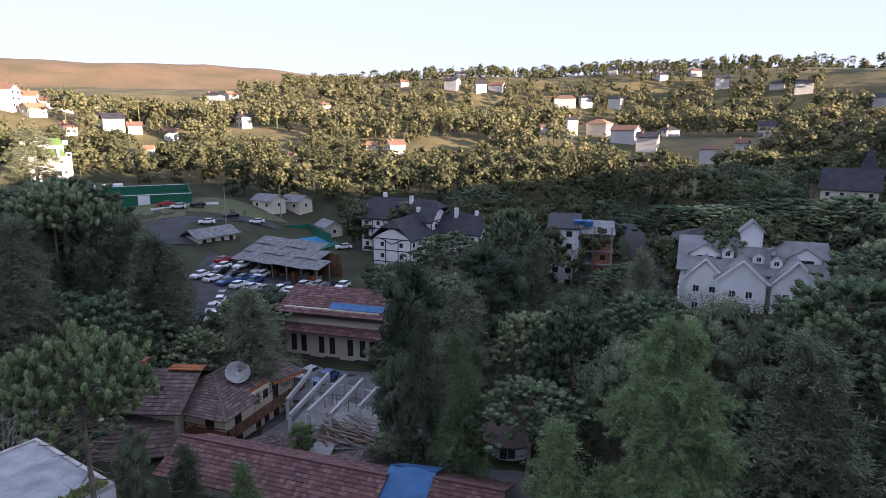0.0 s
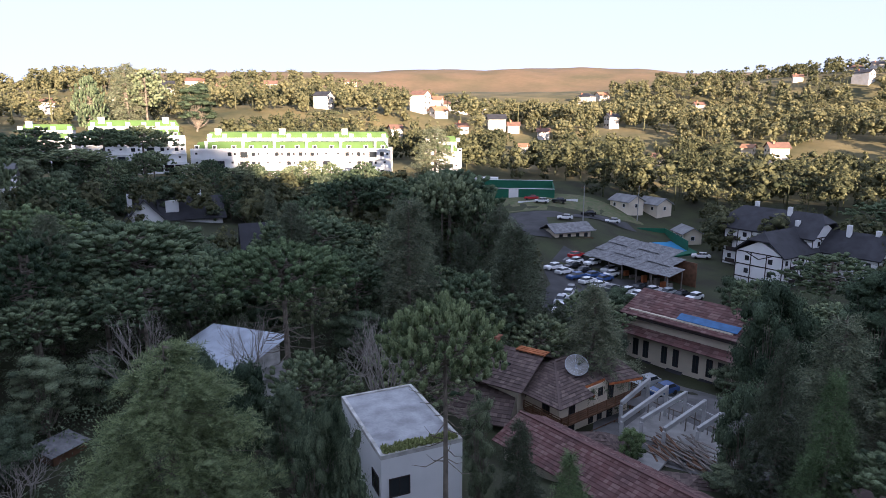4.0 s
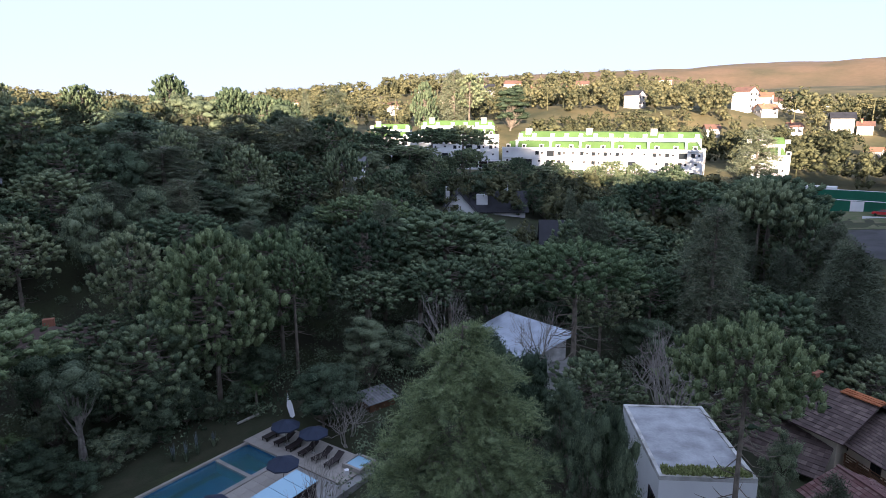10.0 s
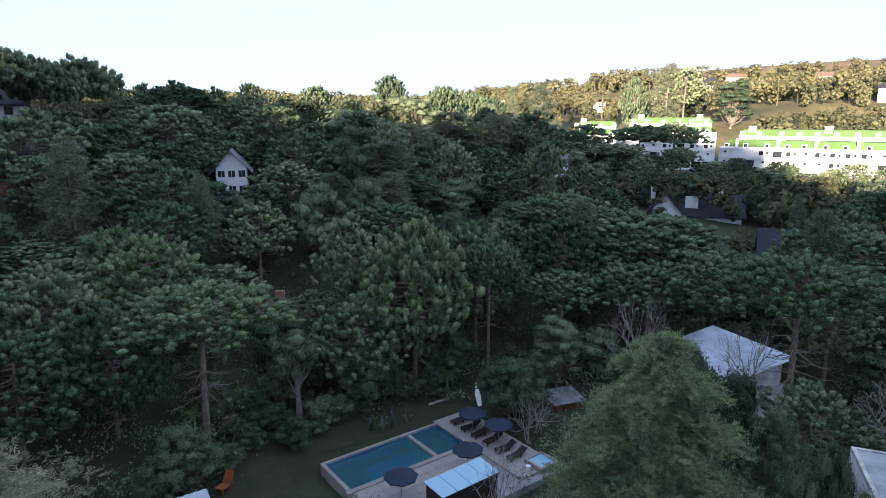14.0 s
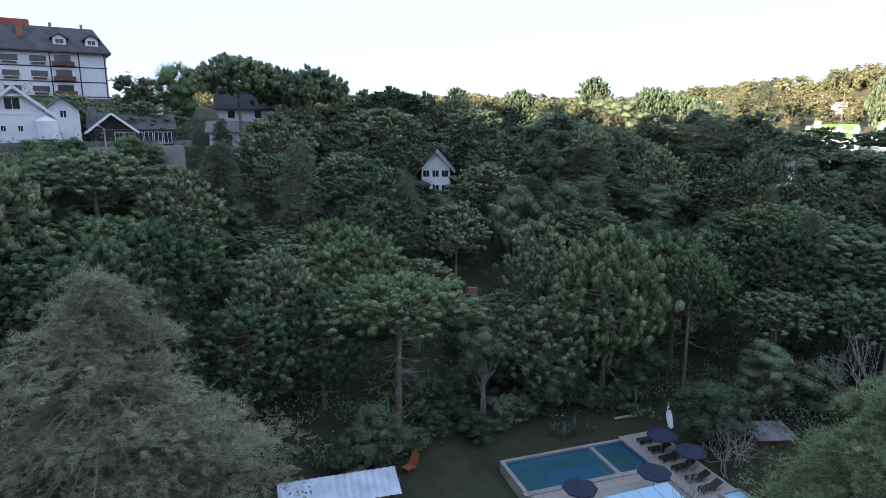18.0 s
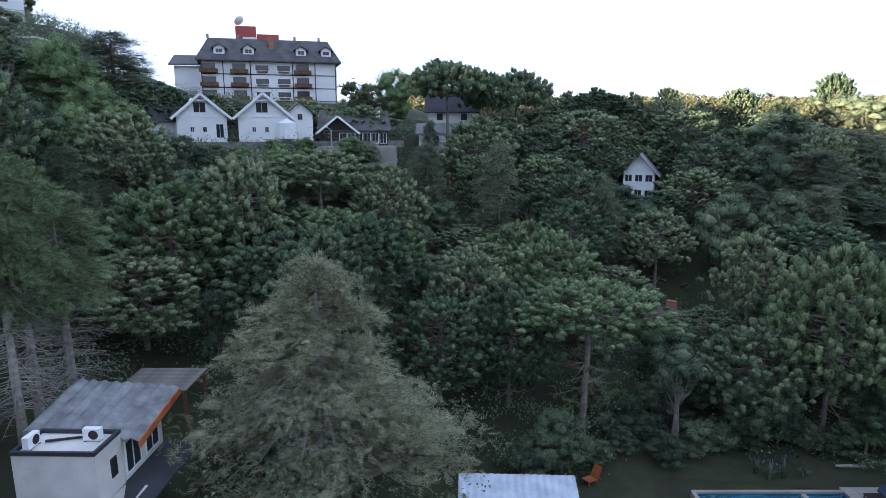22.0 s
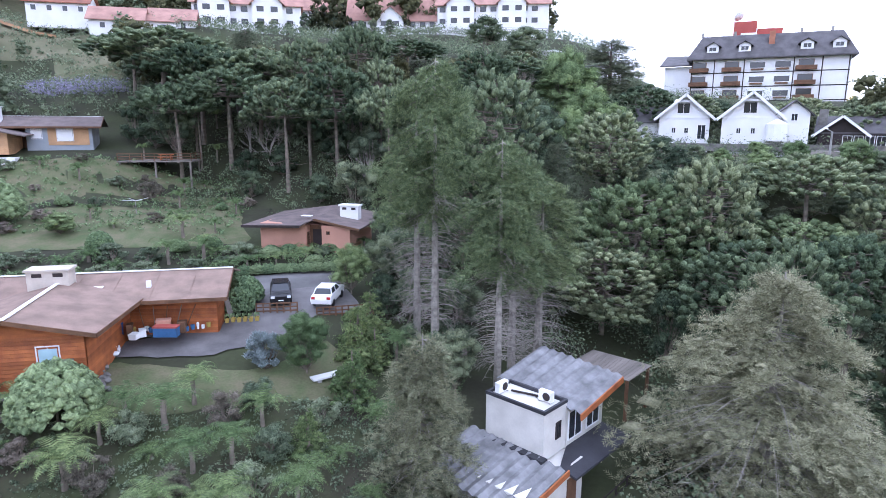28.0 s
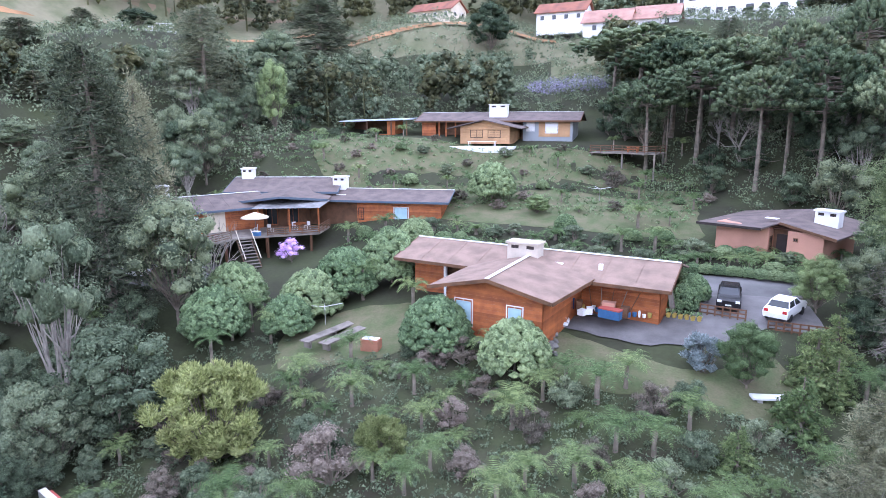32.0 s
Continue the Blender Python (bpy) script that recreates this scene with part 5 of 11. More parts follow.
def courts():
    """Walled green courts on the far bank, and a blue court by the market."""
    green = material("green_court_wall", (0.022, 0.13, 0.075), 0.8, 0.15, 5, 4, 0.1)
    ob = thing("walled_court", "green-walled sports court with a white lower wall", "sports court", front_pose((-88, 170), (-70, 178), 5))
    part("surface", boxes("surface", green, (-8, 16, 0, 22, -3, 0.1)), ob)
    part("wall", boxes("wall", green, (-8, 17, 0, 0.3, 0.1, 3.0)), ob)
    part("wall", boxes("wall", green, (-8, 17, 22, 22.3, 0.1, 3.6)), ob)
    part("wall", boxes("wall", green, (16.7, 17, 0.3, 22, 0.1, 3.2)), ob)
    part("wall", boxes("wall", green, (-8, -7.7, 0.3, 22, 0.1, 3.2)), ob)
    part("wall", boxes("wall", green, (-7.7, 16.7, 11, 11.2, 0.1, 2.4)), ob)
    part("coping", boxes("coping", WHITE, (-8, 17, -0.05, 0.35, 3.002, 3.15), (-8, 17, 21.95, 22.35, 3.602, 3.75)), ob)
    part("panel", boxes("panel", WHITE, (3, 6, -0.06, -0.003, 0.2, 2.9)), ob)
    part("court_surface", boxes("court_surface", RED_ROOF, (-6, 15, 12, 21, 0.104, 0.14)), ob)
    part("clubhouse", boxes("clubhouse", WHITE, (-12, -2, 23, 28, -1, 4.2)), ob)
    low = thing("low_wall", "long white panel wall below the court", "wall", front_pose((-79, 165), (-66, 180), 3.2))
    for k in range(9):
        part("panel", shared(("pan",), lambda: boxes("panel", WHITE, (0.03, 2.17, -0.08, 0.08, -2, 2.0))), low, at=Matrix.Translation((2.2 * k, 0, 0)))
    blue = material("blue_court", (0.04, 0.22, 0.42), 0.8, 0.12, 3, 6, 0.1)
    court = thing("blue_court", "blue hard court with a green edge", "sports court", pose(0, 0, -4))
    part("edge", slab("edge", green, [(-50.5, 177.5, 0), (-39.2, 182.6, 0), (-27.6, 162.6, 0), (-32.6, 152.6, 0)], 3), court)
    part("surface", slab("surface", blue, [(-47.1, 176.7, 0.03), (-39.9, 179.8, 0.03), (-30.3, 162.9, 0.03), (-33.0, 155.6, 0.03)], 0.02), court)
    for a, b in (((-47.1, 176.7), (-39.9, 179.8)), ((-39.9, 179.8), (-30.3, 162.9))):
        part("fence", bars("fence", green, ((a[0], a[1] + 0.8, 1.2), (b[0], b[1] + 0.8, 1.2), 0.1, 2.4)), court)


courts()



def car(x, y, turn, paint, label, z=None, group="parked cars", near=False):
    """A parked car: lower body, cabin with windows, wheels."""
    zz = ground(x, y) + 0.1 if z is None else z
    ob = thing("car", label, "car", pose(x, y, zz, 0, 0, turn), group)

    def body():
        pts = [(-2.1, 0.35), (-2.1, 0.8), (-1.95, 0.95), (-0.9, 1.02), (1.55, 1.05), (2.05, 0.98), (2.12, 0.7), (2.08, 0.35)]
        v = [(px, s * (0.86 if 0.4 < pz < 0.9 else 0.8), pz) for s in (-1, 1) for px, pz in pts]
        k = len(pts)
        f = [tuple(range(k)), tuple(range(2 * k - 1, k - 1, -1))] + [(i, i + k, (i + 1) % k + k, (i + 1) % k) for i in range(k)]
        return mesh("body", v, f, paint)

    def cabin(scale, top, mat):
        lo = [(-0.95, 1.0), (1.6, 1.03)]
        hi = [(-0.35, top), (1.25, top)]
        v = [(lo[0][0], -0.74, lo[0][1]), (lo[1][0], -0.74, lo[1][1]), (lo[1][0], 0.74, lo[1][1]), (lo[0][0], 0.74, lo[0][1]),
             (hi[0][0], -0.6, hi[0][1]), (hi[1][0], -0.6, hi[1][1]), (hi[1][0], 0.6, hi[1][1]), (hi[0][0], 0.6, hi[0][1])]
        f = [(3, 2, 1, 0), (4, 5, 6, 7), (0, 1, 5, 4), (1, 2, 6, 5), (2, 3, 7, 6), (3, 0, 4, 7)]
        return mesh("cabin", v, f, mat)
    b = part("body", shared(("car", paint.name), body), ob)
    part("glasshouse", shared(("cabin",), lambda: cabin(1, 1.44, PANE)), ob)
    part("roof_panel", shared(("carroof", paint.name), lambda: boxes("roof_panel", paint, (-0.38, 1.28, -0.62, 0.62, 1.443, 1.49))), ob)
    if near:
        [part("pillar", bars("pillar", paint, q), ob) for q in [((px, s * 0.73, 1.02), (qx, s * 0.6, 1.45), 0.07) for s in (-1, 1) for px, qx in ((-0.95, -0.36), (0.3, 0.3), (1.58, 1.24))]]
        for side in (-0.62, 0.62):
            part("headlight", boxes("headlight", FRAME, (-2.13, -2.05, side - 0.15, side + 0.15, 0.68, 0.85)), ob)
            part("tail_light", boxes("tail_light", CAR_PAINTS[3], (2.06, 2.14, side - 0.14, side + 0.14, 0.75, 0.95)), ob)
        part("number_plate", boxes("number_plate", FRAME, (-2.14, -2.1, -0.2, 0.2, 0.45, 0.55)), ob)
    for wx in (-1.3, 1.3):
        for s in (-1, 1):
            part("wheel", shared(("wheel",), wheel_data), ob, at=pose(wx, s * 0.76, 0.32, 90, 0, 0))
    return ob


def wheel_data():
    return round_data("wheel", TYRE, [(0.18, -0.1), (0.31, -0.09), (0.32, 0), (0.31, 0.09), (0.18, 0.1), (0, 0.1)], 12)


COLOUR = {0: "white", 1: "silver", 2: "black", 3: "red", 4: "blue", 5: "grey"}
lot = random.Random(11)
for row, (ax, ay, bx, by) in enumerate(((-47.5, 127.6, -20.5, 121.2), (-49.2, 134.6, -40.7, 132.3), (-48.2, 131.0, -39.5, 129.6), (-50.0, 122.8, -30.0, 118.0))):
    n = int(math.hypot(bx - ax, by - ay) / 2.5)
    for k in range(n):
        if lot.random() < 0.9:
            c = lot.choices(range(6), (5, 4, 3, 1.3, 1, 3))[0]
            f = k / max(1, n - 1)
            car(ax + (bx - ax) * f, ay + (by - ay) * f, 68 + lot.uniform(-3, 3) + 180 * (lot.random() < 0.4), CAR_PAINTS[c], f"{COLOUR[c]} car parked in the market car park")
for x, y, t, c in ((-40, 106, 100, 0), (-39.5, 101, 100, 1), (-38, 97, 95, 0), (-41, 110, 100, 5), (-18.6, 79.5, 60, 1), (-15.8, 77.0, 60, 4), (-3.0, 74, 20, 5),
                   (-77.0, 170.0, 20, 3), (-69, 172, 20, 2), (-73, 168.4, 20, 0), (-58, 167, 20, 2), (-61, 157, 20, 0), (-52, 170, 20, 0), (-25.9, 157, 20, 0), (45, 137, 75, 5), (44, 134, 75, 1)):
    car(x, y, t, CAR_PAINTS[c], f"{COLOUR[c]} car parked beside the valley road")

patch("car_park", ASPHALT, "grey asphalt car park below the market shed", "car park", [(-54, 139), (-47, 136), (-20, 125), (-17, 114), (-30, 113), (-36, 112), (-35, 96), (-43, 96), (-46, 112), (-52, 122)], 0.07)
patch("valley_road", ASPHALT, "asphalt road running up past the courts", "road", [(-80, 152), (-50, 178), (-46, 174), (-66, 156), (-58, 141), (-64, 139)], 0.1)
patch("court_meadow", LAWN, "rough grass bank below the courts", "grass", [(-98, 165), (-72, 190), (-48, 184), (-52, 178), (-80, 154), (-92, 152)], 0.06, 4, True)
patch("side_road", ASPHALT, "narrow asphalt street beside the brick building", "road", [(39, 122), (44, 121), (52, 150), (56, 190), (52, 190), (47, 152)], 0.08, 3)
patch("hotel_yard", GRAVEL, "gravel yard with cars behind the building frame", "yard", [(-22, 84), (-6, 80), (-3, 68), (-16, 69), (-22, 74)], 0.06, 1.5, True)


def dish_house():
    """Cream guest house with a big brown tiled roof, timber balconies and a mesh dish on the ridge."""
    ob = thing("guest_house", "cream guest house with brown tiled roof and timber balconies", "house", front_pose((-23.3, 54.3), (-18.07, 68.35), -5.8))
    # x runs along the balcony front, y into the house
    x0, x1, d, h = 3.4, 15.2, 9.6, 5.2
    part("wall", boxes("wall", CREAM, (x0, x1, 0, d, -2, h)), ob)
    ry, R = 4.5, 7.0
    part("roof", courses("roof", BROWN_TILE, [
        ((2.2, -1.2, 4.75), (7.6, -1.2, 4.95), (7.9, ry, R), (7.4, ry, R)),
        ((7.6, 0.35, 5.45), (11.0, 0.35, 5.45), (11.2, ry, R), (7.9, ry, R)),
        ((11.0, -0.5, 5.25), (15.9, -1.3, 4.95), (15.7, ry, R), (11.2, ry, R)),
        ((2.0, d + 1, 4.75), (2.2, -1.2, 4.75), (7.4, ry, R), (7.4, ry, R)),
        ((15.7, d + 1, 4.9), (2.0, d + 1, 4.75), (7.4, ry, R), (15.7, ry, R))], (0.5, 0.5)), ob)
    part("gable_end", mesh("gable_end", [(x1, 0, h), (x1, d, h), (x1, ry, R - 0.1), (x1 - 0.2, 0, h), (x1 - 0.2, d, h), (x1 - 0.2, ry, R - 0.1)], [(0, 1, 2), (5, 4, 3), (0, 2, 5, 3), (2, 1, 4, 5)], CREAM), ob)
    part("ridge", bars("ridge", BROWN_TILE, ((7.4, ry, R + 0.08), (15.7, ry, R + 0.08), 0.3, 0.14), ((7.4, ry, R + 0.06), (2.2, -1.2, 4.82), 0.28, 0.12)), ob)
    part("bargeboard", bars("bargeboard", ORANGE_WOOD, ((7.6, 0.2, 5.3), (11.0, 0.2, 5.4), 0.06, 0.3), ((7.55, 0.3, 5.3), (7.6, -1.2, 4.8), 0.06, 0.3), ((10.9, -0.52, 5.12), (15.9, -1.34, 4.82), 0.06, 0.26)), ob, "varnished orange bargeboard")
    for z, a, b in ((2.9, x0, x1 + 0.6), (0.0, 6.6, x1 + 0.6)):
        bal = part("balcony", boxes("balcony", BROWN_WOOD, (a, b, -1.35, -0.004, z - 0.2, z)), ob)
        rail(bal, BROWN_WOOD, [(a, -1.3, z), (b, -1.3, z), (b, 0, z)], 1.0, 4, 1.5, 0.09)
        for x in (5.4, 11.9):
            window(ob, x, 0, z + 0.05, 0, 1.0, 2.1, DARK_TIMBER)
        for x in (8.6, 10.1):
            window(ob, x, 0, z + 0.9, 0, 0.8, 1.0, DARK_TIMBER)
    porch = part("porch", boxes("porch", BROWN_WOOD, (2.3, x0 - 0.004, 0.0, 4.2, 2.7, 2.9)), ob)
    rail(porch, BROWN_WOOD, [(2.35, 4.2, 2.9), (2.35, -1.3, 2.9), (x0, -1.3, 2.9)], 1.0, 4, 1.3, 0.09)
    window(ob, x0, 1.9, 2.95, -90, 1.1, 2.1, DARK_TIMBER)
    window(ob, x0, 5.6, 3.6, -90, 1.2, 1.2, DARK_TIMBER)
    # mesh dish
    dish = thing("satellite_dish", "large grey mesh satellite dish on the roof", "satellite dish", ob.matrix_world @ pose(8.4, 2.2, 5.95))
    part("mast", bars("mast", CONCRETE, ((0, 0, -0.6), (0, 0, 0.9), 0.12)), dish)
    lines, R_ = [], 1.3
    tilt = Matrix.Translation((0, 0, 1.0)) @ Matrix.Rotation(radians(-38), 4, "Z") @ Matrix.Rotation(radians(42), 4, "X")
    for k in range(16):
        a = 6.2832 * k / 16
        p = [tilt @ Vector((R_ * f * math.cos(a), R_ * f * math.sin(a), 0.4 * f * f)) for f in (0.02, 0.35, 0.7, 1)]
        lines += [(p[i], p[i + 1], 0.035) for i in range(3)]
    for f in (0.35, 0.7, 1):
        for k in range(24):
            a, b = 6.2832 * k / 24, 6.2832 * (k + 1) / 24
            lines.append((tilt @ Vector((R_ * f * math.cos(a), R_ * f * math.sin(a), 0.4 * f * f)), tilt @ Vector((R_ * f * math.cos(b), R_ * f * math.sin(b), 0.4 * f * f)), 0.03))
    part("dish_frame", bars("dish_frame", TIN, *lines), dish)
    bowl_v, bowl_f = [tilt @ Vector((0, 0, 0))], []
    for f in (0.5, 1.0):
        bowl_v += [tilt @ Vector((R_ * f * math.cos(6.2832 * k / 24), R_ * f * math.sin(6.2832 * k / 24), 0.4 * f * f)) for k in range(24)]
    for k in range(24):
        j = (k + 1) % 24
        bowl_f += [(0, 1 + k, 1 + j), (1 + k, 25 + k, 25 + j, 1 + j)]
    part("mesh_bowl", mesh("mesh_bowl", bowl_v, bowl_f, CONCRETE), dish)
    # lower wing behind
    wing = thing("guest_house_wing", "lower wing with brown and orange tiled roofs", "house", front_pose((-36.5, 58.0), (-27.0, 57.5), -5.5))
    part("wall", boxes("wall", CREAM, (0, 9.5, 0, 9, -2, 4.6)), wing)
    part("roof", courses("roof", BROWN_TILE, [((-1, -1, 5.0), (10.5, -1, 5.0), (10.5, 4.5, 7.6), (-1, 4.5, 7.6)), ((10.5, 10, 5.0), (-1, 10, 5.0), (-1, 4.5, 7.6), (10.5, 4.5, 7.6))], (0.5, 0.5)), wing)
    part("ridge", courses("ridge", ORANGE_ROOF, [((7.0, 3.9, 7.75), (10.7, 3.9, 7.75), (10.7, 5.2, 7.8), (7.0, 5.2, 7.8))], (0.4, 0.5)), wing, "bright orange new tiles")
    part("skylight", boxes("skylight", PANE, (6.2, 7.4, 1.8, 2.8, 6.5, 6.62)), wing)
    c = part("chimney", boxes("chimney", BRICK, (3.4, 4.6, 3.6, 4.5, 6.4, 8.7)), wing)
    part("chimney_cap", boxes("chimney_cap", BRICK, (3.2, 4.8, 3.4, 4.7, 8.704, 8.85)), c)
    link = thing("guest_house_link", "brown tiled roof joining the guest house wings", "house", front_pose((-34.2, 56.2), (-27.4, 58.0), -6.6))
    part("wall", boxes("wall", CREAM, (0, 6.6, 1, 7, -2, 4.8)), link)
    part("roof", courses("roof", BROWN_TILE, [((-2.4, -3.6, 3.1), (7.0, -3.9, 3.0), (7.2, 5.5, 8.2), (-1, 5.5, 8.0)), ((7.2, 9, 5.6), (-1, 9, 5.6), (-1, 5.5, 8.0), (7.2, 5.5, 8.2))], (0.5, 0.5)), link)


dish_house()


def construction():
    """A frame of precast concrete posts and beams, with rubble, planks and low brown roofs before it."""
    ob = thing("concrete_frame", "unfinished frame of pale concrete posts and beams", "building frame", pose(0, 0, 0))
    back = [(-16.0, 69.8), (-13.7, 68.8), (-11.6, 68.3), (-9.4, 67.2), (-7.1, 66.1)]
    frnt = [(-17.6, 64.6), (-16.4, 60.8), (-14.6, 61.8), (-12.1, 61.0), (-9.2, 62.9)]
    for (bx, by), (fx, fy) in zip(back, frnt):
        part("post", bars("post", PRECAST, ((bx, by, -8), (bx, by, -1.25), 0.34)), ob)
        part("post", bars("post", PRECAST, ((fx, fy, -7), (fx, fy, -2.95), 0.34)), ob)
        part("beam", bars("beam", PRECAST, ((bx, by, -1.5), (fx, fy, -2.75), 0.32, 0.5)), ob)
    for p, q, lift in [(p, q, z) for p, q in zip(back, back[1:]) for z in (-2.6, -3.9)]:
        part("tie", bars("tie", PRECAST if lift > -3 else GREY_WOOD, ((*p, lift), (*q, lift), 0.14)), ob)
    for k in range(12):
        f = k / 11
        x, y = -15.4 + 8.0 * f, 67.6 - 2.6 * f + 1.2 * (k % 2)
        part("prop", bars("prop", GREY_WOOD, ((x, y, -7), (x + 0.1, y, -2.9), 0.1)), ob)
    part("floor_slab", slab("floor_slab", CONCRETE, [(-17.0, 62.5, -4.95), (-6.5, 61.5, -5.1), (-6.4, 66.6, -4.95), (-15.5, 70.4, -4.9)], 0.25), ob)
    rng = random.Random(3)
    heap = thing("plank_heap", "heap of old roof planks lying on the building site", "planks", pose(-10.2, 59.9, -5.0))
    for k in range(70):
        a = rng.gauss(2.5, 0.25)
        x, y, z = rng.uniform(-2.6, 2.8), rng.uniform(-2.2, 2.6), 0.35 + rng.uniform(0.1, 1.2) * (1 - abs(k % 7 - 3) / 5)
        l = rng.uniform(0.9, 1.9)
        dx, dy = math.cos(a) * l, math.sin(a) * l
        part("plank", bars("plank", GREY_WOOD if k % 3 else BROWN_WOOD, ((x - dx, y - dy, z), (x + dx, y + dy, z + rng.uniform(-0.3, 0.3)), 0.2, 0.06)), heap)
    stones = thing("rubble", "pale heap of sand, stones and rubble", "rubble", pose(-6.3, 60.4, -5.0))
    v, f = [], []
    for k in range(240):
        s = rng.uniform(0.08, 0.35)
        x, y = rng.gauss(0, 1.9), rng.gauss(0, 1.5)
        z = max(0, 0.9 - 0.22 * (x * x + y * y)) + rng.uniform(0, 0.1)
        bv, bf = box_data(x - s, x + s, y - s * 0.8, y + s * 0.7, z - s, z + s * 0.6)
        f += [tuple(i + len(v) for i in q) for q in bf]
        v += [(p[0] + rng.uniform(-0.08, 0.08), p[1] + rng.uniform(-0.08, 0.08), p[2]) for p in bv]
    part("stones", mesh("stones", v, f, CONCRETE), stones)
    for (cx, cy, wide, z) in ((-17.2, 56.4, 2.6, -2.6), (-7.3, 53.2, 2.9, -2.5)):
        hut = thing("low_roof", "low hut with a brown pyramid roof", "hut", pose(cx, cy, z, 0, 0, 18))
        part("wall", boxes("wall", CREAM, (-wide + 0.6, wide - 0.6, -wide + 0.6, wide - 0.6, -4.5, -1.2)), hut)
        c = [(-wide, -wide, -1.5), (wide, -wide, -1.5), (wide, wide, -1.5), (-wide, wide, -1.5)]
        part("roof", courses("roof", BROWN_TILE, [(c[i], c[(i + 1) % 4], (0, 0, 0.2), (0, 0, 0.2)) for i in range(4)], (0.45, 0.45)), hut)
    part("ramp", slab("ramp", CONCRETE, [(-13.6, 54.5, -4.2), (-11.4, 53.2, -4.2), (-11.0, 58.0, -4.3), (-13.2, 58.6, -4.3)], 0.2), thing("concrete_path", "pale concrete path between the low roofs", "path", pose(0, 0, 0)))
    long = thing("long_tiled_roof", "long house with a mottled red tiled roof and blue tarpaulin", "house", front_pose((-24.7, 47.5), (-5.0, 40.9), -4.3))
    part("wall", boxes("wall", CREAM, (0.6, 29.0, 0.9, 6.2, -4, 3.0)), long)
    k = 20.2
    part("roof", courses("roof", RED_TILE, [((0, -0.2, 3.0), (k, -0.2, 3.0), (k, 3.5, 4.7), (0, 3.5, 4.7)), ((k, 7.2, 3.0), (0, 7.2, 3.0), (0, 3.5, 4.7), (k, 3.5, 4.7)),
                                           ((23.2, -0.2, 2.5), (29.6, -0.2, 2.5), (29.6, 4.5, 4.6), (23.2, 4.5, 4.6)), ((29.6, 8.2, 3.0), (23.2, 8.2, 3.0), (23.2, 4.5, 4.6), (29.6, 4.5, 4.6))], (0.36, 0.4)), long)
    part("ridge_tiles", bars("ridge_tiles", RED_TILE, ((0, 3.5, 4.78), (k, 3.5, 4.78), 0.3, 0.16), ((23.6, 4.5, 4.7), (29.6, 4.5, 4.7), 0.3, 0.16)), long)
    folds, tv, tf = 14, [], []
    for r in range(9):
        for c in range(folds + 1):
            u, v = c / folds, r / 8
            tv.append((19.7 + 3.9 * u + 0.25 * v, -0.8 + 5.6 * v, 2.45 + 2.5 * v + 0.07 * math.sin(9 * u + 3 * v) + 0.06 * math.sin(17 * v + 5 * u)))
    for r in range(8):
        for c in range(folds):
            a = r * (folds + 1) + c
            tf.append((a, a + 1, a + folds + 2, a + folds + 1))
    n = len(tv)
    tv += [(x, y, z - 0.03) for x, y, z in tv]
    tf += [tuple(i + n for i in reversed(q)) for q in tf]
    part("tarpaulin", mesh("tarpaulin", tv, tf, BLUE_TARP), long, "wrinkled blue tarpaulin")
    part("tarpaulin_back", slab("tarpaulin_back", BLUE_TARP, [(19.95, 4.8, 4.95), (23.85, 4.8, 4.95), (23.6, 7.6, 3.7), (20.2, 7.4, 3.6)], 0.03), long, "wrinkled blue tarpaulin")
    kiosk = thing("kiosk", "round white kiosk with a dark tiled roof", "kiosk", pose(6.4, 54.2, -3.4))
    part("wall", round_data("wall", WHITE, [(2.1, -2.5), (2.1, 2.4)], 12), kiosk)
    part("roof", round_data("roof", BROWN_TILE, [(3.0, 2.1), (3.02, 2.3), (0.25, 4.3), (0, 4.4)], 12), kiosk)
    window(kiosk, -0.45, -2.13, 0.7, 0, 1.6, 1.2)
    patch("garden_path", GRAVEL, "pale winding path round the kiosk garden", "path", [(-3, 46), (8, 46), (8, 50), (2, 51), (0, 56), (-3.5, 56.5), (-3, 51)], 0.1, 1.5, True)
    patch("building_site", GRAVEL, "trampled gravel of the building site", "ground", [(-19, 60), (-6, 57), (-2, 60), (-3, 68), (-17, 70)], 0.09, 1.5, True)
    pond = thing("pond", "small dark garden pond with a stone edge", "pond", pose(1.2, 52.4, ground(1.2, 52.4) + 0.15))
    part("water", round_data("water", PANE, [(1.2, -0.3), (1.2, 0.03), (0, 0.03)], 16), pond)
    part("edge", round_data("edge", STONE, [(1.22, -0.3), (1.5, -0.3), (1.5, 0.15), (1.22, 0.15)], 14), pond)


construction()


ROOF_SCREED = material("roof_screed", (0.42, 0.43, 0.44), 0.8, 0.3, 1.6, 6, 0.2, second=(0.24, 0.245, 0.25))


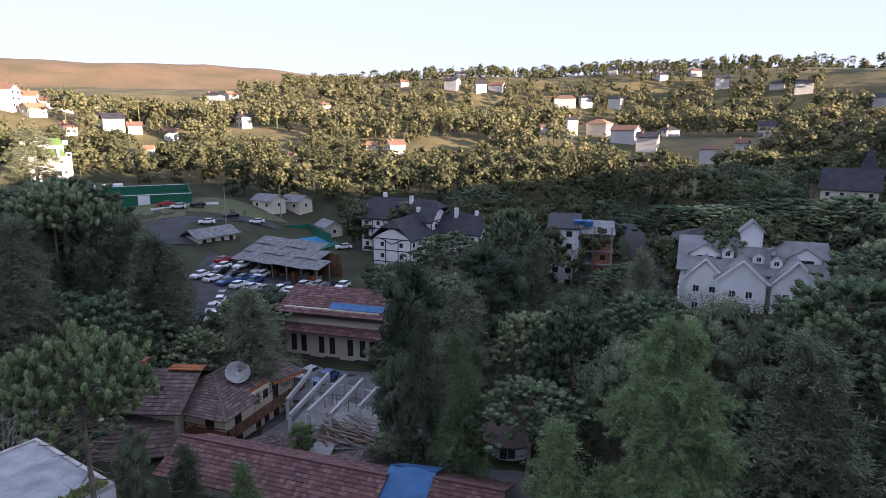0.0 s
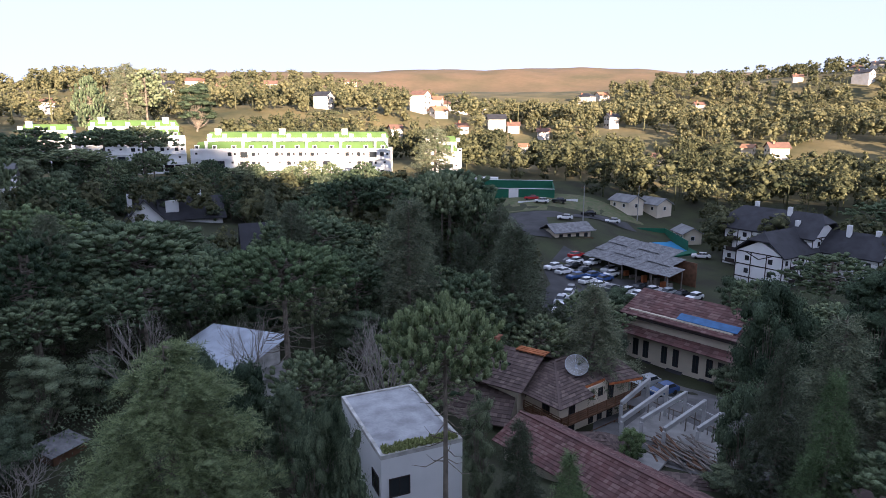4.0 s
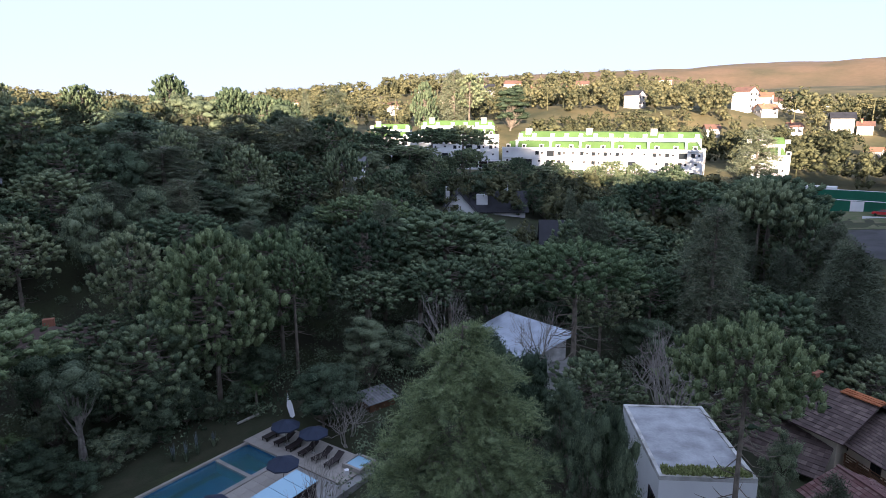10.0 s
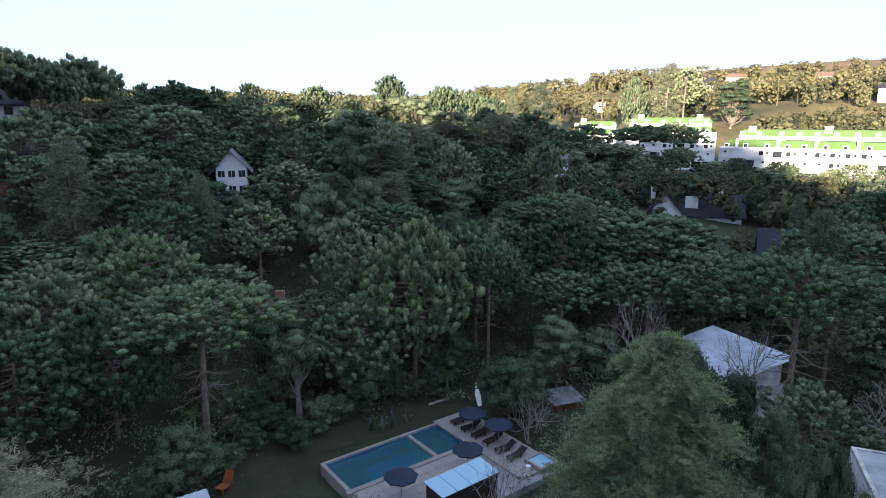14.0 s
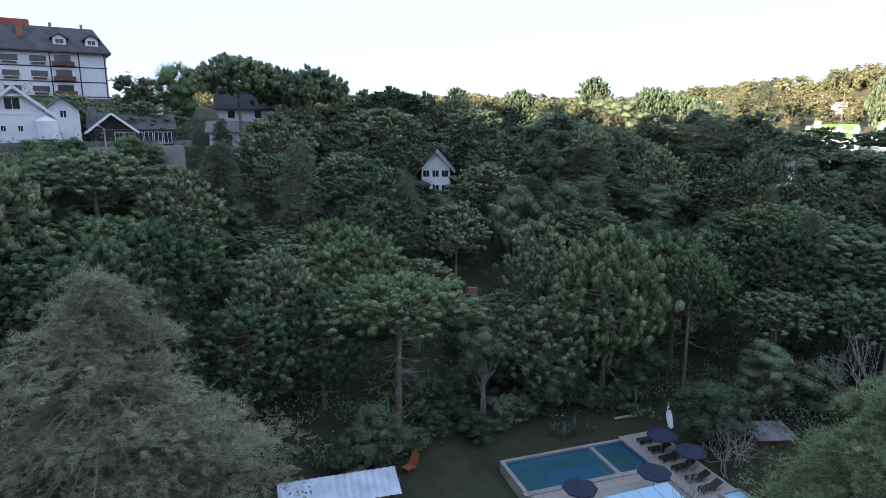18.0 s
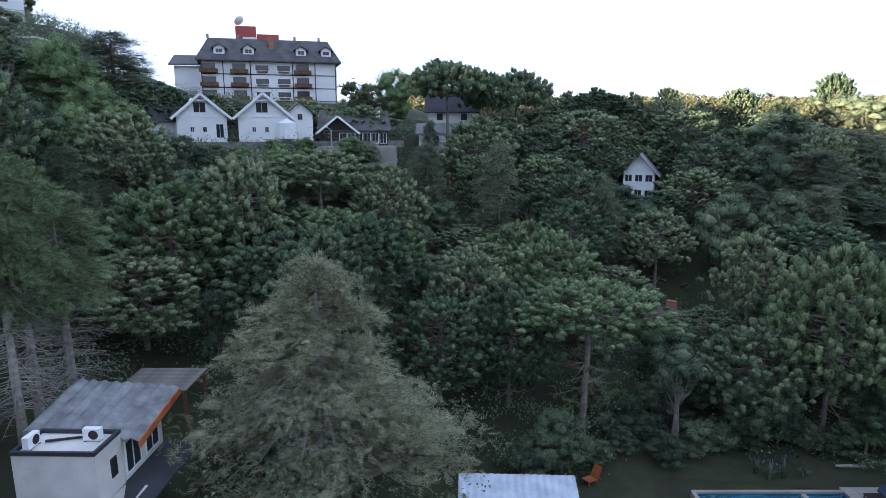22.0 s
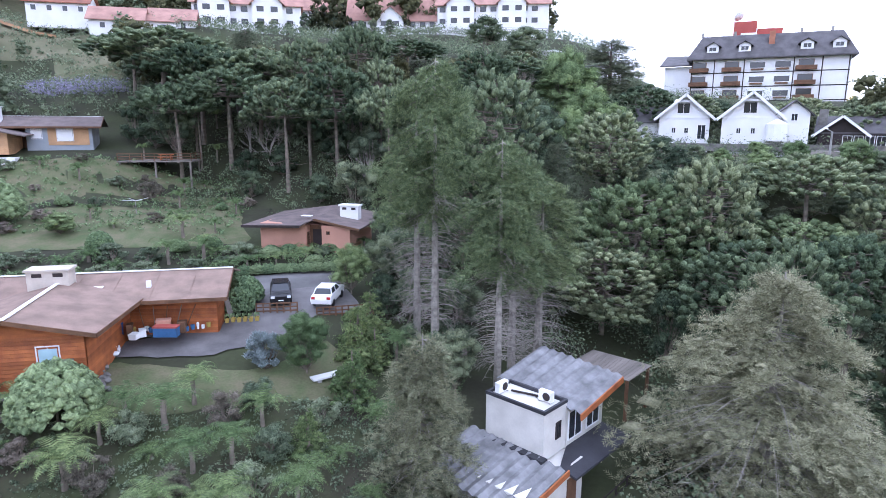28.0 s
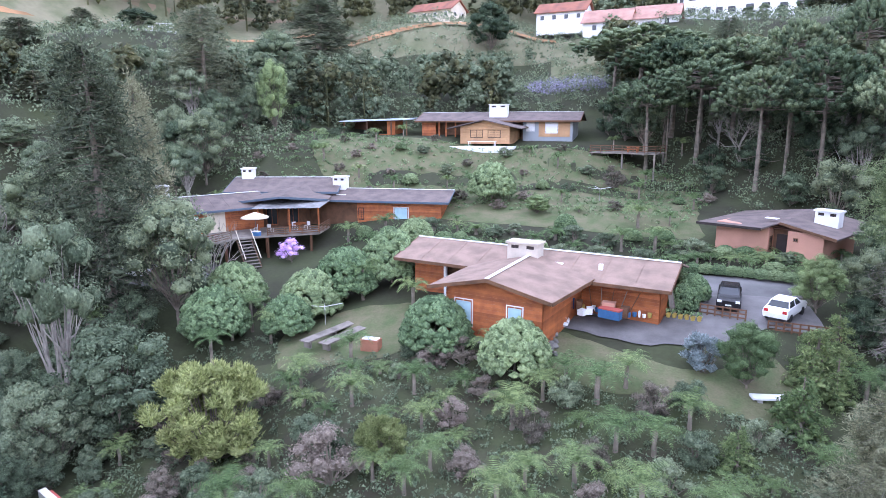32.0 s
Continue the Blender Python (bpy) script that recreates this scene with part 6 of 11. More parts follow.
def flat_white():
    """White two-storey block with a flat concrete roof, grass growing along its near edge."""
    ob = thing("flat_roofed_house", "white house with a flat concrete roof and dry grass", "house", front_pose((-23.4, 29.0), (-20.1, 34.0), 0.0))
    w, d, h = 6.0, 10.0, 6.4
    part("wall", boxes("wall", WHITE, (0, w, 0, d, -3, h - 0.3)), ob)
    part("roof", boxes("roof", ROOF_SCREED, (0.25, w - 0.25, 0.25, d - 0.25, h - 0.296, h - 0.1)), ob, "stained bare concrete roof")
    part("parapet", boxes("parapet", STAINED, (0, w, 0, 0.25, h - 0.296, h), (0, 0.25, 0.25, d, h - 0.296, h), (w - 0.25, w, 0.25, d, h - 0.296, h), (0.25, w - 0.25, d - 0.25, d, h - 0.296, h)), ob)
    window(ob, 1.3, 0, 3.2, 0, 1.5, 1.4, DARK_TIMBER)
    window(ob, 0, 1.2, 3.2, -90, 1.5, 1.4, DARK_TIMBER)
    rng = np.random.default_rng(5)
    c = np.stack([rng.uniform(0.4, w - 0.3, 260), rng.uniform(0.3, 1.1, 260) ** 1.5, np.full(260, h - 0.1)], 1)
    part("roof_grass", soup("roof_grass", spikes(rng, c, np.full(260, 0.08), 9, 0.28, 1.2), LEAF["yellow"]), ob, "dry yellow grass")


flat_white()


def tin_house():
    """House with a broad pale sheet roof and a lean-to."""
    ob = thing("tin_roofed_house", "house with a broad pale ribbed sheet roof", "house", pose(0, 0, 0))
    A, B, C, D = (-57.8, 37.0, 4.2), (-47.0, 35.6, 3.8), (-48.2, 44.6, 5.4), (-57.0, 41.5, 6.0)
    part("roof", sheets("roof", TIN, A, B, C, D, 26, 0.06), ob)
    part("wall", slab("wall", STAINED, [(-56.5, 37.8, 3.7), (-48, 36.8, 3.3), (-48.8, 43.6, 4.6), (-56, 41, 5.2)], 6), ob)
    lean = thing("lean_to", "low white lean-to with a flat roof", "outbuilding", front_pose((-47.2, 38.5), (-44.6, 42.5), -1))
    part("wall", boxes("wall", STAINED, (0, 4.8, 0, 4, -2, 3.4)), lean)
    part("roof", boxes("roof", CONCRETE, (-0.2, 5, -0.2, 4.2, 3.404, 3.6)), lean)
    small = thing("small_shed", "small shed with a dark ribbed roof", "shed", pose(-53.5, 23.0, -1.45, 0, 0, 100))
    part("wall", boxes("wall", BROWN_WOOD, (-1.5, 1.5, -1.1, 1.1, -1, 2.3)), small)
    part("roof", sheets("roof", FIBRO, (-1.8, -1.4, 2.35), (1.8, -1.4, 2.35), (1.8, 1.4, 2.75), (-1.8, 1.4, 2.75), 10), small)


tin_house()


def black_house():
    """White house with steep black roofs."""
    ob = thing("villa", "white villa with steep black roofs and white chimneys", "house", front_pose((-131, 74), (-119, 94), 3.5))
    part("wall", gable_wall("wall", WHITE, 13, 9, 3.2, 4.0, -3), ob, at=pose(15, 6, 0, 0, 0, 0))
    part("roof", gable_roof("roof", DARK_ROOF, 13, 9, 3.2, 4.0, 0.8), ob, at=pose(15, 6, 0, 0, 0, 0))
    part("wall", gable_wall("wall", WHITE, 12, 9, 2.6, 5.2, -3), ob, at=pose(5, 4, 0, 0, 0, 90))
    part("roof", gable_roof("roof", DARK_ROOF, 12, 9, 2.6, 5.2, 0.9), ob, at=pose(5, 4, 0, 0, 0, 90))
    part("flat_gable", boxes("flat_gable", WHITE, (9.4, 12.2, 2.5, 4, 2, 6.9)), ob)
    for x, y in ((2.2, 1.5), (17, 6)):
        part("chimney", boxes("chimney", WHITE, (x - 0.5, x + 0.5, y - 0.4, y + 0.4, 4, 9)), ob)
    for x in (3.5, 6.5):
        window(ob, x, -2.0, 0.6, 0, 1.3, 1.3)
    window(ob, 21.5, 6, 3.6, 90, 1.0, 1.1)


black_house()
house(-140, 54, 60, 8, 7, 2, 2.8, "gable", 2.2, WHITE, GREY_ROOF, "white house half hidden in the dark wood", (3, 2, 3, 2), z=12)
house(-136, 62, 60, 10, 7, 1, 3, "flat", 1, CONCRETE, CONCRETE, "low grey annex beside the wood", (3, 2, 3, 2), z=10)
house(-86, 72.5, 55, 4, 5, 2, 2.8, "gable", 3.6, WHITE, DARK_ROOF, "narrow white gabled house among araucarias", (1, 1, 1, 1), z=1.2)
house(-109.3, -14.2, 5, 8, 4.8, 3, 2.5, "gable", 2.6, WHITE, GREY_ROOF, "narrow white house with a glazed lower floor", (2, 3, 2, 1), (1.2, 1.2), z=12.9, over=0.9)
low_house = house(-75.5, -3.4, 265, 8, 5, 1, 2.4, "gable", 1.3, CREAM, BROWN_ROOF, "low house with a brick chimney among trees", (2, 1, 2, 1), z=2.6)
part("brick_chimney", boxes("brick_chimney", BRICK, (1.6, 2.7, -2.2, -1.5, 1.5, 4.3)), low_house)


def pool_garden():
    """Pool with a stone rim, deck, loungers, folded umbrellas and a glazed roof."""
    m = front_pose((-43.1, 1.4), (-48.0, 11.8), 0.12)
    L, D = 11.3, 4.35
    pool = thing("swimming_pool", "long blue-tiled swimming pool with pale stone rim", "swimming pool", m)
    tiles = material("pool_tiles", (0.010, 0.085, 0.19), 0.4, 0.15, 1, 12, 0.0)
    part("basin", boxes("basin", tiles, (0, L, 0, D, -1.4, -1.2), (0, L, -0.1, 0, -1.4, -0.06), (0, L, D, D + 0.1, -1.4, -0.06), (-0.1, 0, 0, D, -1.4, -0.06), (L, L + 0.1, 0, D, -1.4, -0.06)), pool, "blue tiled basin")
    water = bpy.data.materials.new("pool_water")
    water.use_nodes = True
    b = water.node_tree.nodes["Principled BSDF"]
    b.inputs["Base Color"].default_value = (0.30, 0.66, 0.78, 1)
    b.inputs["Roughness"].default_value, b.inputs["IOR"].default_value = 0.03, 1.33
    b.inputs["Transmission Weight"].default_value = 0.9
    surface = part("water", boxes("water", water, (0.002, L - 0.002, 0.002, D - 0.002, -0.35, -0.18)), pool)
    surface.visible_shadow = False
    part("rim", boxes("rim", PAVING, (-0.45, L + 0.2, -0.5, -0.02, -0.3, 0.05), (-0.3, L + 0.2, D + 0.02, D + 0.28, -1.5, 0.12), (-0.35, -0.02, -0.02, D + 0.02, -1.5, 0.12)), pool, "pale stone rim")
    part("divider", boxes("divider", PAVING, (8.1, 8.45, 0, D, -1.2, -0.05)), pool)
    deck = thing("pool_deck", "pale tiled deck beside the pool", "deck", m)
    for i in range(4):
        for j in range(12):
            part("tile", shared(("ptile",), lambda: boxes("tile", PAVING, (0.01, 0.99, 0.01, 0.99, -0.12, 0.0))), deck, at=Matrix.Translation((L + 0.25 + i * 1.0, D - 0.2 - j * 1.0, 0.0)))
    for i in range(11):
        for j in range(4):
            part("tile", shared(("ptile",), lambda: None), deck, at=Matrix.Translation((i * 1.0, -1.55 - j * 1.0, 0.0)))
    part("bed", boxes("bed", CONCRETE, (-0.3, L + 4.3, -7.6, D + 0.2, -2.5, -1.55), (L + 0.25, L + 4.3, -7.6, D + 0.2, -1.55, -0.125), (-0.3, L + 0.25, -7.6, -0.55, -1.55, -0.125)), deck)
    lounger = thing("sun_lounger", "dark woven sun lounger beside the pool", "sun lounger", m @ pose(L + 1.2, 3.5, 0.0), "loungers by the pool")
    part("seat", boxes("seat", DARK_TIMBER, (0, 1.3, -0.33, 0.33, 0.3, 0.36)), lounger)
    part("backrest", slab("backrest", DARK_TIMBER, [(1.3, -0.33, 0.36), (1.95, -0.33, 0.68), (1.95, 0.33, 0.68), (1.3, 0.33, 0.36)], 0.05), lounger)
    for x in (0.1, 1.2):
        for y in (-0.28, 0.28):
            part("leg", boxes("leg", DARK_TIMBER, (x - 0.03, x + 0.03, y - 0.03, y + 0.03, 0, 0.3)), lounger)
    for k in range(1, 6):
        copy_thing(lounger, m @ pose(L + 1.2, 3.5 - 1.56 * k, 0.0, 0, 0, (0, -4, 3, 2, -5, 4)[k]))
    navy = material("navy_canvas", (0.035, 0.045, 0.075), 0.85, 0.15, 1, 10, 0.1)

    def umbrella(mm, label, mat, high=2.4, wide=1.3, group=""):
        u = thing("parasol", label, "umbrella", mm, group)
        part("pole", round_data("pole", GREY_WOOD, [(0.035, 0), (0.03, high)], 8), u)
        part("foot", round_data("foot", CONCRETE, [(0.28, 0), (0.28, 0.07), (0, 0.09)], 12), u)
        v = [(0, 0, high + 0.05)] + [(wide * math.cos(6.2832 * k / 8), wide * math.sin(6.2832 * k / 8), high - 0.55) for k in range(8)]
        v += [(0, 0, high)] + [(x * 0.99, y * 0.99, z - 0.12) for x, y, z in v[1:9]]
        f = []
        for k in range(8):
            j = (k + 1) % 8
            f += [(0, 1 + k, 1 + j), (9, 10 + j, 10 + k), (1 + k, 10 + k, 10 + j, 1 + j)]
        part("canopy", mesh("canopy", v, f, mat), u)
        for k in range(8):
            a = 6.2832 * k / 8
            part("rib", bars("rib", GREY_WOOD, ((0, 0, high - 0.05), (wide * 0.97 * math.cos(a), wide * 0.97 * math.sin(a), high - 0.66), 0.02)), u)
        return u
    for x, y in ((-50.0, 12.8), (-47.5, 14.5), (-44.0, 10.9), (-41.3, 5.1)):
        umbrella(pose(x, y, 0.12), "navy blue canvas parasol by the pool", navy, group="parasols by the pool")
    glass = glass_like("roof_glazing", (0.30, 0.48, 0.60), 0.12)
    g = thing("glazed_canopy", "low canopy of pale blue glazed panels", "canopy", front_pose((-37.0, 7.4), (-39.4, 12.2), 0))
    for k in range(4):
        part("glass_panel", slab("glass_panel", glass, [(0.02 + 1.34 * k, 0, 2.62), (1.32 + 1.34 * k, 0, 2.62), (1.32 + 1.34 * k, 2.2, 2.78), (0.02 + 1.34 * k, 2.2, 2.78)], 0.05), g)
    part("wall", boxes("wall", DARK_TIMBER, (0.1, 5.25, 0.1, 2.0, -1, 2.55)), g)
    bin_ = thing("bucket", "small white bucket on the deck", "bucket", m @ pose(L + 1.6, -6.2, 0.0))
    part("body", round_data("body", FRAME, [(0.16, 0), (0.2, 0.4), (0, 0.41)], 12), bin_)
    tub = thing("hot_tub", "small square pool with blue water", "hot tub", m @ pose(L + 3.1, -6.2, 0.0))
    part("basin", boxes("basin", tiles, (-0.8, 0.8, -0.8, 0.8, 0, 0.1)), tub)
    part("rim", boxes("rim", PAVING, (-1, 1, -1, -0.8, 0, 0.4), (-1, 1, 0.8, 1, 0, 0.4), (-1, -0.8, -0.8, 0.8, 0, 0.4), (0.8, 1, -0.8, 0.8, 0, 0.4)), tub)
    part("water", boxes("water", glass, (-0.8, 0.8, -0.8, 0.8, 0.104, 0.3)), tub)
    # lawn colour darkened to stand for the shade of the surrounding trees
    patch("pool_lawn", material("shade_dark_lawn", (0.034, 0.042, 0.020), 0.95, 0.5, 1.4, 8, 0.8, second=(0.052, 0.050, 0.028)), "mown grass round the pool, darkened for tree shade", "grass", [(-44, -3), (-38, -10), (-44, -14), (-50, -12), (-58, 4), (-60, 14), (-55, 18), (-54, 11), (-49, -3)], 0.05, 1.2, True)
    ham = thing("hammock", "white hammock hanging from a post", "hammock", pose(-55.7, 14.8, 0.0))
    part("post", bars("post", BROWN_WOOD, ((-0.6, 0, -1), (-0.9, 0, 2.2), 0.09)), ham)
    part("cloth", mesh("cloth", [(-0.9, 0, 2.0), (-0.2, 0.3, 0.9), (0.7, 0.25, 0.15), (0.8, -0.25, 0.2), (-0.1, -0.3, 0.95), (0.75, 0, 0.02)], [(0, 1, 4), (1, 2, 5), (1, 5, 4), (4, 5, 3)], FRAME), ham)
    tin = thing("pavilion", "small pavilion with a pale ribbed sheet roof", "pavilion", front_pose((-35.5, -15.0), (-38.6, -7.6), 0.2))
    part("roof", sheets("roof", TIN, (-0.4, -0.4, 2.3), (8.0, -0.4, 2.3), (8.0, 2.2, 2.9), (-0.4, 2.2, 2.9), 16, 0.06), tin)
    for x in (0.2, 7.4):
        for y in (0, 1.9):
            part("post", boxes("post", BROWN_WOOD, (x - 0.08, x + 0.08, y - 0.08, y + 0.08, -1, 2.35)), tin)
    bench = thing("deck_chair", "orange wooden deck chair on the grass", "chair", pose(-45, -8.2, ground(-45, -8.2) + 0.1, 0, 0, 60))
    part("seat", slab("seat", ORANGE_WOOD, [(-0.4, -0.5, 0.4), (0.4, -0.5, 0.4), (0.4, 0.5, 0.3), (-0.4, 0.5, 0.3)], 0.06), bench)
    part("backrest", slab("backrest", ORANGE_WOOD, [(-0.4, 0.5, 0.34), (0.4, 0.5, 0.34), (0.4, 1.0, 1.2), (-0.4, 1.0, 1.2)], 0.06), bench)
    for x in (-0.35, 0.35):
        for y in (-0.45, 0.45):
            part("leg", boxes("leg", ORANGE_WOOD, (x - 0.04, x + 0.04, y - 0.04, y + 0.04, 0, 0.34)), bench)
    return umbrella


umbrella = pool_garden()



def hill_hotel():
    """White hotel with dark timber lines, balconies and a mansard roof with dormers."""
    w, d, h = 29.5, 13.0, 10.2
    ob = thing("hotel", "white hotel with dark timber lines and dormered slate roof", "hotel", front_pose((-104.4, -107.5), (-123.5, -85.2), 32.2))
    part("wall", boxes("wall", WHITE, (0, w, 0, d, -5, h)), ob)
    E_, T = h - 0.4, h + 4.6
    X, Y = 1.0, 1.3
    pts = [(-X, -Y, E_), (w + X, -Y, E_), (w + X, d + Y, E_), (-X, d + Y, E_), (1.6, 3.4, T), (w - 1.6, 3.4, T), (w - 1.6, d - 3.4, T), (1.6, d - 3.4, T)]
    f = [(0, 1, 5, 4), (1, 2, 6, 5), (2, 3, 7, 6), (3, 0, 4, 7), (4, 5, 6, 7)]
    under = [(x, y, z - 0.25) for x, y, z in pts[:4]]
    f += [(8, 9, 1, 0), (9, 10, 2, 1), (10, 11, 3, 2), (11, 8, 0, 3), (11, 10, 9, 8)]
    part("roof", mesh("roof", pts + under, f, SLATE), ob)
    part("annex", boxes("annex", WHITE, (-6, -0.003, 4, d, -5, h - 1.5)), ob)
    part("annex_roof", slab("annex_roof", SLATE, [(-7, 3, h - 1.2), (0.5, 3, h - 1.2), (0.5, d + 1, h + 1.8), (-7, d + 1, h + 1.8)], 0.3), ob)
    for f_ in range(0, 4):
        part("timber_line", boxes("timber_line", DARK_TIMBER, (0, w, -0.05, -0.003, f_ * 2.9 + 0.9, f_ * 2.9 + 1.1)), ob)
    for x in (0.1, 4.6, 10.4, 19.6, 24.6, 29.2):
        part("timber_post", boxes("timber_post", DARK_TIMBER, (x - 0.1, x + 0.1, -0.06, -0.002, -1, h - 0.5)), ob)
    for f_ in range(3):
        z = f_ * 2.9 + 1.3
        for x, kind in ((1.6, "b"), (8.0, "b"), (12.9, "w"), (17.6, "w"), (21.8, "b"), (26.9, "")):
            if kind == "b":
                b = part("balcony", boxes("balcony", BROWN_WOOD, (x - 1.9, x + 1.9, -1.1, -0.004, z - 0.1, z + 0.05)), ob)
                part("balustrade", boxes("balustrade", BROWN_WOOD, (x - 1.9, x + 1.9, -1.1, -1.03, z + 0.05, z + 0.75), (x - 1.9, x - 1.83, -1.03, -0.01, z + 0.05, z + 0.75), (x + 1.83, x + 1.9, -1.03, -0.01, z + 0.05, z + 0.75)), b)
                window(ob, x, 0, z + 0.1, 0, 2.8, 1.9, BROWN_WOOD)
            elif kind == "w":
                window(ob, x, 0, z + 0.5, 0, 3.0, 1.3)
                part("flower_box", boxes("flower_box", BROWN_WOOD, (x - 1.2, x + 1.2, -0.4, -0.05, z + 0.1, z + 0.42)), ob)
        for y in (3, 6.5, 10):
            window(ob, w, y, z + 0.5, 90, 1.2, 1.2, DARK_TIMBER)
    for x in (4.0, 10.2, 21.6, 27.2):
        g = part("dormer", gable_wall("dormer", WHITE, 3.4, 2.3, 0.9, 0.7, -1.3), ob, at=pose(x, 1.6, h + 1.3, 0, 0, 90))
        part("dormer_roof", gable_roof("dormer_roof", SLATE, 3.4, 2.3, 0.9, 0.7, 0.5, 0.14), g)
        window(g, -1.7, 0, -0.2, -90, 1.5, 0.9)
    part("chimney", boxes("chimney", BRICK, (14.6, 15.7, 1.2, 2.4, h + 0.8, h + 4.9)), ob)
    part("lift_house", boxes("lift_house", RED_PAINT, (7.5, 12, 5, 8.5, T + 0.004, T + 3.0)), ob, "red lift house")
    part("lift_house", boxes("lift_house", RED_PAINT, (12.1, 17, 5.5, 8.5, T + 0.004, T + 1.4)), ob, "red lift house")
    part("base_band", boxes("base_band", WHITE, (9, 12, 4.8, 4.99, T + 0.006, T + 0.6)), ob)
    for x in (-0.5, 6.0, 18.5, 24.0):
        part("vent", boxes("vent", CONCRETE, (x + 2 - 0.25, x + 2 + 0.25, 4, 4.5, T + 0.004, T + 0.9)), ob)
    dish = thing("satellite_dish", "white satellite dish on the hotel lift house", "satellite dish", ob.matrix_world @ pose(8.6, 6, T + 3.0))
    part("mast", bars("mast", CONCRETE, ((0, 0, 0), (0, 0, 0.9), 0.1)), dish)
    part("bowl", round_data("bowl", FRAME, [(0.05, 0), (0.7, 0.15), (1.15, 0.5), (1.12, 0.52), (0.6, 0.2), (0, 0.06)], 18), dish, at=pose(0, 0, 1.0, -50, 0, 40))


SLATE = material("hotel_slates", (0.115, 0.108, 0.110), 0.75, 0.25, 1.5, 7, 0.4)
RED_PAINT = material("red_paint", (0.42, 0.10, 0.08), 0.8, 0.12, 2, 10, 0.1)
hill_hotel()


def chalet(a, b, z, second=False):
    """White chalet with a steep dark roof, its gable to the valley."""
    w = (Vector(b) - Vector(a)).length
    ob = thing("chalet", "white boarded chalet with a steep dark roof" + (" and side gable" if second else ""), "house", front_pose(a, b, z), "white chalets on the slope")
    d, h, rise = 8.0, 3.3, w * 0.42
    part("wall", gable_wall("wall", WHITE, d, w, h, rise, -2.5), ob, at=pose(w / 2, d / 2, 0, 0, 0, 90))
    part("roof", gable_roof("roof", SLATE, d, w, h, rise, 0.7, 0.16), ob, at=pose(w / 2, d / 2, 0, 0, 0, 90))
    for s in (-1, 1):
        part("bargeboard", bars("bargeboard", FRAME, ((w / 2 + s * (w / 2 + 0.7), -0.72, h - 0.55), (w / 2, -0.72, h + rise + 0.1), 0.08, 0.34)), ob)
    part("trim", boxes("trim", FRAME, (0, w, -0.06, -0.003, h - 0.3, h - 0.05)), ob)
    window(ob, w / 2 - 0.2, 0, h + 0.3, 0, 1.7, 1.5)
    part("hood", slab("hood", FRAME, [(w / 2 - 1.5, -0.5, h + 2.0), (w / 2 + 1.2, -0.5, h + 2.0), (w / 2 + 1.0, 0, h + 2.3), (w / 2 - 1.3, 0, h + 2.3)], 0.1), ob)
    for x in (w * 0.3, w * 0.55):
        window(ob, x, 0, 0.9, 0, 0.6, 0.8)
    window(ob, w * 0.85, 0, 0.1, 0, 1.1, 2.0)
    if second:
        part("wall", gable_wall("side_wall", WHITE, 5, 3.6, 3.6, 1.5, -2.5), ob, at=pose(w + 1.6, 3, 0, 0, 0, 90))
        part("roof", gable_roof("side_roof", SLATE, 5, 3.6, 3.6, 1.5, 0.5, 0.14), ob, at=pose(w + 1.6, 3, 0, 0, 0, 90))
        window(ob, w + 1.6, 0.5, 2.6, 0, 0.8, 1.0)
        part("bay", round_data("bay", FRAME, [(1.3, 0), (1.3, 2.2), (0, 2.9)], 10), ob, at=pose(w - 0.4, -0.6, 0))
    else:
        part("wing", gable_wall("side_wall", WHITE, 4, 5, 2.6, 1.8, -2.5), ob, at=pose(-1.2, 4.5, 0, 0, 0, 0))
        part("wing_roof", gable_roof("side_roof", SLATE, 4, 5, 2.6, 1.8, 0.5, 0.14), ob, at=pose(-1.2, 4.5, 0, 0, 0, 0))
    return ob


chalet((-63.4, -70.6), (-68.2, -66.0), 26.0)
chalet((-68.0, -63.7), (-72.8, -58.6), 26.0, True)
terrace = thing("terrace_wall", "stone terrace wall in front of the chalets", "wall", pose(0, 0, 0))
for a, b in (((-61, -71.5), (-67, -62)), ((-67, -62), (-74.5, -57)), ((-74.5, -57), (-84, -46))):
    part("wall", bars("wall", STONE, ((*a, 25.1), (*b, 25.1), 0.4, 1.0)), terrace)


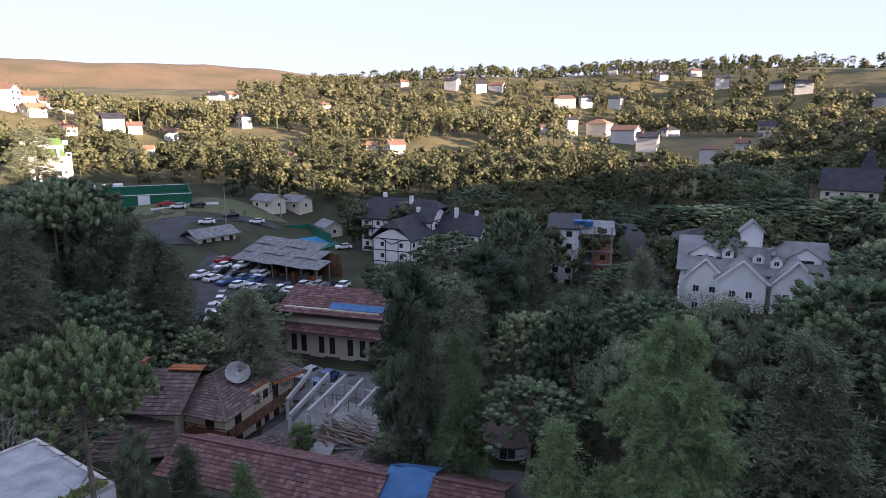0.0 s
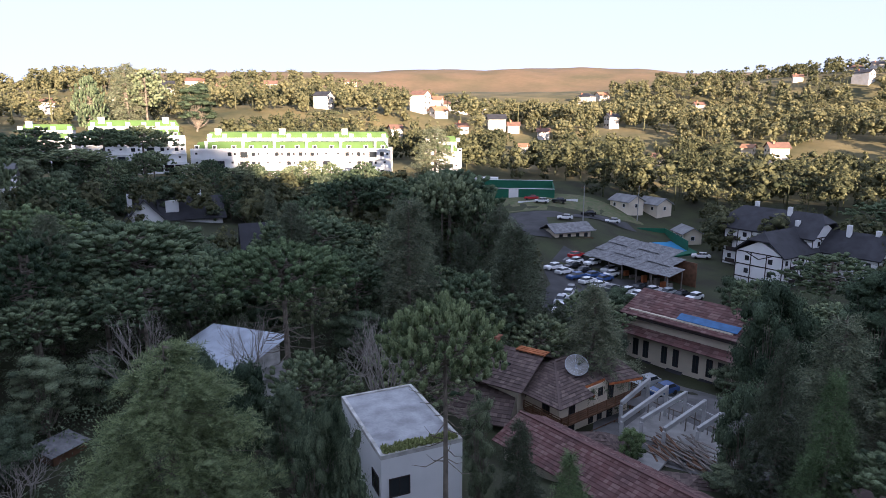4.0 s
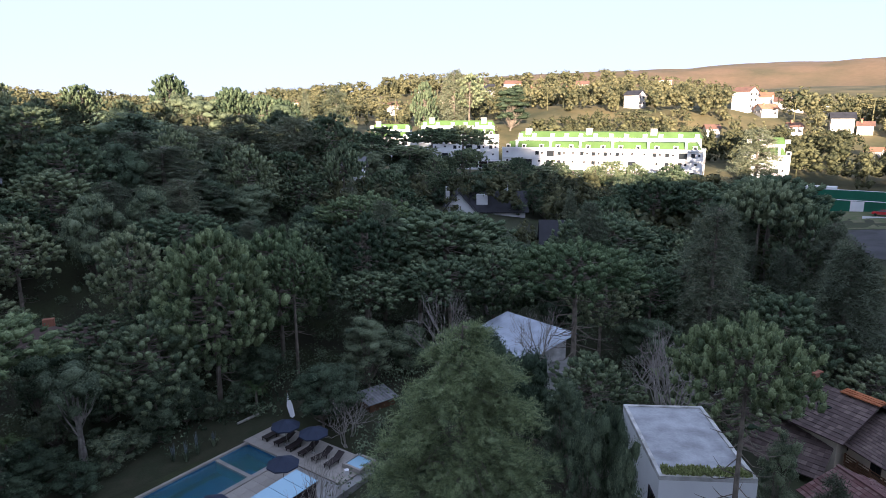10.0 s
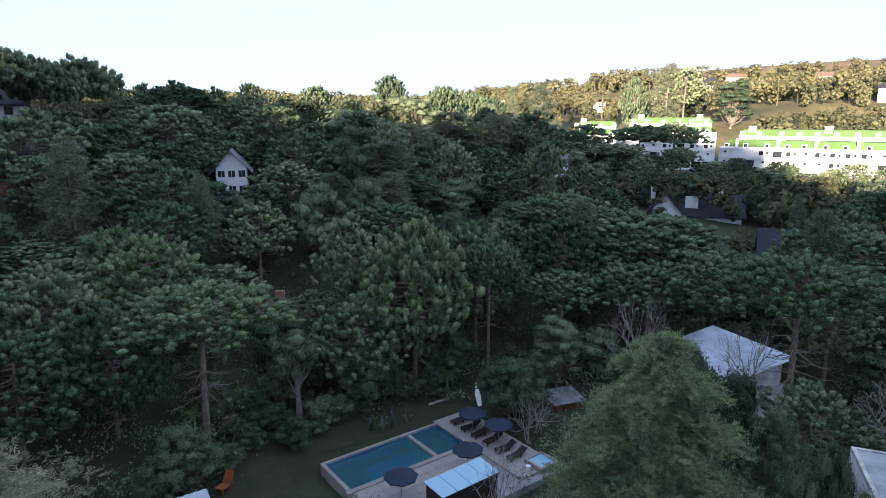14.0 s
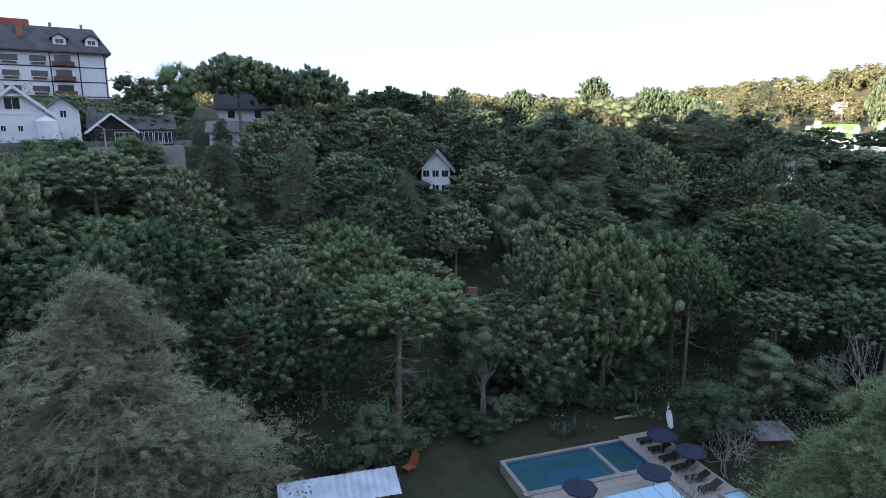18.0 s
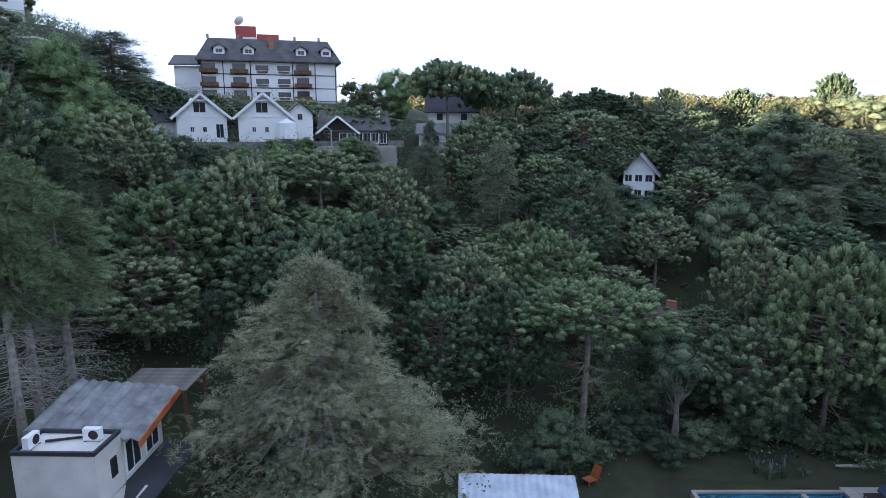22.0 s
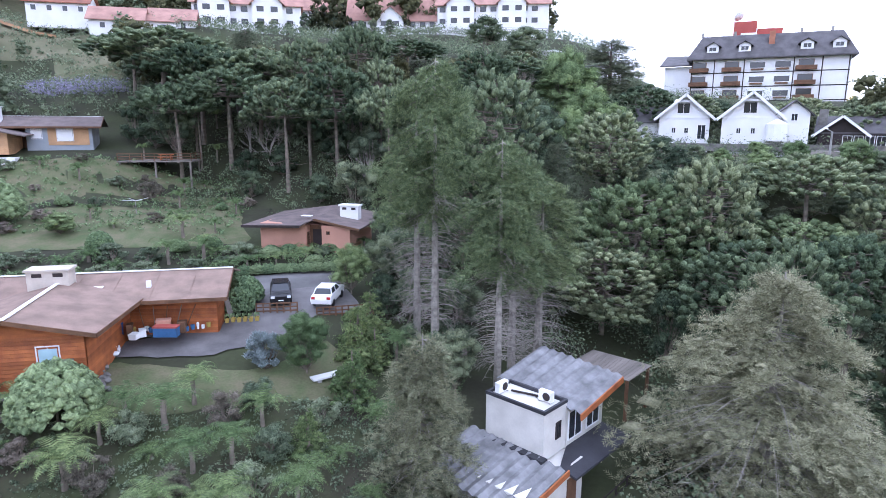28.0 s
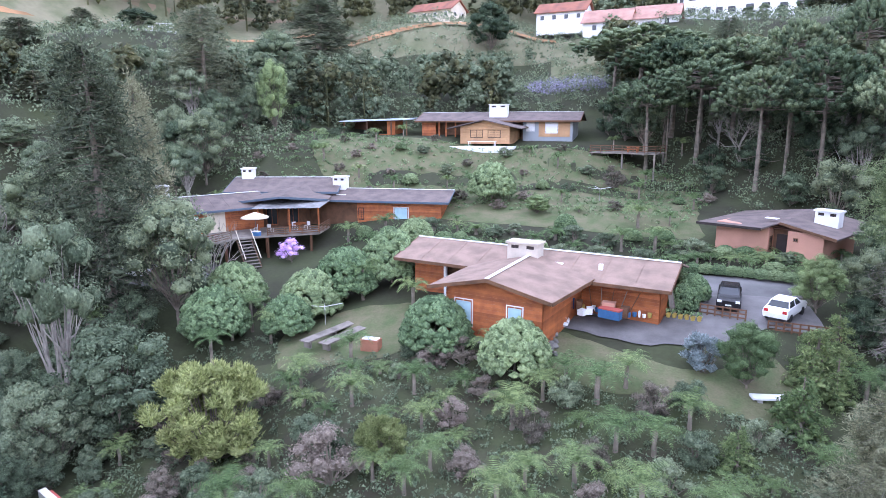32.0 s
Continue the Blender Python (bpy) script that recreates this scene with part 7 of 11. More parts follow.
def black_gable():
    ob = thing("black_gabled_house", "dark-walled house with white framed glazing and pale trim", "house", front_pose((-76.2, -55.6), (-81.8, -47.4), 24.9))
    w = 9.9
    part("wall", boxes("wall", DARK_TIMBER, (0, w, 0.4, 7, -2, 2.3)), ob)
    part("gable", gable_wall("gable", DARK_TIMBER, 6.5, 5.0, 2.3, 1.9, -2), ob, at=pose(2.5, 3.2, 0, 0, 0, 90))
    part("gable_roof", gable_roof("gable_roof", SLATE, 6.5, 5.0, 2.3, 1.9, 0.7), ob, at=pose(2.5, 3.2, 0, 0, 0, 90))
    part("roof", gable_roof("roof", SLATE, w, 6.6, 2.3, 1.8, 0.5), ob, at=pose(w / 2, 3.7, 0))
    for s in (-1, 1):
        part("bargeboard", bars("bargeboard", FRAME, ((2.5 + s * 3.2, -0.78, 1.75), (2.5, -0.78, 4.3), 0.08, 0.3)), ob)
    for x in (3.2, 4.4, 5.6, 6.8, 8.0, 9.2):
        window(ob, x, 0.0 if x < 5 else 0.4, 0.3, 0, 1.05, 1.6)
    part("chimney", boxes("chimney", STONE, (-0.2, 0.8, 1.5, 2.4, -2, 5.2)), ob)
    part("chimney", boxes("chimney", WHITE, (w - 1.6, w - 0.9, 3.4, 4, 3, 5.2)), ob)
    part("patio", boxes("patio", PAVING, (-1, w + 1, -3, 0.39, -3, -0.02)), ob)


black_gable()
tudor = house(-110, -49.5, 113 + 180, 9, 8, 2, 2.7, "gable", 3.6, WHITE, DARK_ROOF, "white half-timbered house with steep dark roofs", (2, 2, 2, 2), z=25.2, frame_mat=DARK_TIMBER)
part("timbering", bars("timbering", DARK_TIMBER, *[((u, -4.03, 0), (u, -4.03, 5.4), 0.18, 0.05) for u in (-4.4, -2.2, 0, 2.2, 4.4)], *[((4.53, v, 5.4), (4.53, 0, 8.4), 0.05, 0.18) for v in (-3.4, 3.4)]), tudor)
house(-101, -48.5, 293, 6, 5, 1, 2.6, "gable", 1.4, WHITE, GREY_ROOF, "small white garage with a pale roof", (1, 1, 1, 1), z=24)
house(-96, -38, 290, 10, 7, 1, 2.8, "gable", 2.0, BRICK, DARK_ROOF, "brick house glowing between dark trees", (3, 1, 3, 1), z=20)
house(-118, -30, 285, 10, 7, 1, 2.8, "gable", 2.0, WHITE, GREY_ROOF, "white bungalow among the slope trees", (3, 1, 3, 1), z=22)
house(-80.5, -110, 215, 12, 8, 1, 3.2, "flat", 1, WHITE, GREY_ROOF, "pale flat-roofed villa on the slope", (4, 2, 4, 2), (2.0, 1.4), z=36)
house(-76, -121, 215, 5, 5, 2, 3.2, "flat", 1, WHITE, WHITE, "slim white cubic house behind a pine", (1, 1, 1, 1), z=37)


def condo(a, b, z, floors, label, tile, gables, rise=3.4, d=10.0):
    w = (Vector(b) - Vector(a)).length
    ob = thing("condominium", label, "apartment building", front_pose(a, b, z), "pink-roofed blocks on the hilltop")
    h = floors * 2.8
    part("wall", gable_wall("wall", WHITE, w, d, h, rise, -5), ob, at=pose(w / 2, d / 2, 0))
    part("roof", gable_roof("roof", tile, w, d, h, rise, 0.7), ob, at=pose(w / 2, d / 2, 0))
    for x in gables:
        g = part("gable", gable_wall("gable", WHITE, 6, 7, h, 2.8, -5), ob, at=pose(x, 1.6, 0, 0, 0, 90))
        part("gable_roof", gable_roof("gable_roof", tile, 6, 7, h, 2.8, 0.6), g)
        for f in range(floors):
            for v in (-1.6, 1.6):
                window(g, -3, v, f * 2.8 + 0.9, -90, 1.6, 1.2, DARK_TIMBER)
    for k in range(int(w / 2.6)):
        for f in range(floors):
            window(ob, 1.3 + 2.6 * k, 0, f * 2.8 + 0.9, 0, 1.5, 1.2, DARK_TIMBER)
    return ob


PINK_ROOF = material("pink_tile_roof", (0.42, 0.24, 0.19), 0.85, 0.2, 2, 7, 0.4)
condo((-5, -162), (-29.5, -158), 50.3, 2, "white block with pinkish tiled roof on the hilltop", PINK_ROOF, (5, 17))
condo((-43.5, -167), (-66, -158), 52.4, 1, "long block with a broad pink tiled roof", PINK_ROOF, (11,), 7.5, 14)
condo((-63.5, -154), (-88, -140), 52.4, 2, "white hilltop block with pink tiled roofs", PINK_ROOF, (6, 19))
house(5, -153, 175, 13, 8, 1, 2.8, "gable", 2.6, WHITE, PINK_ROOF, "small white house with a pale pinkish roof", (3, 1, 3, 1), z=46.4)
condo((-31, -172), (-42, -172), 52, 2, "small white block with a pink roof", PINK_ROOF, ())
house(9.5, -150.5, 172, 10, 7, 1, 2.8, "gable", 2.6, WHITE, PINK_ROOF, "white chalet on the terraced hilltop", (2, 2, 2, 2), z=46)
house(-1, -153, 172, 9, 7, 1, 2.8, "gable", 2.4, WHITE, PINK_ROOF, "white chalet with a pinkish tiled roof", (2, 2, 2, 2), z=47)
house(21.2, -163.6, 172, 12, 8, 1, 2.8, "gable", 2.4, WHITE, RED_ROOF, "white house with a red roof on the crest", (4, 2, 4, 2), z=50.5)
house(58.5, -175.5, 165, 14, 8, 1, 2.8, "gable", 2.4, CREAM, RED_ROOF, "cream house with a red roof above the bank", (4, 2, 4, 2), z=54.6)
fence = thing("hill_fence", "pale metal fence along the hilltop street", "fence", pose(0, 0, 0))
rail(fence, CONCRETE, [(-60, -151, 49.6), (-74, -143, 50.4), (-88, -133.5, 49.6)], 1.3, 3, 2.4, 0.08)


def felt_wing(ob, x0, x1, y0, y1, eave, ridge, trim, both=True, mat=None):
    """A low-pitched felt roof: ridge along x in the middle of y0..y1, dark edge boards, pale ridge strip."""
    ym = (y0 + y1) / 2
    mat = mat or FELT_ROOF
    r = part("roof", slab("roof", mat, [(x0, y0, eave), (x1, y0, eave), (x1, ym, ridge), (x0, ym, ridge)], 0.14), ob)
    if both:
        part("roof", slab("roof", mat, [(x0, ym + 0.004, ridge), (x1, ym + 0.004, ridge), (x1, y1, eave), (x0, y1, eave)], 0.14), ob)
    part("edge_board", bars("edge_board", trim, ((x0, y0 - 0.03, eave - 0.1), (x1, y0 - 0.03, eave - 0.1), 0.06, 0.26), ((x0 - 0.03, y0, eave - 0.1), (x0 - 0.03, ym, ridge - 0.1), 0.06, 0.24), ((x1 + 0.03, y0, eave - 0.1), (x1 + 0.03, ym, ridge - 0.1), 0.06, 0.24)), r)
    part("ridge_strip", bars("ridge_strip", WHITE, ((x0, ym, ridge + 0.04), (x1, ym, ridge + 0.04), 0.28, 0.05)), r, "pale worn ridge strip")
    lap = [((x0 + (x1 - x0) * k / 9, y0, eave + 0.02), (x0 + (x1 - x0) * k / 9, ym, ridge + 0.02), 0.07, 0.02) for k in range(1, 9)]
    for q in lap:
        part("felt_lap", bars("felt_lap", mat, q), r)
    return r


YELLOW_PAINT = material("yellow_plastic", (0.42, 0.31, 0.08), 0.5, 0.08, 1, 10, 0.0)


def brown_house():
    """Low orange timber house with a felt roof, a gabled wing, a broad chimney and clutter under the eaves."""
    ob = thing("timber_house", "low orange timber house with brown felt roof and wing", "house", front_pose((20.2, -48.6), (-2.3, -44.1), 13.65))
    boarded_wall(ob, ORANGE_WOOD, (16.0, 2.2), (22.0, 1.4), -0.6, 2.75)
    boarded_wall(ob, ORANGE_WOOD, (22.0, 1.4), (22.2, 7.5), -0.6, 2.75)
    boarded_wall(ob, ORANGE_WOOD, (1.0, 1.6), (4.0, 1.6), -0.8, 2.7)
    part("inner_wall", boxes("inner_wall", BROWN_WOOD, (1.0, 22.0, 2.4, 7.6, -0.8, 2.7)), ob)
    for x in (4.4, 6.4):
        part("post", boxes("post", WHITE, (x - 0.12, x + 0.12, 0.9, 1.14, -0.8, 2.55)), ob)
    felt_wing(ob, -0.2, 22.9, 0.0, 8.6, 2.45, 3.6, BROWN_WOOD)
    # gabled wing to the front
    for a, b in (((8.2, -5.6), (15.6, -5.6)), ((15.6, -5.6), (15.9, 2.2)), ((8.2, 2.0), (8.2, -5.6))):
        boarded_wall(ob, ORANGE_WOOD, a, b, -1.2, 2.35)
    part("gable", mesh("gable", [(8.2, -5.6, 2.35), (15.6, -5.6, 2.35), (11.9, -5.6, 3.2), (8.2, -5.5, 2.35), (15.6, -5.5, 2.35), (11.9, -5.5, 3.2)], [(0, 1, 2), (5, 4, 3), (0, 3, 4, 1), (1, 4, 5, 2), (2, 5, 3, 0)], ORANGE_WOOD), ob)
    w = part("wing_roof", slab("wing_roof", FELT_ROOF, [(7.1, -6.6, 2.45), (11.85, -6.6, 3.5), (11.85, 2.6, 3.62), (7.1, 0.6, 2.5)], 0.14), ob)
    part("wing_roof", slab("wing_roof", FELT_ROOF, [(11.855, -6.6, 3.5), (16.6, -6.6, 2.45), (17.4, 0.4, 2.55), (11.855, 2.6, 3.62)], 0.14), ob)
    part("edge_board", bars("edge_board", BROWN_WOOD, ((7.1, -6.63, 2.36), (11.85, -6.63, 3.41), 0.06, 0.26), ((11.85, -6.63, 3.41), (16.6, -6.63, 2.36), 0.06, 0.26), ((16.63, -6.6, 2.36), (17.4, 0.4, 2.45), 0.06, 0.26)), w)
    part("ridge_strip", bars("ridge_strip", WHITE, ((11.85, -6.6, 3.55), (11.85, 1.6, 3.66), 0.28, 0.05)), w, "pale worn ridge strip")
    window(ob, 9.6, -5.62, -0.5, 0, 1.5, 2.1)
    window(ob, 13.6, -5.62, -0.3, 0, 1.3, 1.9)
    for x, ww in ((9.6, 0.6), (13.6, 0.5)):
        part("curtain", boxes("curtain", CURTAIN, (x - ww, x + ww, -5.68, -5.655, -0.35, 1.4)), ob, "pale blue curtain")
    chimney(ob, 11.3, 1.9, 3.0, 4.5, 2.6, 1.3, CHIMNEY_STONE)
    part("skylight", boxes("skylight", FRAME, (13.4, 14.4, 1.6, 2.3, 3.02, 3.1)), ob)
    part("vent", boxes("vent", WHITE, (17.3, 17.6, 1.8, 2.1, 2.95, 3.4)), ob)
    part("fire_place", boxes("foundation", STONE, (8.0, 16.2, -5.5, 2, -2.5, -1.2), (0.8, 22.3, 1.7, 7.6, -2.0, -0.6)), ob)
    # clutter on the drive
    rng = random.Random(8)
    m = ob.matrix_world
    for k, (x, y, w_, h_, mat, name, label) in enumerate((
            (18.9, 0.6, 1.6, 0.75, BLUE_TARP, "storage_box", "large blue storage box with red lid"), (17.3, 0.9, 0.4, 0.5, FRAME, "sack", "white sack leaning on the wall"),
            (16.9, 0.4, 0.5, 0.4, FRAME, "sack", "white sack on the paving"), (16.4, 1.3, 0.35, 0.8, BROWN_WOOD, "crate", "brown wooden crate by the wall"),
            (15.7, 1.2, 0.3, 0.9, CAR_PAINTS[4], "gas_bottle", "blue gas bottle by the wall"), (15.2, 1.0, 0.3, 0.8, FRAME, "drum", "white plastic drum beside the house wall"),
            (14.8, -3.2, 0.5, 1.0, FRAME, "bundle", "white bundle hanging at the corner"), (14.6, -4.4, 0.7, 0.7, GREY_WOOD, "log_pile", "heap of firewood at the corner"),
            (18.6, 1.3, 0.9, 1.0, PINK_WALL, "cupboard", "pink cupboard under the eave"), (19.8, 1.3, 0.5, 0.8, BROWN_WOOD, "crate", "brown crate under the eave"))):
        o = thing(name, label, name.replace("_", " "), m @ pose(x, y - 1.0, 0.02, 0, 0, rng.uniform(-20, 20)))
        part("body", boxes("body", mat, (-w_ / 2, w_ / 2, -0.3, 0.3, 0, h_ * 0.86)), o)
        part("lid", boxes("lid", RED_PAINT if name == "storage_box" else mat, (-w_ / 2 - 0.03, w_ / 2 + 0.03, -0.33, 0.33, h_ * 0.862, h_)), o)
    for k in range(16):
        kind = ("bucket", "bottle", "tin", "bucket")[k % 4]
        mat = (CAR_PAINTS[4], FRAME, RED_PAINT, GREY_WOOD, YELLOW_PAINT, BLUE_TARP)[rng.randrange(6)]
        wide, high = {"bucket": (0.16, 0.34), "bottle": (0.1, 0.5), "tin": (0.13, 0.26)}[kind]
        o = thing(kind, f"small {kind} standing among the clutter under the eave", kind, m @ pose(16.3 + 0.34 * k, 0.9 + rng.uniform(-0.5, 0.25), 0.02), "clutter under the eave")
        part("body", round_data("body", mat, [(wide * 0.8, 0), (wide, high * 0.8), (wide * (0.45 if kind == "bottle" else 1), high), (0, high)], 10), o)
    for k in range(5):
        o = thing("garden_tool", "long-handled garden tool leaning on the timber wall", "tool", m @ pose(16.8 + 0.85 * k, 1.1, 0.02), "clutter under the eave")
        part("handle", bars("handle", GREY_WOOD if k % 2 else BROWN_WOOD, ((0.5 - 0.2 * k, -0.5, 0), (0.1 * k, 0.2, 1.7), 0.05)), o)
        part("head", boxes("head", DARK_TIMBER, (0.38 - 0.2 * k, 0.62 - 0.2 * k, -0.54, -0.46, 0, 0.16)), o)
    for k, (x, y, lift, turn) in enumerate(((5.05, -44.1, 0, 20), (5.3, -44.7, 0, 70), (4.9, -44.9, 0, 110), (5.5, -45.3, 0, 30), (5.1, -45.6, 0.02, 80), (4.8, -46.1, 0, 15), (5.15, -44.5, 0.3, 50), (5.3, -45.1, 0.32, 130), (4.95, -45.7, 0.3, 60), (5.2, -44.9, 0.6, 100))):
        sack = thing("sack", "bulging white plastic sack heaped at the house corner", "sack", pose(x, y, ground(x, y) + 0.12 + lift, 0, 12 * (k % 3 - 1), turn), "sacks at the house corner")
        v = ICO[0] * (0.42, 0.27, 0.2) * (1 + 0.18 * np.sin(np.arange(12) * 2.3 + k))[:, None] + (0, 0, 0.18)
        part("body", mesh("body", v, ICO[1].tolist(), SACK), sack)
        part("neck", bars("neck", SACK, ((0.38, 0, 0.2), (0.52, 0.03, 0.24), 0.1)), sack)
    for k in range(9):
        x, y = 5.45 - 0.05 * k + 0.3 * (k % 2), -43.4 + 0.42 * k
        stone = thing("rock", "rough brown garden rock edging the house corner", "rock", pose(x, y, ground(x, y) + 0.1, 0, 0, 40 * k), "rocks at the house corner")
        v = ICO[0] * (0.26, 0.2, 0.2) * (1 + 0.25 * np.sin(np.arange(12) * 3.1 + 2 * k))[:, None] + (0, 0, 0.1)
        part("stone", mesh("stone", v, ICO[1].tolist(), STONE), stone)
    for k in range(6):
        pot = thing("flower_pot", "yellow plastic flower pot with a small plant", "flower pot", m @ pose(22.6 + 0.42 * k, 1.6 + 0.1 * (k % 2), 0.1), "pots beside the drive")
        part("pot", shared(("pot",), lambda: round_data("pot", YELLOW_PAINT, [(0.13, 0), (0.19, 0.32), (0.15, 0.32), (0.14, 0.25), (0, 0.25)], 12)), pot)
        part("plant", shared(("potplant",), lambda: soup("plant", leaves(np.random.default_rng(2), [(0, 0, 0.45)], [0.22], 40, 0.12), LEAF["bush"])), pot)
    for k in range(3):
        board = thing("board", "pale board leaning against the wall", "board", m @ pose(22.4, 2.0 + 0.3 * k, 0.0))
        part("plank", bars("plank", GREY_WOOD, ((0.5, 0, 0.02), (0.1, 0, 1.9), 0.04, 0.25)), board)


SACK = material("plastic_sack", (0.72, 0.73, 0.75), 0.55, 0.1, 0.4, 9, 0.3)
CURTAIN = material("curtain", (0.42, 0.60, 0.66), 0.9, 0.1, 0.5, 8, 0.1)
CHIMNEY_STONE = material("chimney_render", (0.55, 0.49, 0.42), 0.9, 0.15, 1, 10, 0.2)
brown_house()


def pink_house():
    ob = thing("pink_house", "low pink rendered house with brown felt roof", "house", front_pose((-6.2, -64.4), (-14.4, -58.6), 15.4))
    part("wall", boxes("wall", PINK_WALL, (0.6, 5.6, 0.6, 8, -1.5, 2.7)), ob)
    part("wall", boxes("wall", PINK_WALL, (7.2, 10.2, 0.8, 7.4, -1.5, 2.6)), ob)
    part("porch_wall", boxes("porch_wall", BROWN_WOOD, (5.6, 7.2, 1.6, 7, -1.5, 2.6)), ob)
    part("door", boxes("door", DARK_TIMBER, (5.95, 6.85, 1.52, 1.597, 0, 2.1)), ob)
    part("roof", slab("roof", DARK_FELT, [(-0.9, -0.5, 2.55), (5.4, -0.5, 2.75), (6.3, 1.0, 3.25), (6.3, 9.0, 3.75), (-0.9, 9.0, 2.75)], 0.14), ob)
    part("roof", slab("roof", DARK_FELT, [(6.304, 1.0, 3.25), (11.4, 0.2, 2.5), (11.4, 9.0, 2.7), (6.304, 9.0, 3.75)], 0.14), ob)
    part("edge_board", bars("edge_board", DARK_TIMBER, ((-0.9, -0.53, 2.45), (5.4, -0.53, 2.65), 0.06, 0.24)), ob)
    part("edge_board", bars("edge_board", BROWN_WOOD, ((6.3, 0.97, 3.15), (11.4, 0.17, 2.4), 0.06, 0.24)), ob)
    part("end_wall", mesh("end_wall", [(0.6, 0.62, 2.45), (5.6, 0.62, 2.60), (5.6, 0.9, 2.60), (7.2, 1.2, 2.66), (10.2, 0.82, 2.25), (0.6, 7.9, 2.25), (10.2, 7.4, 2.25), (6.3, 7.9, 2.60)], [(0, 1, 2), (2, 3, 7), (3, 4, 6, 7), (0, 2, 7, 5)], PINK_WALL), ob)
    chimney(ob, 8.9, 4.6, 2.6, 4.2, 2.0, 1.0)
    part("skylight", boxes("skylight", FRAME, (4.3, 5.4, 2.3, 2.9, 3.25, 3.32)), ob)
    window(ob, 5.6, 1.1, 0.6, 90, 0.5, 1.3, BROWN_WOOD)
    window(ob, 7.9, 0.8, 1.7, 0, 0.4, 0.35, BROWN_WOOD)


pink_house()
trellis = thing("pergola", "white post frame of an open greenhouse on the slope", "pergola", pose(0, 0, 0))
for k in range(9):
    for q in range(3):
        x, y = 107.5 - 1.1 * k + 3.2 * q, -108.0 - 1.0 * k - 3.4 * q
        part("post", bars("post", FRAME, ((x, y, ground(x, y) - 0.5), (x, y, 46.6 + 1.4 * q), 0.16)), trellis)
for q in range(3):
    part("rail", bars("rail", FRAME, ((107.5 + 3.2 * q, -108.0 - 3.4 * q, 46.7 + 1.4 * q), (98.7 + 3.2 * q, -116.0 - 3.4 * q, 46.7 + 1.4 * q), 0.14)), trellis)


def upper_house():
    ob = thing("upper_timber_house", "long timber house with brown roof and white chimney", "house", front_pose((36.0, -96.8), (10.0, -96.2), 24.7))
    boarded_wall(ob, ORANGE_WOOD, (0.6, 0.8), (3.0, 0.8), -1, 2.7)
    part("inner_wall", boxes("inner_wall", BROWN_WOOD, (0.8, 17.5, 2.6, 7.6, -1, 2.7)), ob)
    part("grey_wall", boxes("grey_wall", GREY_PAINT, (17.5, 25.2, 0.9, 7.6, -1, 2.75)), ob, "blue-grey rendered wall")
    part("panel", boxes("panel", PALE_WOOD, (20.0, 24.8, 0.82, 0.898, 0.4, 2.7)), ob, "pale timber panel")
    part("foundation", boxes("foundation", STONE, (0.4, 25.4, 0.95, 7.7, -3.5, -1.0)), ob)
    window(ob, 18.7, 0.9, 1.2, 0, 1.3, 1.4)
    window(ob, 22.0, 0.82, 0.9, 0, 2.0, 1.7)
    part("blind", boxes("blind", FRAME, (21.1, 22.9, 0.72, 0.76, 0.98, 2.5)), ob, "white closed blind")
    part("blind", boxes("blind", FRAME, (18.15, 19.25, 0.8, 0.84, 1.3, 2.5)), ob, "white closed blind")
    felt_wing(ob, -0.4, 26.4, 0.0, 8.4, 2.85, 4.2, BROWN_WOOD, mat=DARK_FELT)
    for x in (3.6, 4.8, 6.4):
        part("post", boxes("post", ORANGE_WOOD, (x - 0.1, x + 0.1, 0.7, 0.9, -0.4, 2.8)), ob)
    # gabled wing with terrace
    boarded_wall(ob, PALE_WOOD, (8.6, -3.4), (16.4, -3.4), -0.6, 2.0)
    part("gable", mesh("gable", [(8.6, -3.4, 2.0), (16.4, -3.4, 2.0), (12.5, -3.4, 2.9), (8.6, -3.3, 2.0), (16.4, -3.3, 2.0), (12.5, -3.3, 2.9)], [(0, 1, 2), (5, 4, 3), (0, 3, 4, 1), (1, 4, 5, 2), (2, 5, 3, 0)], PALE_WOOD), ob)
    boarded_wall(ob, PALE_WOOD, (16.4, -3.4), (16.6, 2.6), -0.6, 2.0)
    part("wing_roof", slab("wing_roof", DARK_FELT, [(6.6, -4.4, 1.75), (12.5, -4.4, 3.1), (12.5, 3, 3.3), (6.6, 3, 1.95)], 0.14), ob)
    part("wing_roof", slab("wing_roof", DARK_FELT, [(12.505, -4.4, 3.1), (18.4, -4.4, 1.75), (18.4, 3, 1.95), (12.505, 3, 3.3)], 0.14), ob)
    window(ob, 11.2, -3.43, 0.3, 0, 2.0, 1.2, DARK_TIMBER)
    window(ob, 14.0, -3.43, 0.3, 0, 2.0, 1.2, DARK_TIMBER)
    chimney(ob, 13.3, 2.2, 2.9, 5.3, 2.9, 1.2)
    part("terrace", boxes("terrace", WHITE, (5.0, 17.5, -6.0, -3.6, -2.2, -0.9)), ob)
    table = thing("terrace_table", "long white table on the terrace", "table", ob.matrix_world @ pose(12.5, -4.9, -0.9))
    part("tabletop", boxes("tabletop", FRAME, (-2.2, 2.2, -0.45, 0.45, 0.7, 0.76)), table)
    for x in (-2.0, 2.0):
        for y in (-0.35, 0.35):
            part("leg", boxes("leg", FRAME, (x - 0.04, x + 0.04, y - 0.04, y + 0.04, 0, 0.7)), table)
    # open pavilion beside it
    pav = thing("garden_pavilion", "open timber pavilion with a flat blue-grey roof", "pavilion", front_pose((49.0, -96.4), (38.4, -97.0), 24.6))
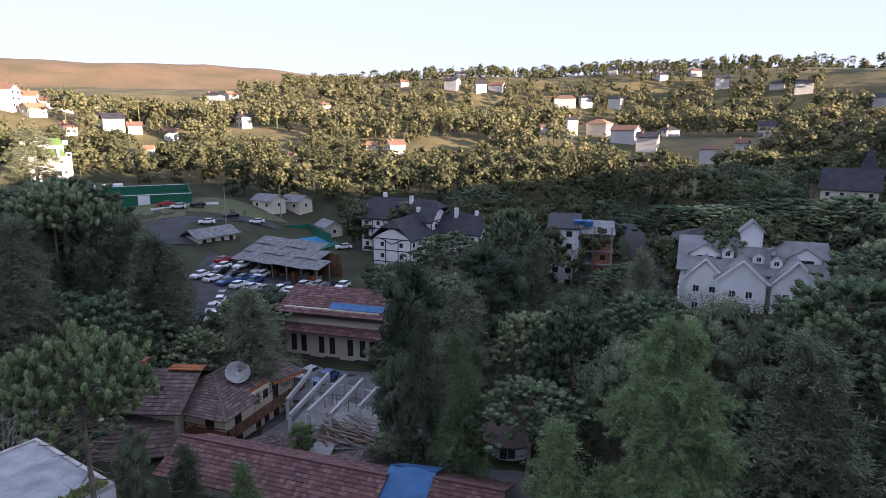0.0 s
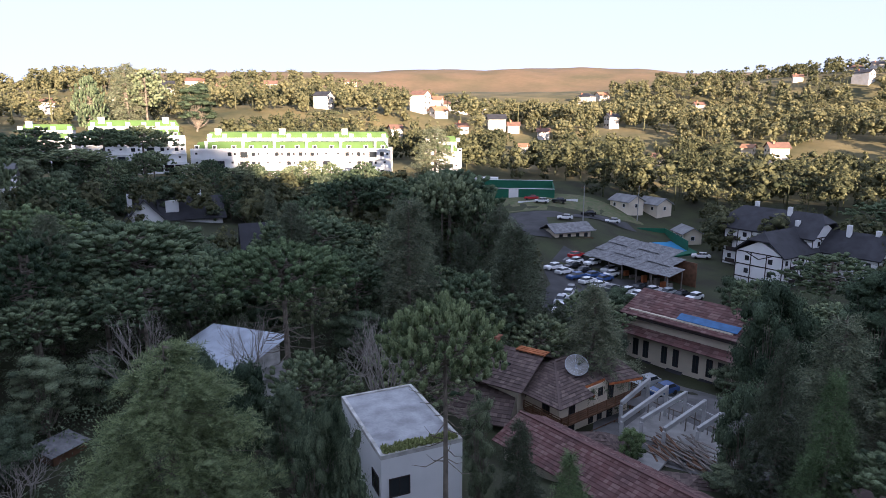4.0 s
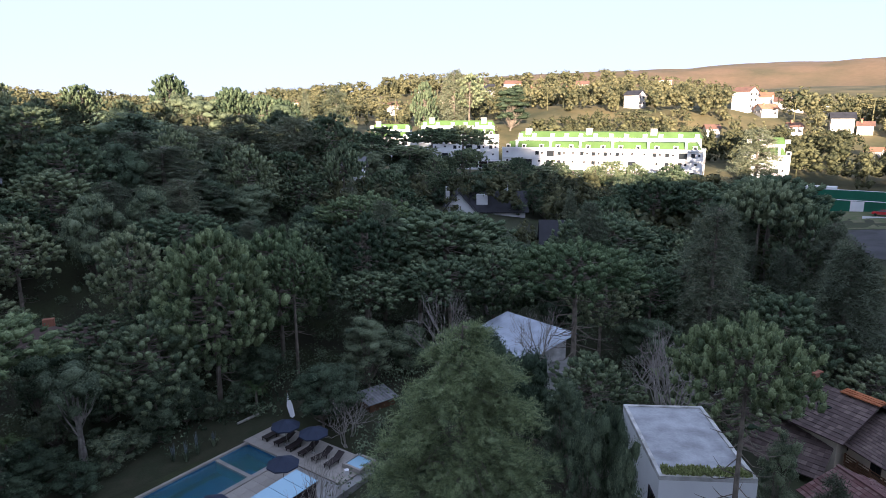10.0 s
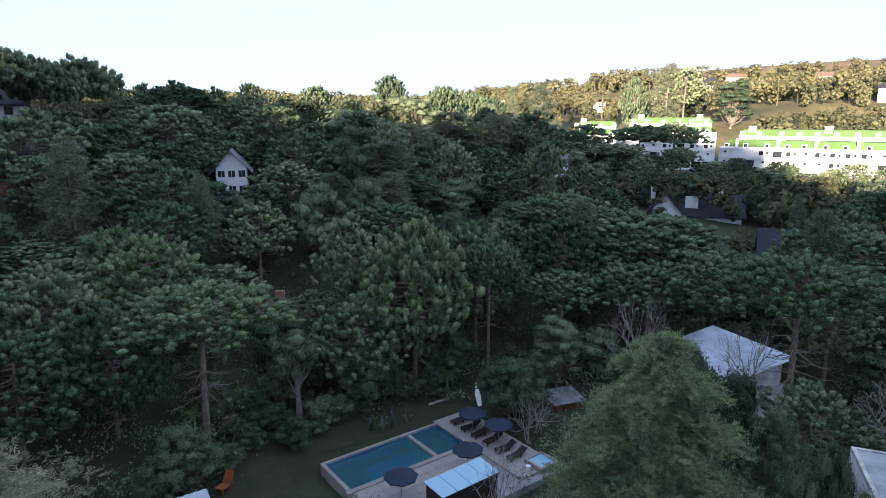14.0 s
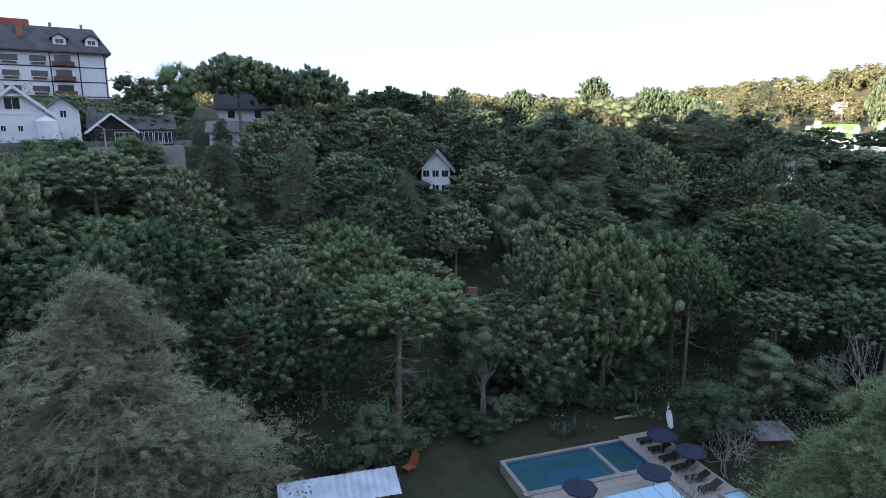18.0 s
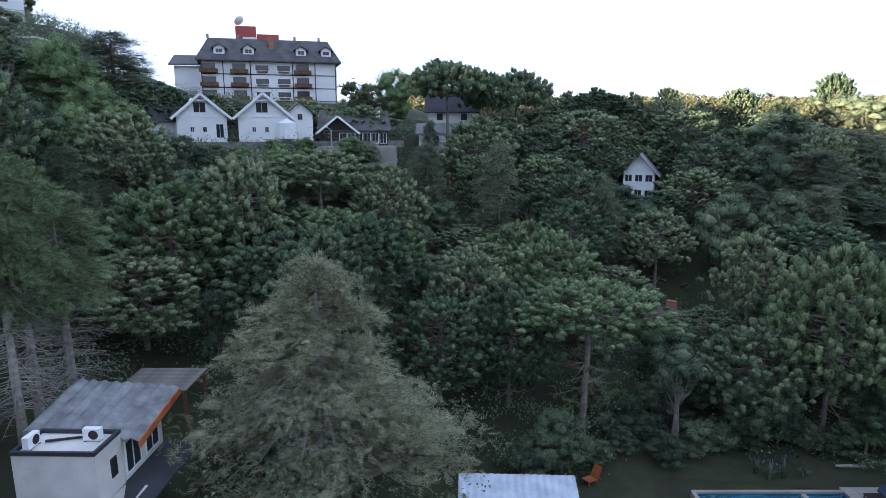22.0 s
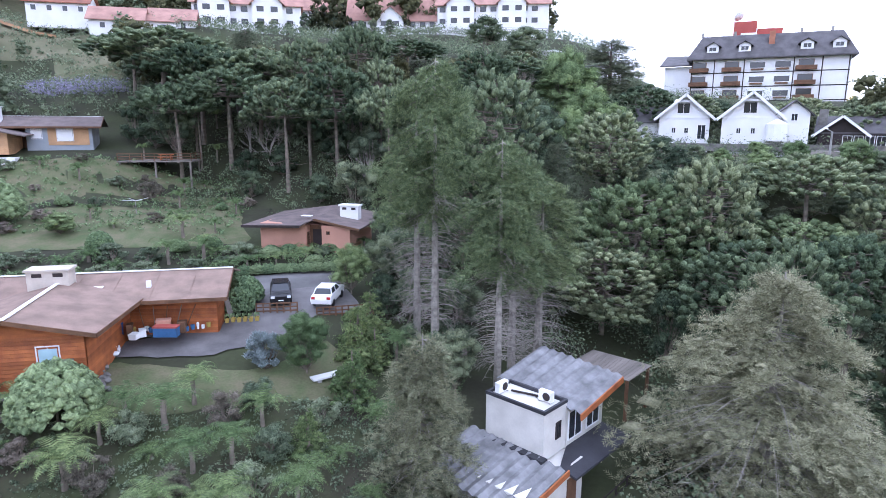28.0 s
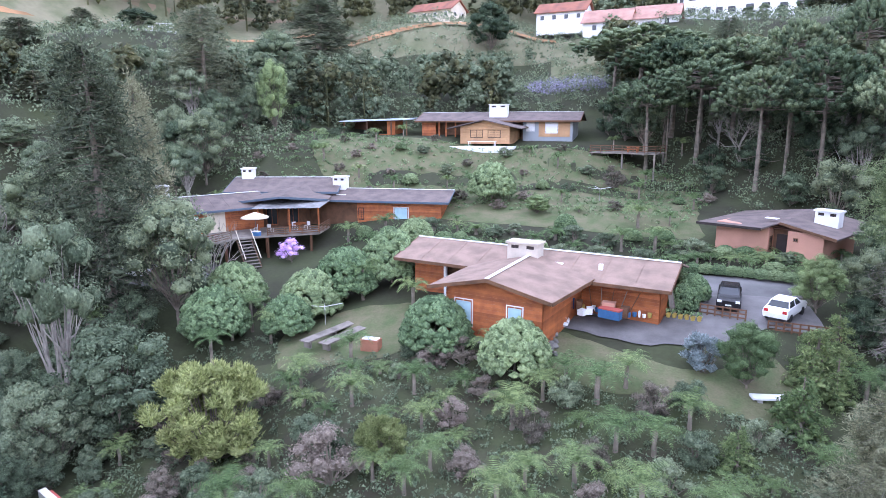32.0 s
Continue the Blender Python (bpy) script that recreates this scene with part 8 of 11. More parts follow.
    part("roof", slab("roof", TIN, [(-0.6, -0.8, 3.0), (11.8, -0.8, 3.3), (11.8, 5.2, 3.5), (-0.6, 5.2, 3.2)], 0.16), pav)
    part("back_wall", boxes("back_wall", BROWN_WOOD, (0, 9, 4.4, 4.6, -1.5, 3.1)), pav)
    part("low_wall", boxes("low_wall", ORANGE_WOOD, (0, 8.6, -0.1, 0.1, -1.5, 0.8)), pav)
    part("side_wall", boxes("side_wall", ORANGE_WOOD, (7.6, 9, 0.2, 4.3, -1.5, 3.0)), pav)
    for x in (0.1, 4.2, 8.5, 11.2):
        part("post", boxes("post", BROWN_WOOD, (x - 0.1, x + 0.1, -0.4, -0.2, -1.5, 2.95)), pav)
    deck = thing("lookout_deck", "timber lookout deck on tall posts", "deck", front_pose((7.6, -90.2), (-1.4, -87.4), 23.2))
    part("floor", boxes("floor", GREY_WOOD, (0, 9.4, 0, 4.5, -0.15, 0)), deck)
    rail(deck, BROWN_WOOD, [(0.1, 0.1, 0), (9.3, 0.1, 0), (9.3, 4.4, 0)], 1.0, 3, 1.5)
    for x in (0.3, 4.7, 9.1):
        for y in (0.3, 4.2):
            part("stilt", boxes("stilt", GREY_WOOD, (x - 0.1, x + 0.1, y - 0.1, y + 0.1, -5, -0.15)), deck)
    t = thing("deck_table", "timber table and benches on the lookout deck", "table", deck.matrix_world @ pose(5.5, 2.2, 0.0))
    part("tabletop", boxes("tabletop", ORANGE_WOOD, (-0.9, 0.9, -0.4, 0.4, 0.7, 0.76)), t)
    part("trestle", boxes("trestle", ORANGE_WOOD, (-0.7, -0.6, -0.35, 0.35, 0, 0.7), (0.6, 0.7, -0.35, 0.35, 0, 0.7)), t)
    part("bench", boxes("bench", ORANGE_WOOD, (-0.9, 0.9, -0.95, -0.65, 0.4, 0.46), (-0.9, 0.9, 0.65, 0.95, 0.4, 0.46)), t)
    house(-9, -118, 190, 9, 7, 2, 2.6, "gable", 1.6, WHITE, BROWN_ROOF, "small white house behind araucaria trunks", (3, 2, 3, 2), z=ground(-9, -118))


GREY_PAINT = material("grey_render", (0.34, 0.37, 0.40), 0.85, 0.12, 2, 12, 0.1)
PALE_WOOD = material("pale_cladding", (0.55, 0.33, 0.17), 0.7, 0.2, 1.5, 12, 0.2)
upper_house()


def left_house():
    """Timber house on a bank: two wings, a raised deck with stairs, an awning and a parasol."""
    right = thing("long_timber_house", "orange timber house wing with felt roof on the bank", "house", front_pose((38.6, -66.8), (21.6, -68.6), 15.4))
    boarded_wall(right, ORANGE_WOOD, (5.4, 0.8), (15.9, 0.8), -0.4, 2.8)
    boarded_wall(right, ORANGE_WOOD, (15.9, 0.8), (15.9, 6.6), -0.4, 2.8)
    part("inner_wall", boxes("inner_wall", BROWN_WOOD, (-2, 15.7, 1.1, 6.6, -0.4, 2.8)), right)
    part("foundation", boxes("foundation", STONE, (2.5, 15.9, 0.9, 6.6, -4, -0.45)), right)
    felt_wing(right, -3.0, 17.0, 0.0, 7.6, 2.85, 3.9, BLUE_TRIM, mat=DARK_FELT)
    window(right, 11.0, 0.78, 0.5, 0, 1.9, 1.6)
    part("curtain", boxes("curtain", CURTAIN, (10.2, 11.8, 0.64, 0.68, 0.6, 2.0)), right, "pale blind")
    window(right, 5.9, 0.78, 0.4, 0, 0.7, 1.5, DARK_TIMBER)
    chimney(right, 2.2, 3.8, 3.3, 5.3, 1.7, 1.2)
    part("skylight", boxes("skylight", FRAME, (2.4, 3.6, 1.6, 2.4, 3.28, 3.36)), right)
    left = thing("wide_timber_house", "orange timber house wing with wide windows", "house", front_pose((50.4, -51.4), (42.6, -62.4), 15.3))
    boarded_wall(left, ORANGE_WOOD, (1.0, 1.0), (7.0, 1.0), -0.4, 2.5)
    part("stone_wall", boxes("stone_wall", CREAM, (7.0, 9.0, 0.8, 1.4, -0.4, 2.6)), left, "cream rendered wall")
    boarded_wall(left, ORANGE_WOOD, (9.0, 1.0), (13.6, 1.0), -0.4, 2.6)
    boarded_wall(left, ORANGE_WOOD, (1.0, 7), (1.0, 1.0), -0.4, 2.5)
    part("inner_wall", boxes("inner_wall", BROWN_WOOD, (1.2, 13.4, 1.3, 7, -0.4, 2.5)), left)
    felt_wing(left, -0.2, 14.4, 0.0, 8.0, 2.55, 3.9, BLUE_TRIM, mat=DARK_FELT)
    for x in (2.9, 5.1):
        window(left, x, 0.97, 0.3, 0, 2.0, 1.7, BROWN_WOOD)
        part("blind", boxes("blind", FRAME, (x - 0.9, x + 0.9, 0.84, 0.88, 1.2, 1.95)), left, "half-lowered white blind")
    window(left, 10.4, 0.97, 0.0, 0, 1.5, 2.2, ORANGE_WOOD)
    chimney(left, 2.6, 4.6, 3.4, 5.2, 2.6, 1.3)
    back = thing("felt_roofed_house", "felt-roofed link between the house wings", "house", front_pose((50.5, -66.5), (36.5, -70.5), 16.2))
    part("wall", boxes("wall", BROWN_WOOD, (0.6, 13.6, 0.8, 6.4, -2, 2.9)), back)
    felt_wing(back, 0, 14.4, -2.2, 7.2, 2.9, 4.3, BLUE_TRIM, mat=DARK_FELT)
    chimney(back, 1.8, 2.4, 3.8, 5.4, 1.5, 1.1)
    mid = thing("gabled_timber_house", "gabled felt roof over the terrace rooms", "house", front_pose((46.0, -62.4), (38.6, -64.6), 15.3))
    part("wall", boxes("wall", BROWN_WOOD, (0, 7.6, 1.2, 5, -0.4, 2.7)), mid)
    part("roof", slab("roof", DARK_FELT, [(-1.5, -0.6, 2.9), (5.6, -2.6, 3.9), (7.0, 7, 4.7), (-0.6, 7, 3.6)], 0.15), mid)
    part("roof", slab("roof", DARK_FELT, [(5.61, -2.6, 3.9), (10.5, 0.4, 3.2), (10.5, 7, 3.6), (7.01, 7, 4.7)], 0.15), mid)
    part("edge_board", bars("edge_board", BLUE_TRIM, ((-1.5, -0.63, 2.8), (5.6, -2.63, 3.8), 0.06, 0.26), ((5.6, -2.63, 3.8), (10.5, 0.37, 3.1), 0.06, 0.26)), mid)
    for x in (1.5, 3.4, 6.0):
        window(mid, x, 1.17, 0.0, 0, 1.4, 2.1, ORANGE_WOOD)
    awn = thing("awning", "pale corrugated awning over the terrace", "awning", pose(0, 0, 0))
    part("sheet", sheets("sheet", FIBRO, (42.2, -59.2, 18.0), (35.2, -62.2, 18.0), (36.0, -66.2, 18.35), (43.4, -63.4, 18.35), 14, 0.04), awn)
    for x, y in ((41.8, -59.8), (38.6, -61.2), (35.6, -62.6)):
        part("post", bars("post", ORANGE_WOOD, ((x, y, 15.2), (x, y, 17.95), 0.14)), awn)
    deck = thing("terrace_deck", "raised timber terrace with railings and stairs", "deck", pose(0, 0, 15.2))
    outline = [(51.0, -50.6), (46.6, -48.6), (42.8, -50.2), (42.4, -55.5), (39.6, -58.2), (35.0, -61.6), (36.0, -66.0), (44.0, -63.0), (47.6, -56.4)]
    part("floor", slab("floor", GREY_WOOD, [(x, y, 0) for x, y in outline], 0.18), deck)
    rail(deck, BROWN_WOOD, [(x, y, 0) for x, y in outline[0:4]], 0.95, 4, 1.5)
    rail(deck, BROWN_WOOD, [(x, y, 0) for x, y in outline[4:7]], 0.95, 4, 1.5)
    for x, y in ((49, -50.4), (46.6, -49.2), (43.2, -50.6), (42.8, -55), (39.8, -58.4), (36, -61.4), (41, -60)):
        part("stilt", bars("stilt", BROWN_WOOD, ((x, y, -5), (x, y, -0.18), 0.22)), deck)
    part("skirting", bars("skirting", STONE, ((50.5, -51.5, -2.2), (45.5, -52.5, -2.2), 0.3, 3.6)), deck)
    s0, s1 = Vector((41.6, -56.6, -0.1)), Vector((38.8, -54.2, -2.6))
    across = Vector((0.65, 0.76, 0)) * 0.8
    for k in range(10):
        p = s0.lerp(s1, k / 9)
        part("step", bars("step", GREY_WOOD, (p - across, p + across, 0.3, 0.06)), deck)
    for sgn in (-1, 1):
        part("stringer", bars("stringer", BROWN_WOOD, (s0 + across * sgn - Vector((0, 0, 0.1)), s1 + across * sgn - Vector((0, 0, 0.1)), 0.07, 0.25)), deck)
        part("handrail", bars("handrail", CREAM, (s0 + across * sgn + Vector((0, 0, 0.95)), s1 + across * sgn + Vector((0, 0, 0.95)), 0.07, 0.09)), deck)
    umbrella(pose(41.6, -58.9, 15.2), "cream canvas parasol on the terrace", CREAM, 2.5, 1.6)
    rng = random.Random(6)
    for k, (x, y) in enumerate(((48.2, -51.4), (47.0, -50.6), (45.6, -51.6), (42.4, -60.2), (40.8, -60.6), (38.8, -62.6), (37.6, -63.4))):
        ch = thing("terrace_chair", "white garden chair on the timber terrace", "chair", pose(x, y, 15.2, 0, 0, rng.uniform(0, 360)), "chairs on the terrace")
        part("seat", shared(("tcs",), lambda: boxes("seat", FRAME, (-0.24, 0.24, -0.24, 0.24, 0.42, 0.46))), ch)
        part("backrest", shared(("tcb",), lambda: boxes("backrest", FRAME, (-0.24, 0.24, 0.22, 0.26, 0.46, 0.92))), ch)
        for q in range(4):
            part("leg", shared(("tcl",), lambda: boxes("leg", FRAME, (-0.02, 0.02, -0.02, 0.02, 0, 0.42))), ch, at=Matrix.Translation((0.21 * (-1) ** q, 0.21 * (-1) ** (q // 2), 0)))
    tb = thing("terrace_table", "round timber table under the awning", "table", pose(38.4, -63.0, 15.2))
    part("tabletop", round_data("tabletop", ORANGE_WOOD, [(0.75, 0.7), (0.75, 0.76), (0, 0.76)], 18), tb)
    part("pedestal", round_data("pedestal", ORANGE_WOOD, [(0.3, 0), (0.08, 0.1), (0.08, 0.7)], 10), tb)
    box_ = thing("cool_box", "bright blue cool box on a bench", "cool box", pose(40.9, -58.0, 15.2))
    part("body", boxes("body", BLUE_TARP, (-0.4, 0.4, -0.25, 0.25, 0, 0.45)), box_)
    part("lid", boxes("lid", FRAME, (-0.42, 0.42, -0.27, 0.27, 0.453, 0.52)), box_)
    car(44.8, -50.4, 200, CAR_PAINTS[0], "white car parked below the terrace", near=True)
    car(47.8, -47.6, 190, CAR_PAINTS[0], "white car under tree ferns", near=True)
    patch("house_yard", GRAVEL, "gravel yard below the terrace", "yard", [(52, -46), (42, -46), (40, -52), (46, -55), (54, -52)], 0.07, 1.5, True)


BLUE_TRIM = material("blue_grey_trim", (0.10, 0.13, 0.17), 0.6, 0.1, 2, 12, 0.0)
left_house()


VILLA_WHITE = material("ivory_render", (0.68, 0.655, 0.60), 0.85, 0.12, 1.5, 8, 0.12)


def forest_villa():
    """White house of two levels with weathered sheet roofs, a white box with coolers and a balcony."""
    ob = thing("forest_villa", "white two-level villa with weathered ribbed sheet roofs", "house", front_pose((-15.3, -29.6), (-17.3, -25.1), 0.0))
    part("wall", boxes("wall", VILLA_WHITE, (-0.4, 5.2, -3.4, 2.2, 3, 9.9)), ob)
    part("wall", boxes("wall", VILLA_WHITE, (-0.5, 4.0, 2.3, 6.4, 3, 12.3)), ob)
    box_ = part("roof_box", boxes("roof_box", VILLA_WHITE, (0, 4.0, 0, 2.25, 10.0, 12.75)), ob)
    part("rim", boxes("rim", DARK_ROOF, (-0.03, 4.03, -0.03, 0.12, 12.754, 12.95), (-0.03, 4.03, 2.13, 2.28, 12.754, 12.95), (-0.03, 0.12, 0.12, 2.13, 12.754, 12.95), (3.88, 4.03, 0.12, 2.13, 12.754, 12.95)), box_, "dark metal rim")
    part("base_band", boxes("base_band", DARK_ROOF, (-0.2, 4.3, -0.5, -0.003, 10.05, 10.35)), ob)
    part("upper_roof", sheets("upper_roof", FIBRO, (-1.0, 2.2, 12.75), (4.9, 2.2, 12.35), (4.9, 7.0, 13.1), (-1.0, 7.0, 13.5), 9, 0.16), ob, "weathered ribbed sheets")
    part("lower_roof", sheets("lower_roof", FIBRO, (-1.0, -4.6, 9.85), (5.5, -4.6, 9.55), (5.5, -0.1, 10.15), (-1.0, -0.1, 10.45), 10, 0.16), ob, "weathered ribbed sheets")
    part("fascia", bars("fascia", ORANGE_WOOD, ((4.95, 2.2, 12.15), (4.95, 7.0, 12.9), 0.08, 0.4)), ob)
    part("fascia", bars("fascia", ORANGE_WOOD, ((5.55, -4.6, 9.35), (5.55, 0.2, 9.95), 0.08, 0.34)), ob)
    part("side_roof", slab("side_roof", DARK_ROOF, [(4.95, 0.2, 10.0), (6.0, 0.2, 9.8), (6.0, 6.5, 9.8), (4.0, 6.5, 10.0), (4.0, 2.35, 10.02)], 0.14), ob)
    window(ob, 4.0, 1.4, 10.9, 90, 0.5, 1.0, DARK_TIMBER)
    for y in (3.2, 5.2):
        window(ob, 4.0, y, 10.3, 90, 1.5, 1.8)
        window(ob, 4.0, y, 7.2, 90, 1.5, 2.2)
    window(ob, 5.2, -2.4, 7.4, 90, 0.9, 0.9, DARK_TIMBER)
    part("door", boxes("door", BROWN_WOOD, (5.203, 5.27, 0.6, 1.5, 6.9, 9.2)), ob)
    b = part("balcony", boxes("balcony", CONCRETE, (4.01, 6.6, 1.8, 6.6, 6.6, 6.85), (5.21, 6.6, -3, 1.79, 6.6, 6.85)), ob)
    rail(b, DARK_TIMBER, [(6.5, -2.9, 6.85), (6.5, 6.5, 6.85)], 1.05, 2, 1.2)
    for x, y, t in ((0.5, 0.8, 90), (3.1, 1.5, 0)):
        ac = thing("air_conditioner", "white outdoor air conditioner unit on the roof box", "air conditioner", ob.matrix_world @ pose(x, y, 12.76, 0, 0, t), "roof coolers")
        part("case", boxes("case", FRAME, (-0.42, 0.42, -0.16, 0.16, 0.06, 0.66)), ac)
        part("fan_grille", round_data("fan_grille", DARK_TIMBER, [(0.24, 0), (0.24, 0.02), (0, 0.02)], 16), ac, at=pose(0.1, -0.162, 0.36, 90, 0, 0))
        part("feet", boxes("feet", CONCRETE, (-0.38, -0.3, -0.2, 0.2, 0, 0.058), (0.3, 0.38, -0.2, 0.2, 0, 0.058)), ac)
    part("pipe", bars("pipe", DARK_TIMBER, ((0.9, 1.2, 12.85), (2.7, 1.7, 12.85), 0.1)), ob)
    stack = thing("log_stack", "weathered stack of boards under the trees", "board stack", pose(-17.6, -40.4, ground(-17.6, -40.4), 0, 0, 20))
    for k in range(11):
        part("board", boxes("board", GREY_WOOD, (-1.6, 1.6, -0.4, 0.4, 0.16 * k, 0.16 * k + 0.12)), stack)
    deck = thing("wood_deck", "weathered timber deck behind the villa", "deck", pose(-26.5, -34, ground(-26.5, -34) + 3.0, 0, 0, 115))
    for k in range(16):
        part("plank", shared(("vplank",), lambda: boxes("plank", GREY_WOOD, (-2.4, 2.4, 0.01, 0.22, -0.06, 0))), deck, at=Matrix.Translation((0, 0.24 * k, 0)))
    for x in (-2.2, 2.2):
        for y in (0.2, 3.6):
            part("stilt", boxes("stilt", BROWN_WOOD, (x - 0.1, x + 0.1, y - 0.1, y + 0.1, -4, -0.062)), deck)


forest_villa()

# ---- gardens of the timber houses ----
patch("drive", DRIVE, "grey paved drive beside the timber house", "drive", [(6.5, -45.4), (0, -42.6), (-6, -44.0), (-9, -46.4), (-12.6, -46.8), (-12.8, -50), (-11.4, -52), (-5.4, -52), (-4.4, -48.4), (-2.5, -47.4)], 0.1, 1.2, True)
patch("lane", GRAVEL, "pale lane behind the timber house", "lane", [(-5.4, -52), (-11.4, -52), (-13, -55.0), (1, -56.4), (2, -54.6)], 0.08, 1.5, True)
patch("lawn", LAWN, "mown lawn in front of the timber house", "lawn", [(7.5, -43.8), (-3, -40.2), (-9, -42.8), (-9.5, -37), (-3, -36.6), (6, -38)], 0.09, 1.2, True)
patch("side_lawn", LAWN, "grass below the timber house with benches", "lawn", [(27, -44), (16, -46.5), (15.5, -41), (19, -37.5), (25, -37)], 0.08, 1.2, True)
patch("hillside_lawn", LAWN, "sloping grass between the houses", "lawn", [(34, -72), (-2, -66), (-6, -73), (-4, -88), (8, -91), (20, -91), (40, -93), (48, -84)], 0.05, 2.5, True)
patch("planted_bank", SOIL, "dark planted bank of ferns and shrubs", "garden bed", [(30, -36), (14, -40.5), (7, -39), (-3, -36.8), (-9.5, -37), (-14, -32), (-8, -20), (6, -19), (22, -24), (32, -30)], 0.04, 1.5, True)
car(-6.8, -50.2, 262, CAR_PAINTS[2], "black car parked behind the gate", near=True)
car(-10.4, -48.8, 62, CAR_PAINTS[0], "white car parked on the drive", near=True)
gate = thing("timber_fence", "low dark timber fence beside the drive", "fence", pose(0, 0, 0))
for x0, y0, x1, y1 in ((-4.6, -48.0, -7.6, -47.2), (-9.0, -46.6, -13.4, -46.0)):
    z = ground((x0 + x1) / 2, (y0 + y1) / 2)
    rail(gate, BROWN_WOOD, [(x0, y0, z), (x1, y1, z)], 0.9, 3, 0.45, 0.08)
for k in range(2):
    bench = thing("plank_bench", "long weathered plank bench on the grass", "bench", front_pose((23.6 - 1.6 * k, -38.4), (21.9 - 1.6 * k, -44.4), ground(22.5, -41)))
    part("seat", boxes("seat", GREY_WOOD, (0, 6.2, -0.45, 0.45, 0.55, 0.64)), bench)
    for x in (0.4, 3.1, 5.8):
        part("trestle", boxes("trestle", GREY_WOOD, (x - 0.08, x + 0.08, -0.35, 0.35, 0, 0.55)), bench)
barrow = thing("barbecue", "red brick barbecue beside the benches", "barbecue", pose(18.6, -39.6, ground(18.6, -39.6)))
part("body", boxes("body", BRICK, (-0.7, 0.7, -0.4, 0.4, 0, 0.9)), barrow)
part("grill", boxes("grill", FRAME, (-0.6, 0.6, -0.3, 0.3, 0.903, 0.96)), barrow)
for x, y in ((24.5, -43.4), (5.0, -77.0)):
    dry = thing("clothes_airer", "rotary clothes airer on the grass", "clothes airer", pose(x, y, ground(x, y), 0, 0, 30))
    part("pole", round_data("pole", CONCRETE, [(0.03, 0), (0.03, 1.7)], 8), dry)
    for k in range(4):
        part("arm", bars("arm", FRAME, ((0, 0, 1.65), (1.5 * math.cos(1.571 * k), 1.5 * math.sin(1.571 * k), 1.85), 0.04)), dry)
table = thing("slab_table", "white stone slab bench on the lawn", "bench", pose(-8.4, -38.8, ground(-8.4, -38.8), 0, 0, 12))
part("slab", boxes("slab", FRAME, (-1.5, 1.5, -0.35, 0.35, 0.3, 0.42)), table)
part("foot", boxes("foot", CONCRETE, (-1.2, -0.9, -0.3, 0.3, -0.1, 0.298), (0.9, 1.2, -0.3, 0.3, -0.1, 0.298)), table)
pipe = thing("garden_wall", "low white wall with a red band at the wood's edge", "wall", front_pose((32.4, -23.4), (26.5, -21.3), ground(29.5, -22.4)))
part("wall", boxes("wall", VILLA_WHITE, (0, 6.3, -0.2, 0.2, -1, 0.7)), pipe)
part("band", boxes("band", RED_PAINT, (0, 6.3, 0.203, 0.5, -1, 0.4)), pipe, "red band")


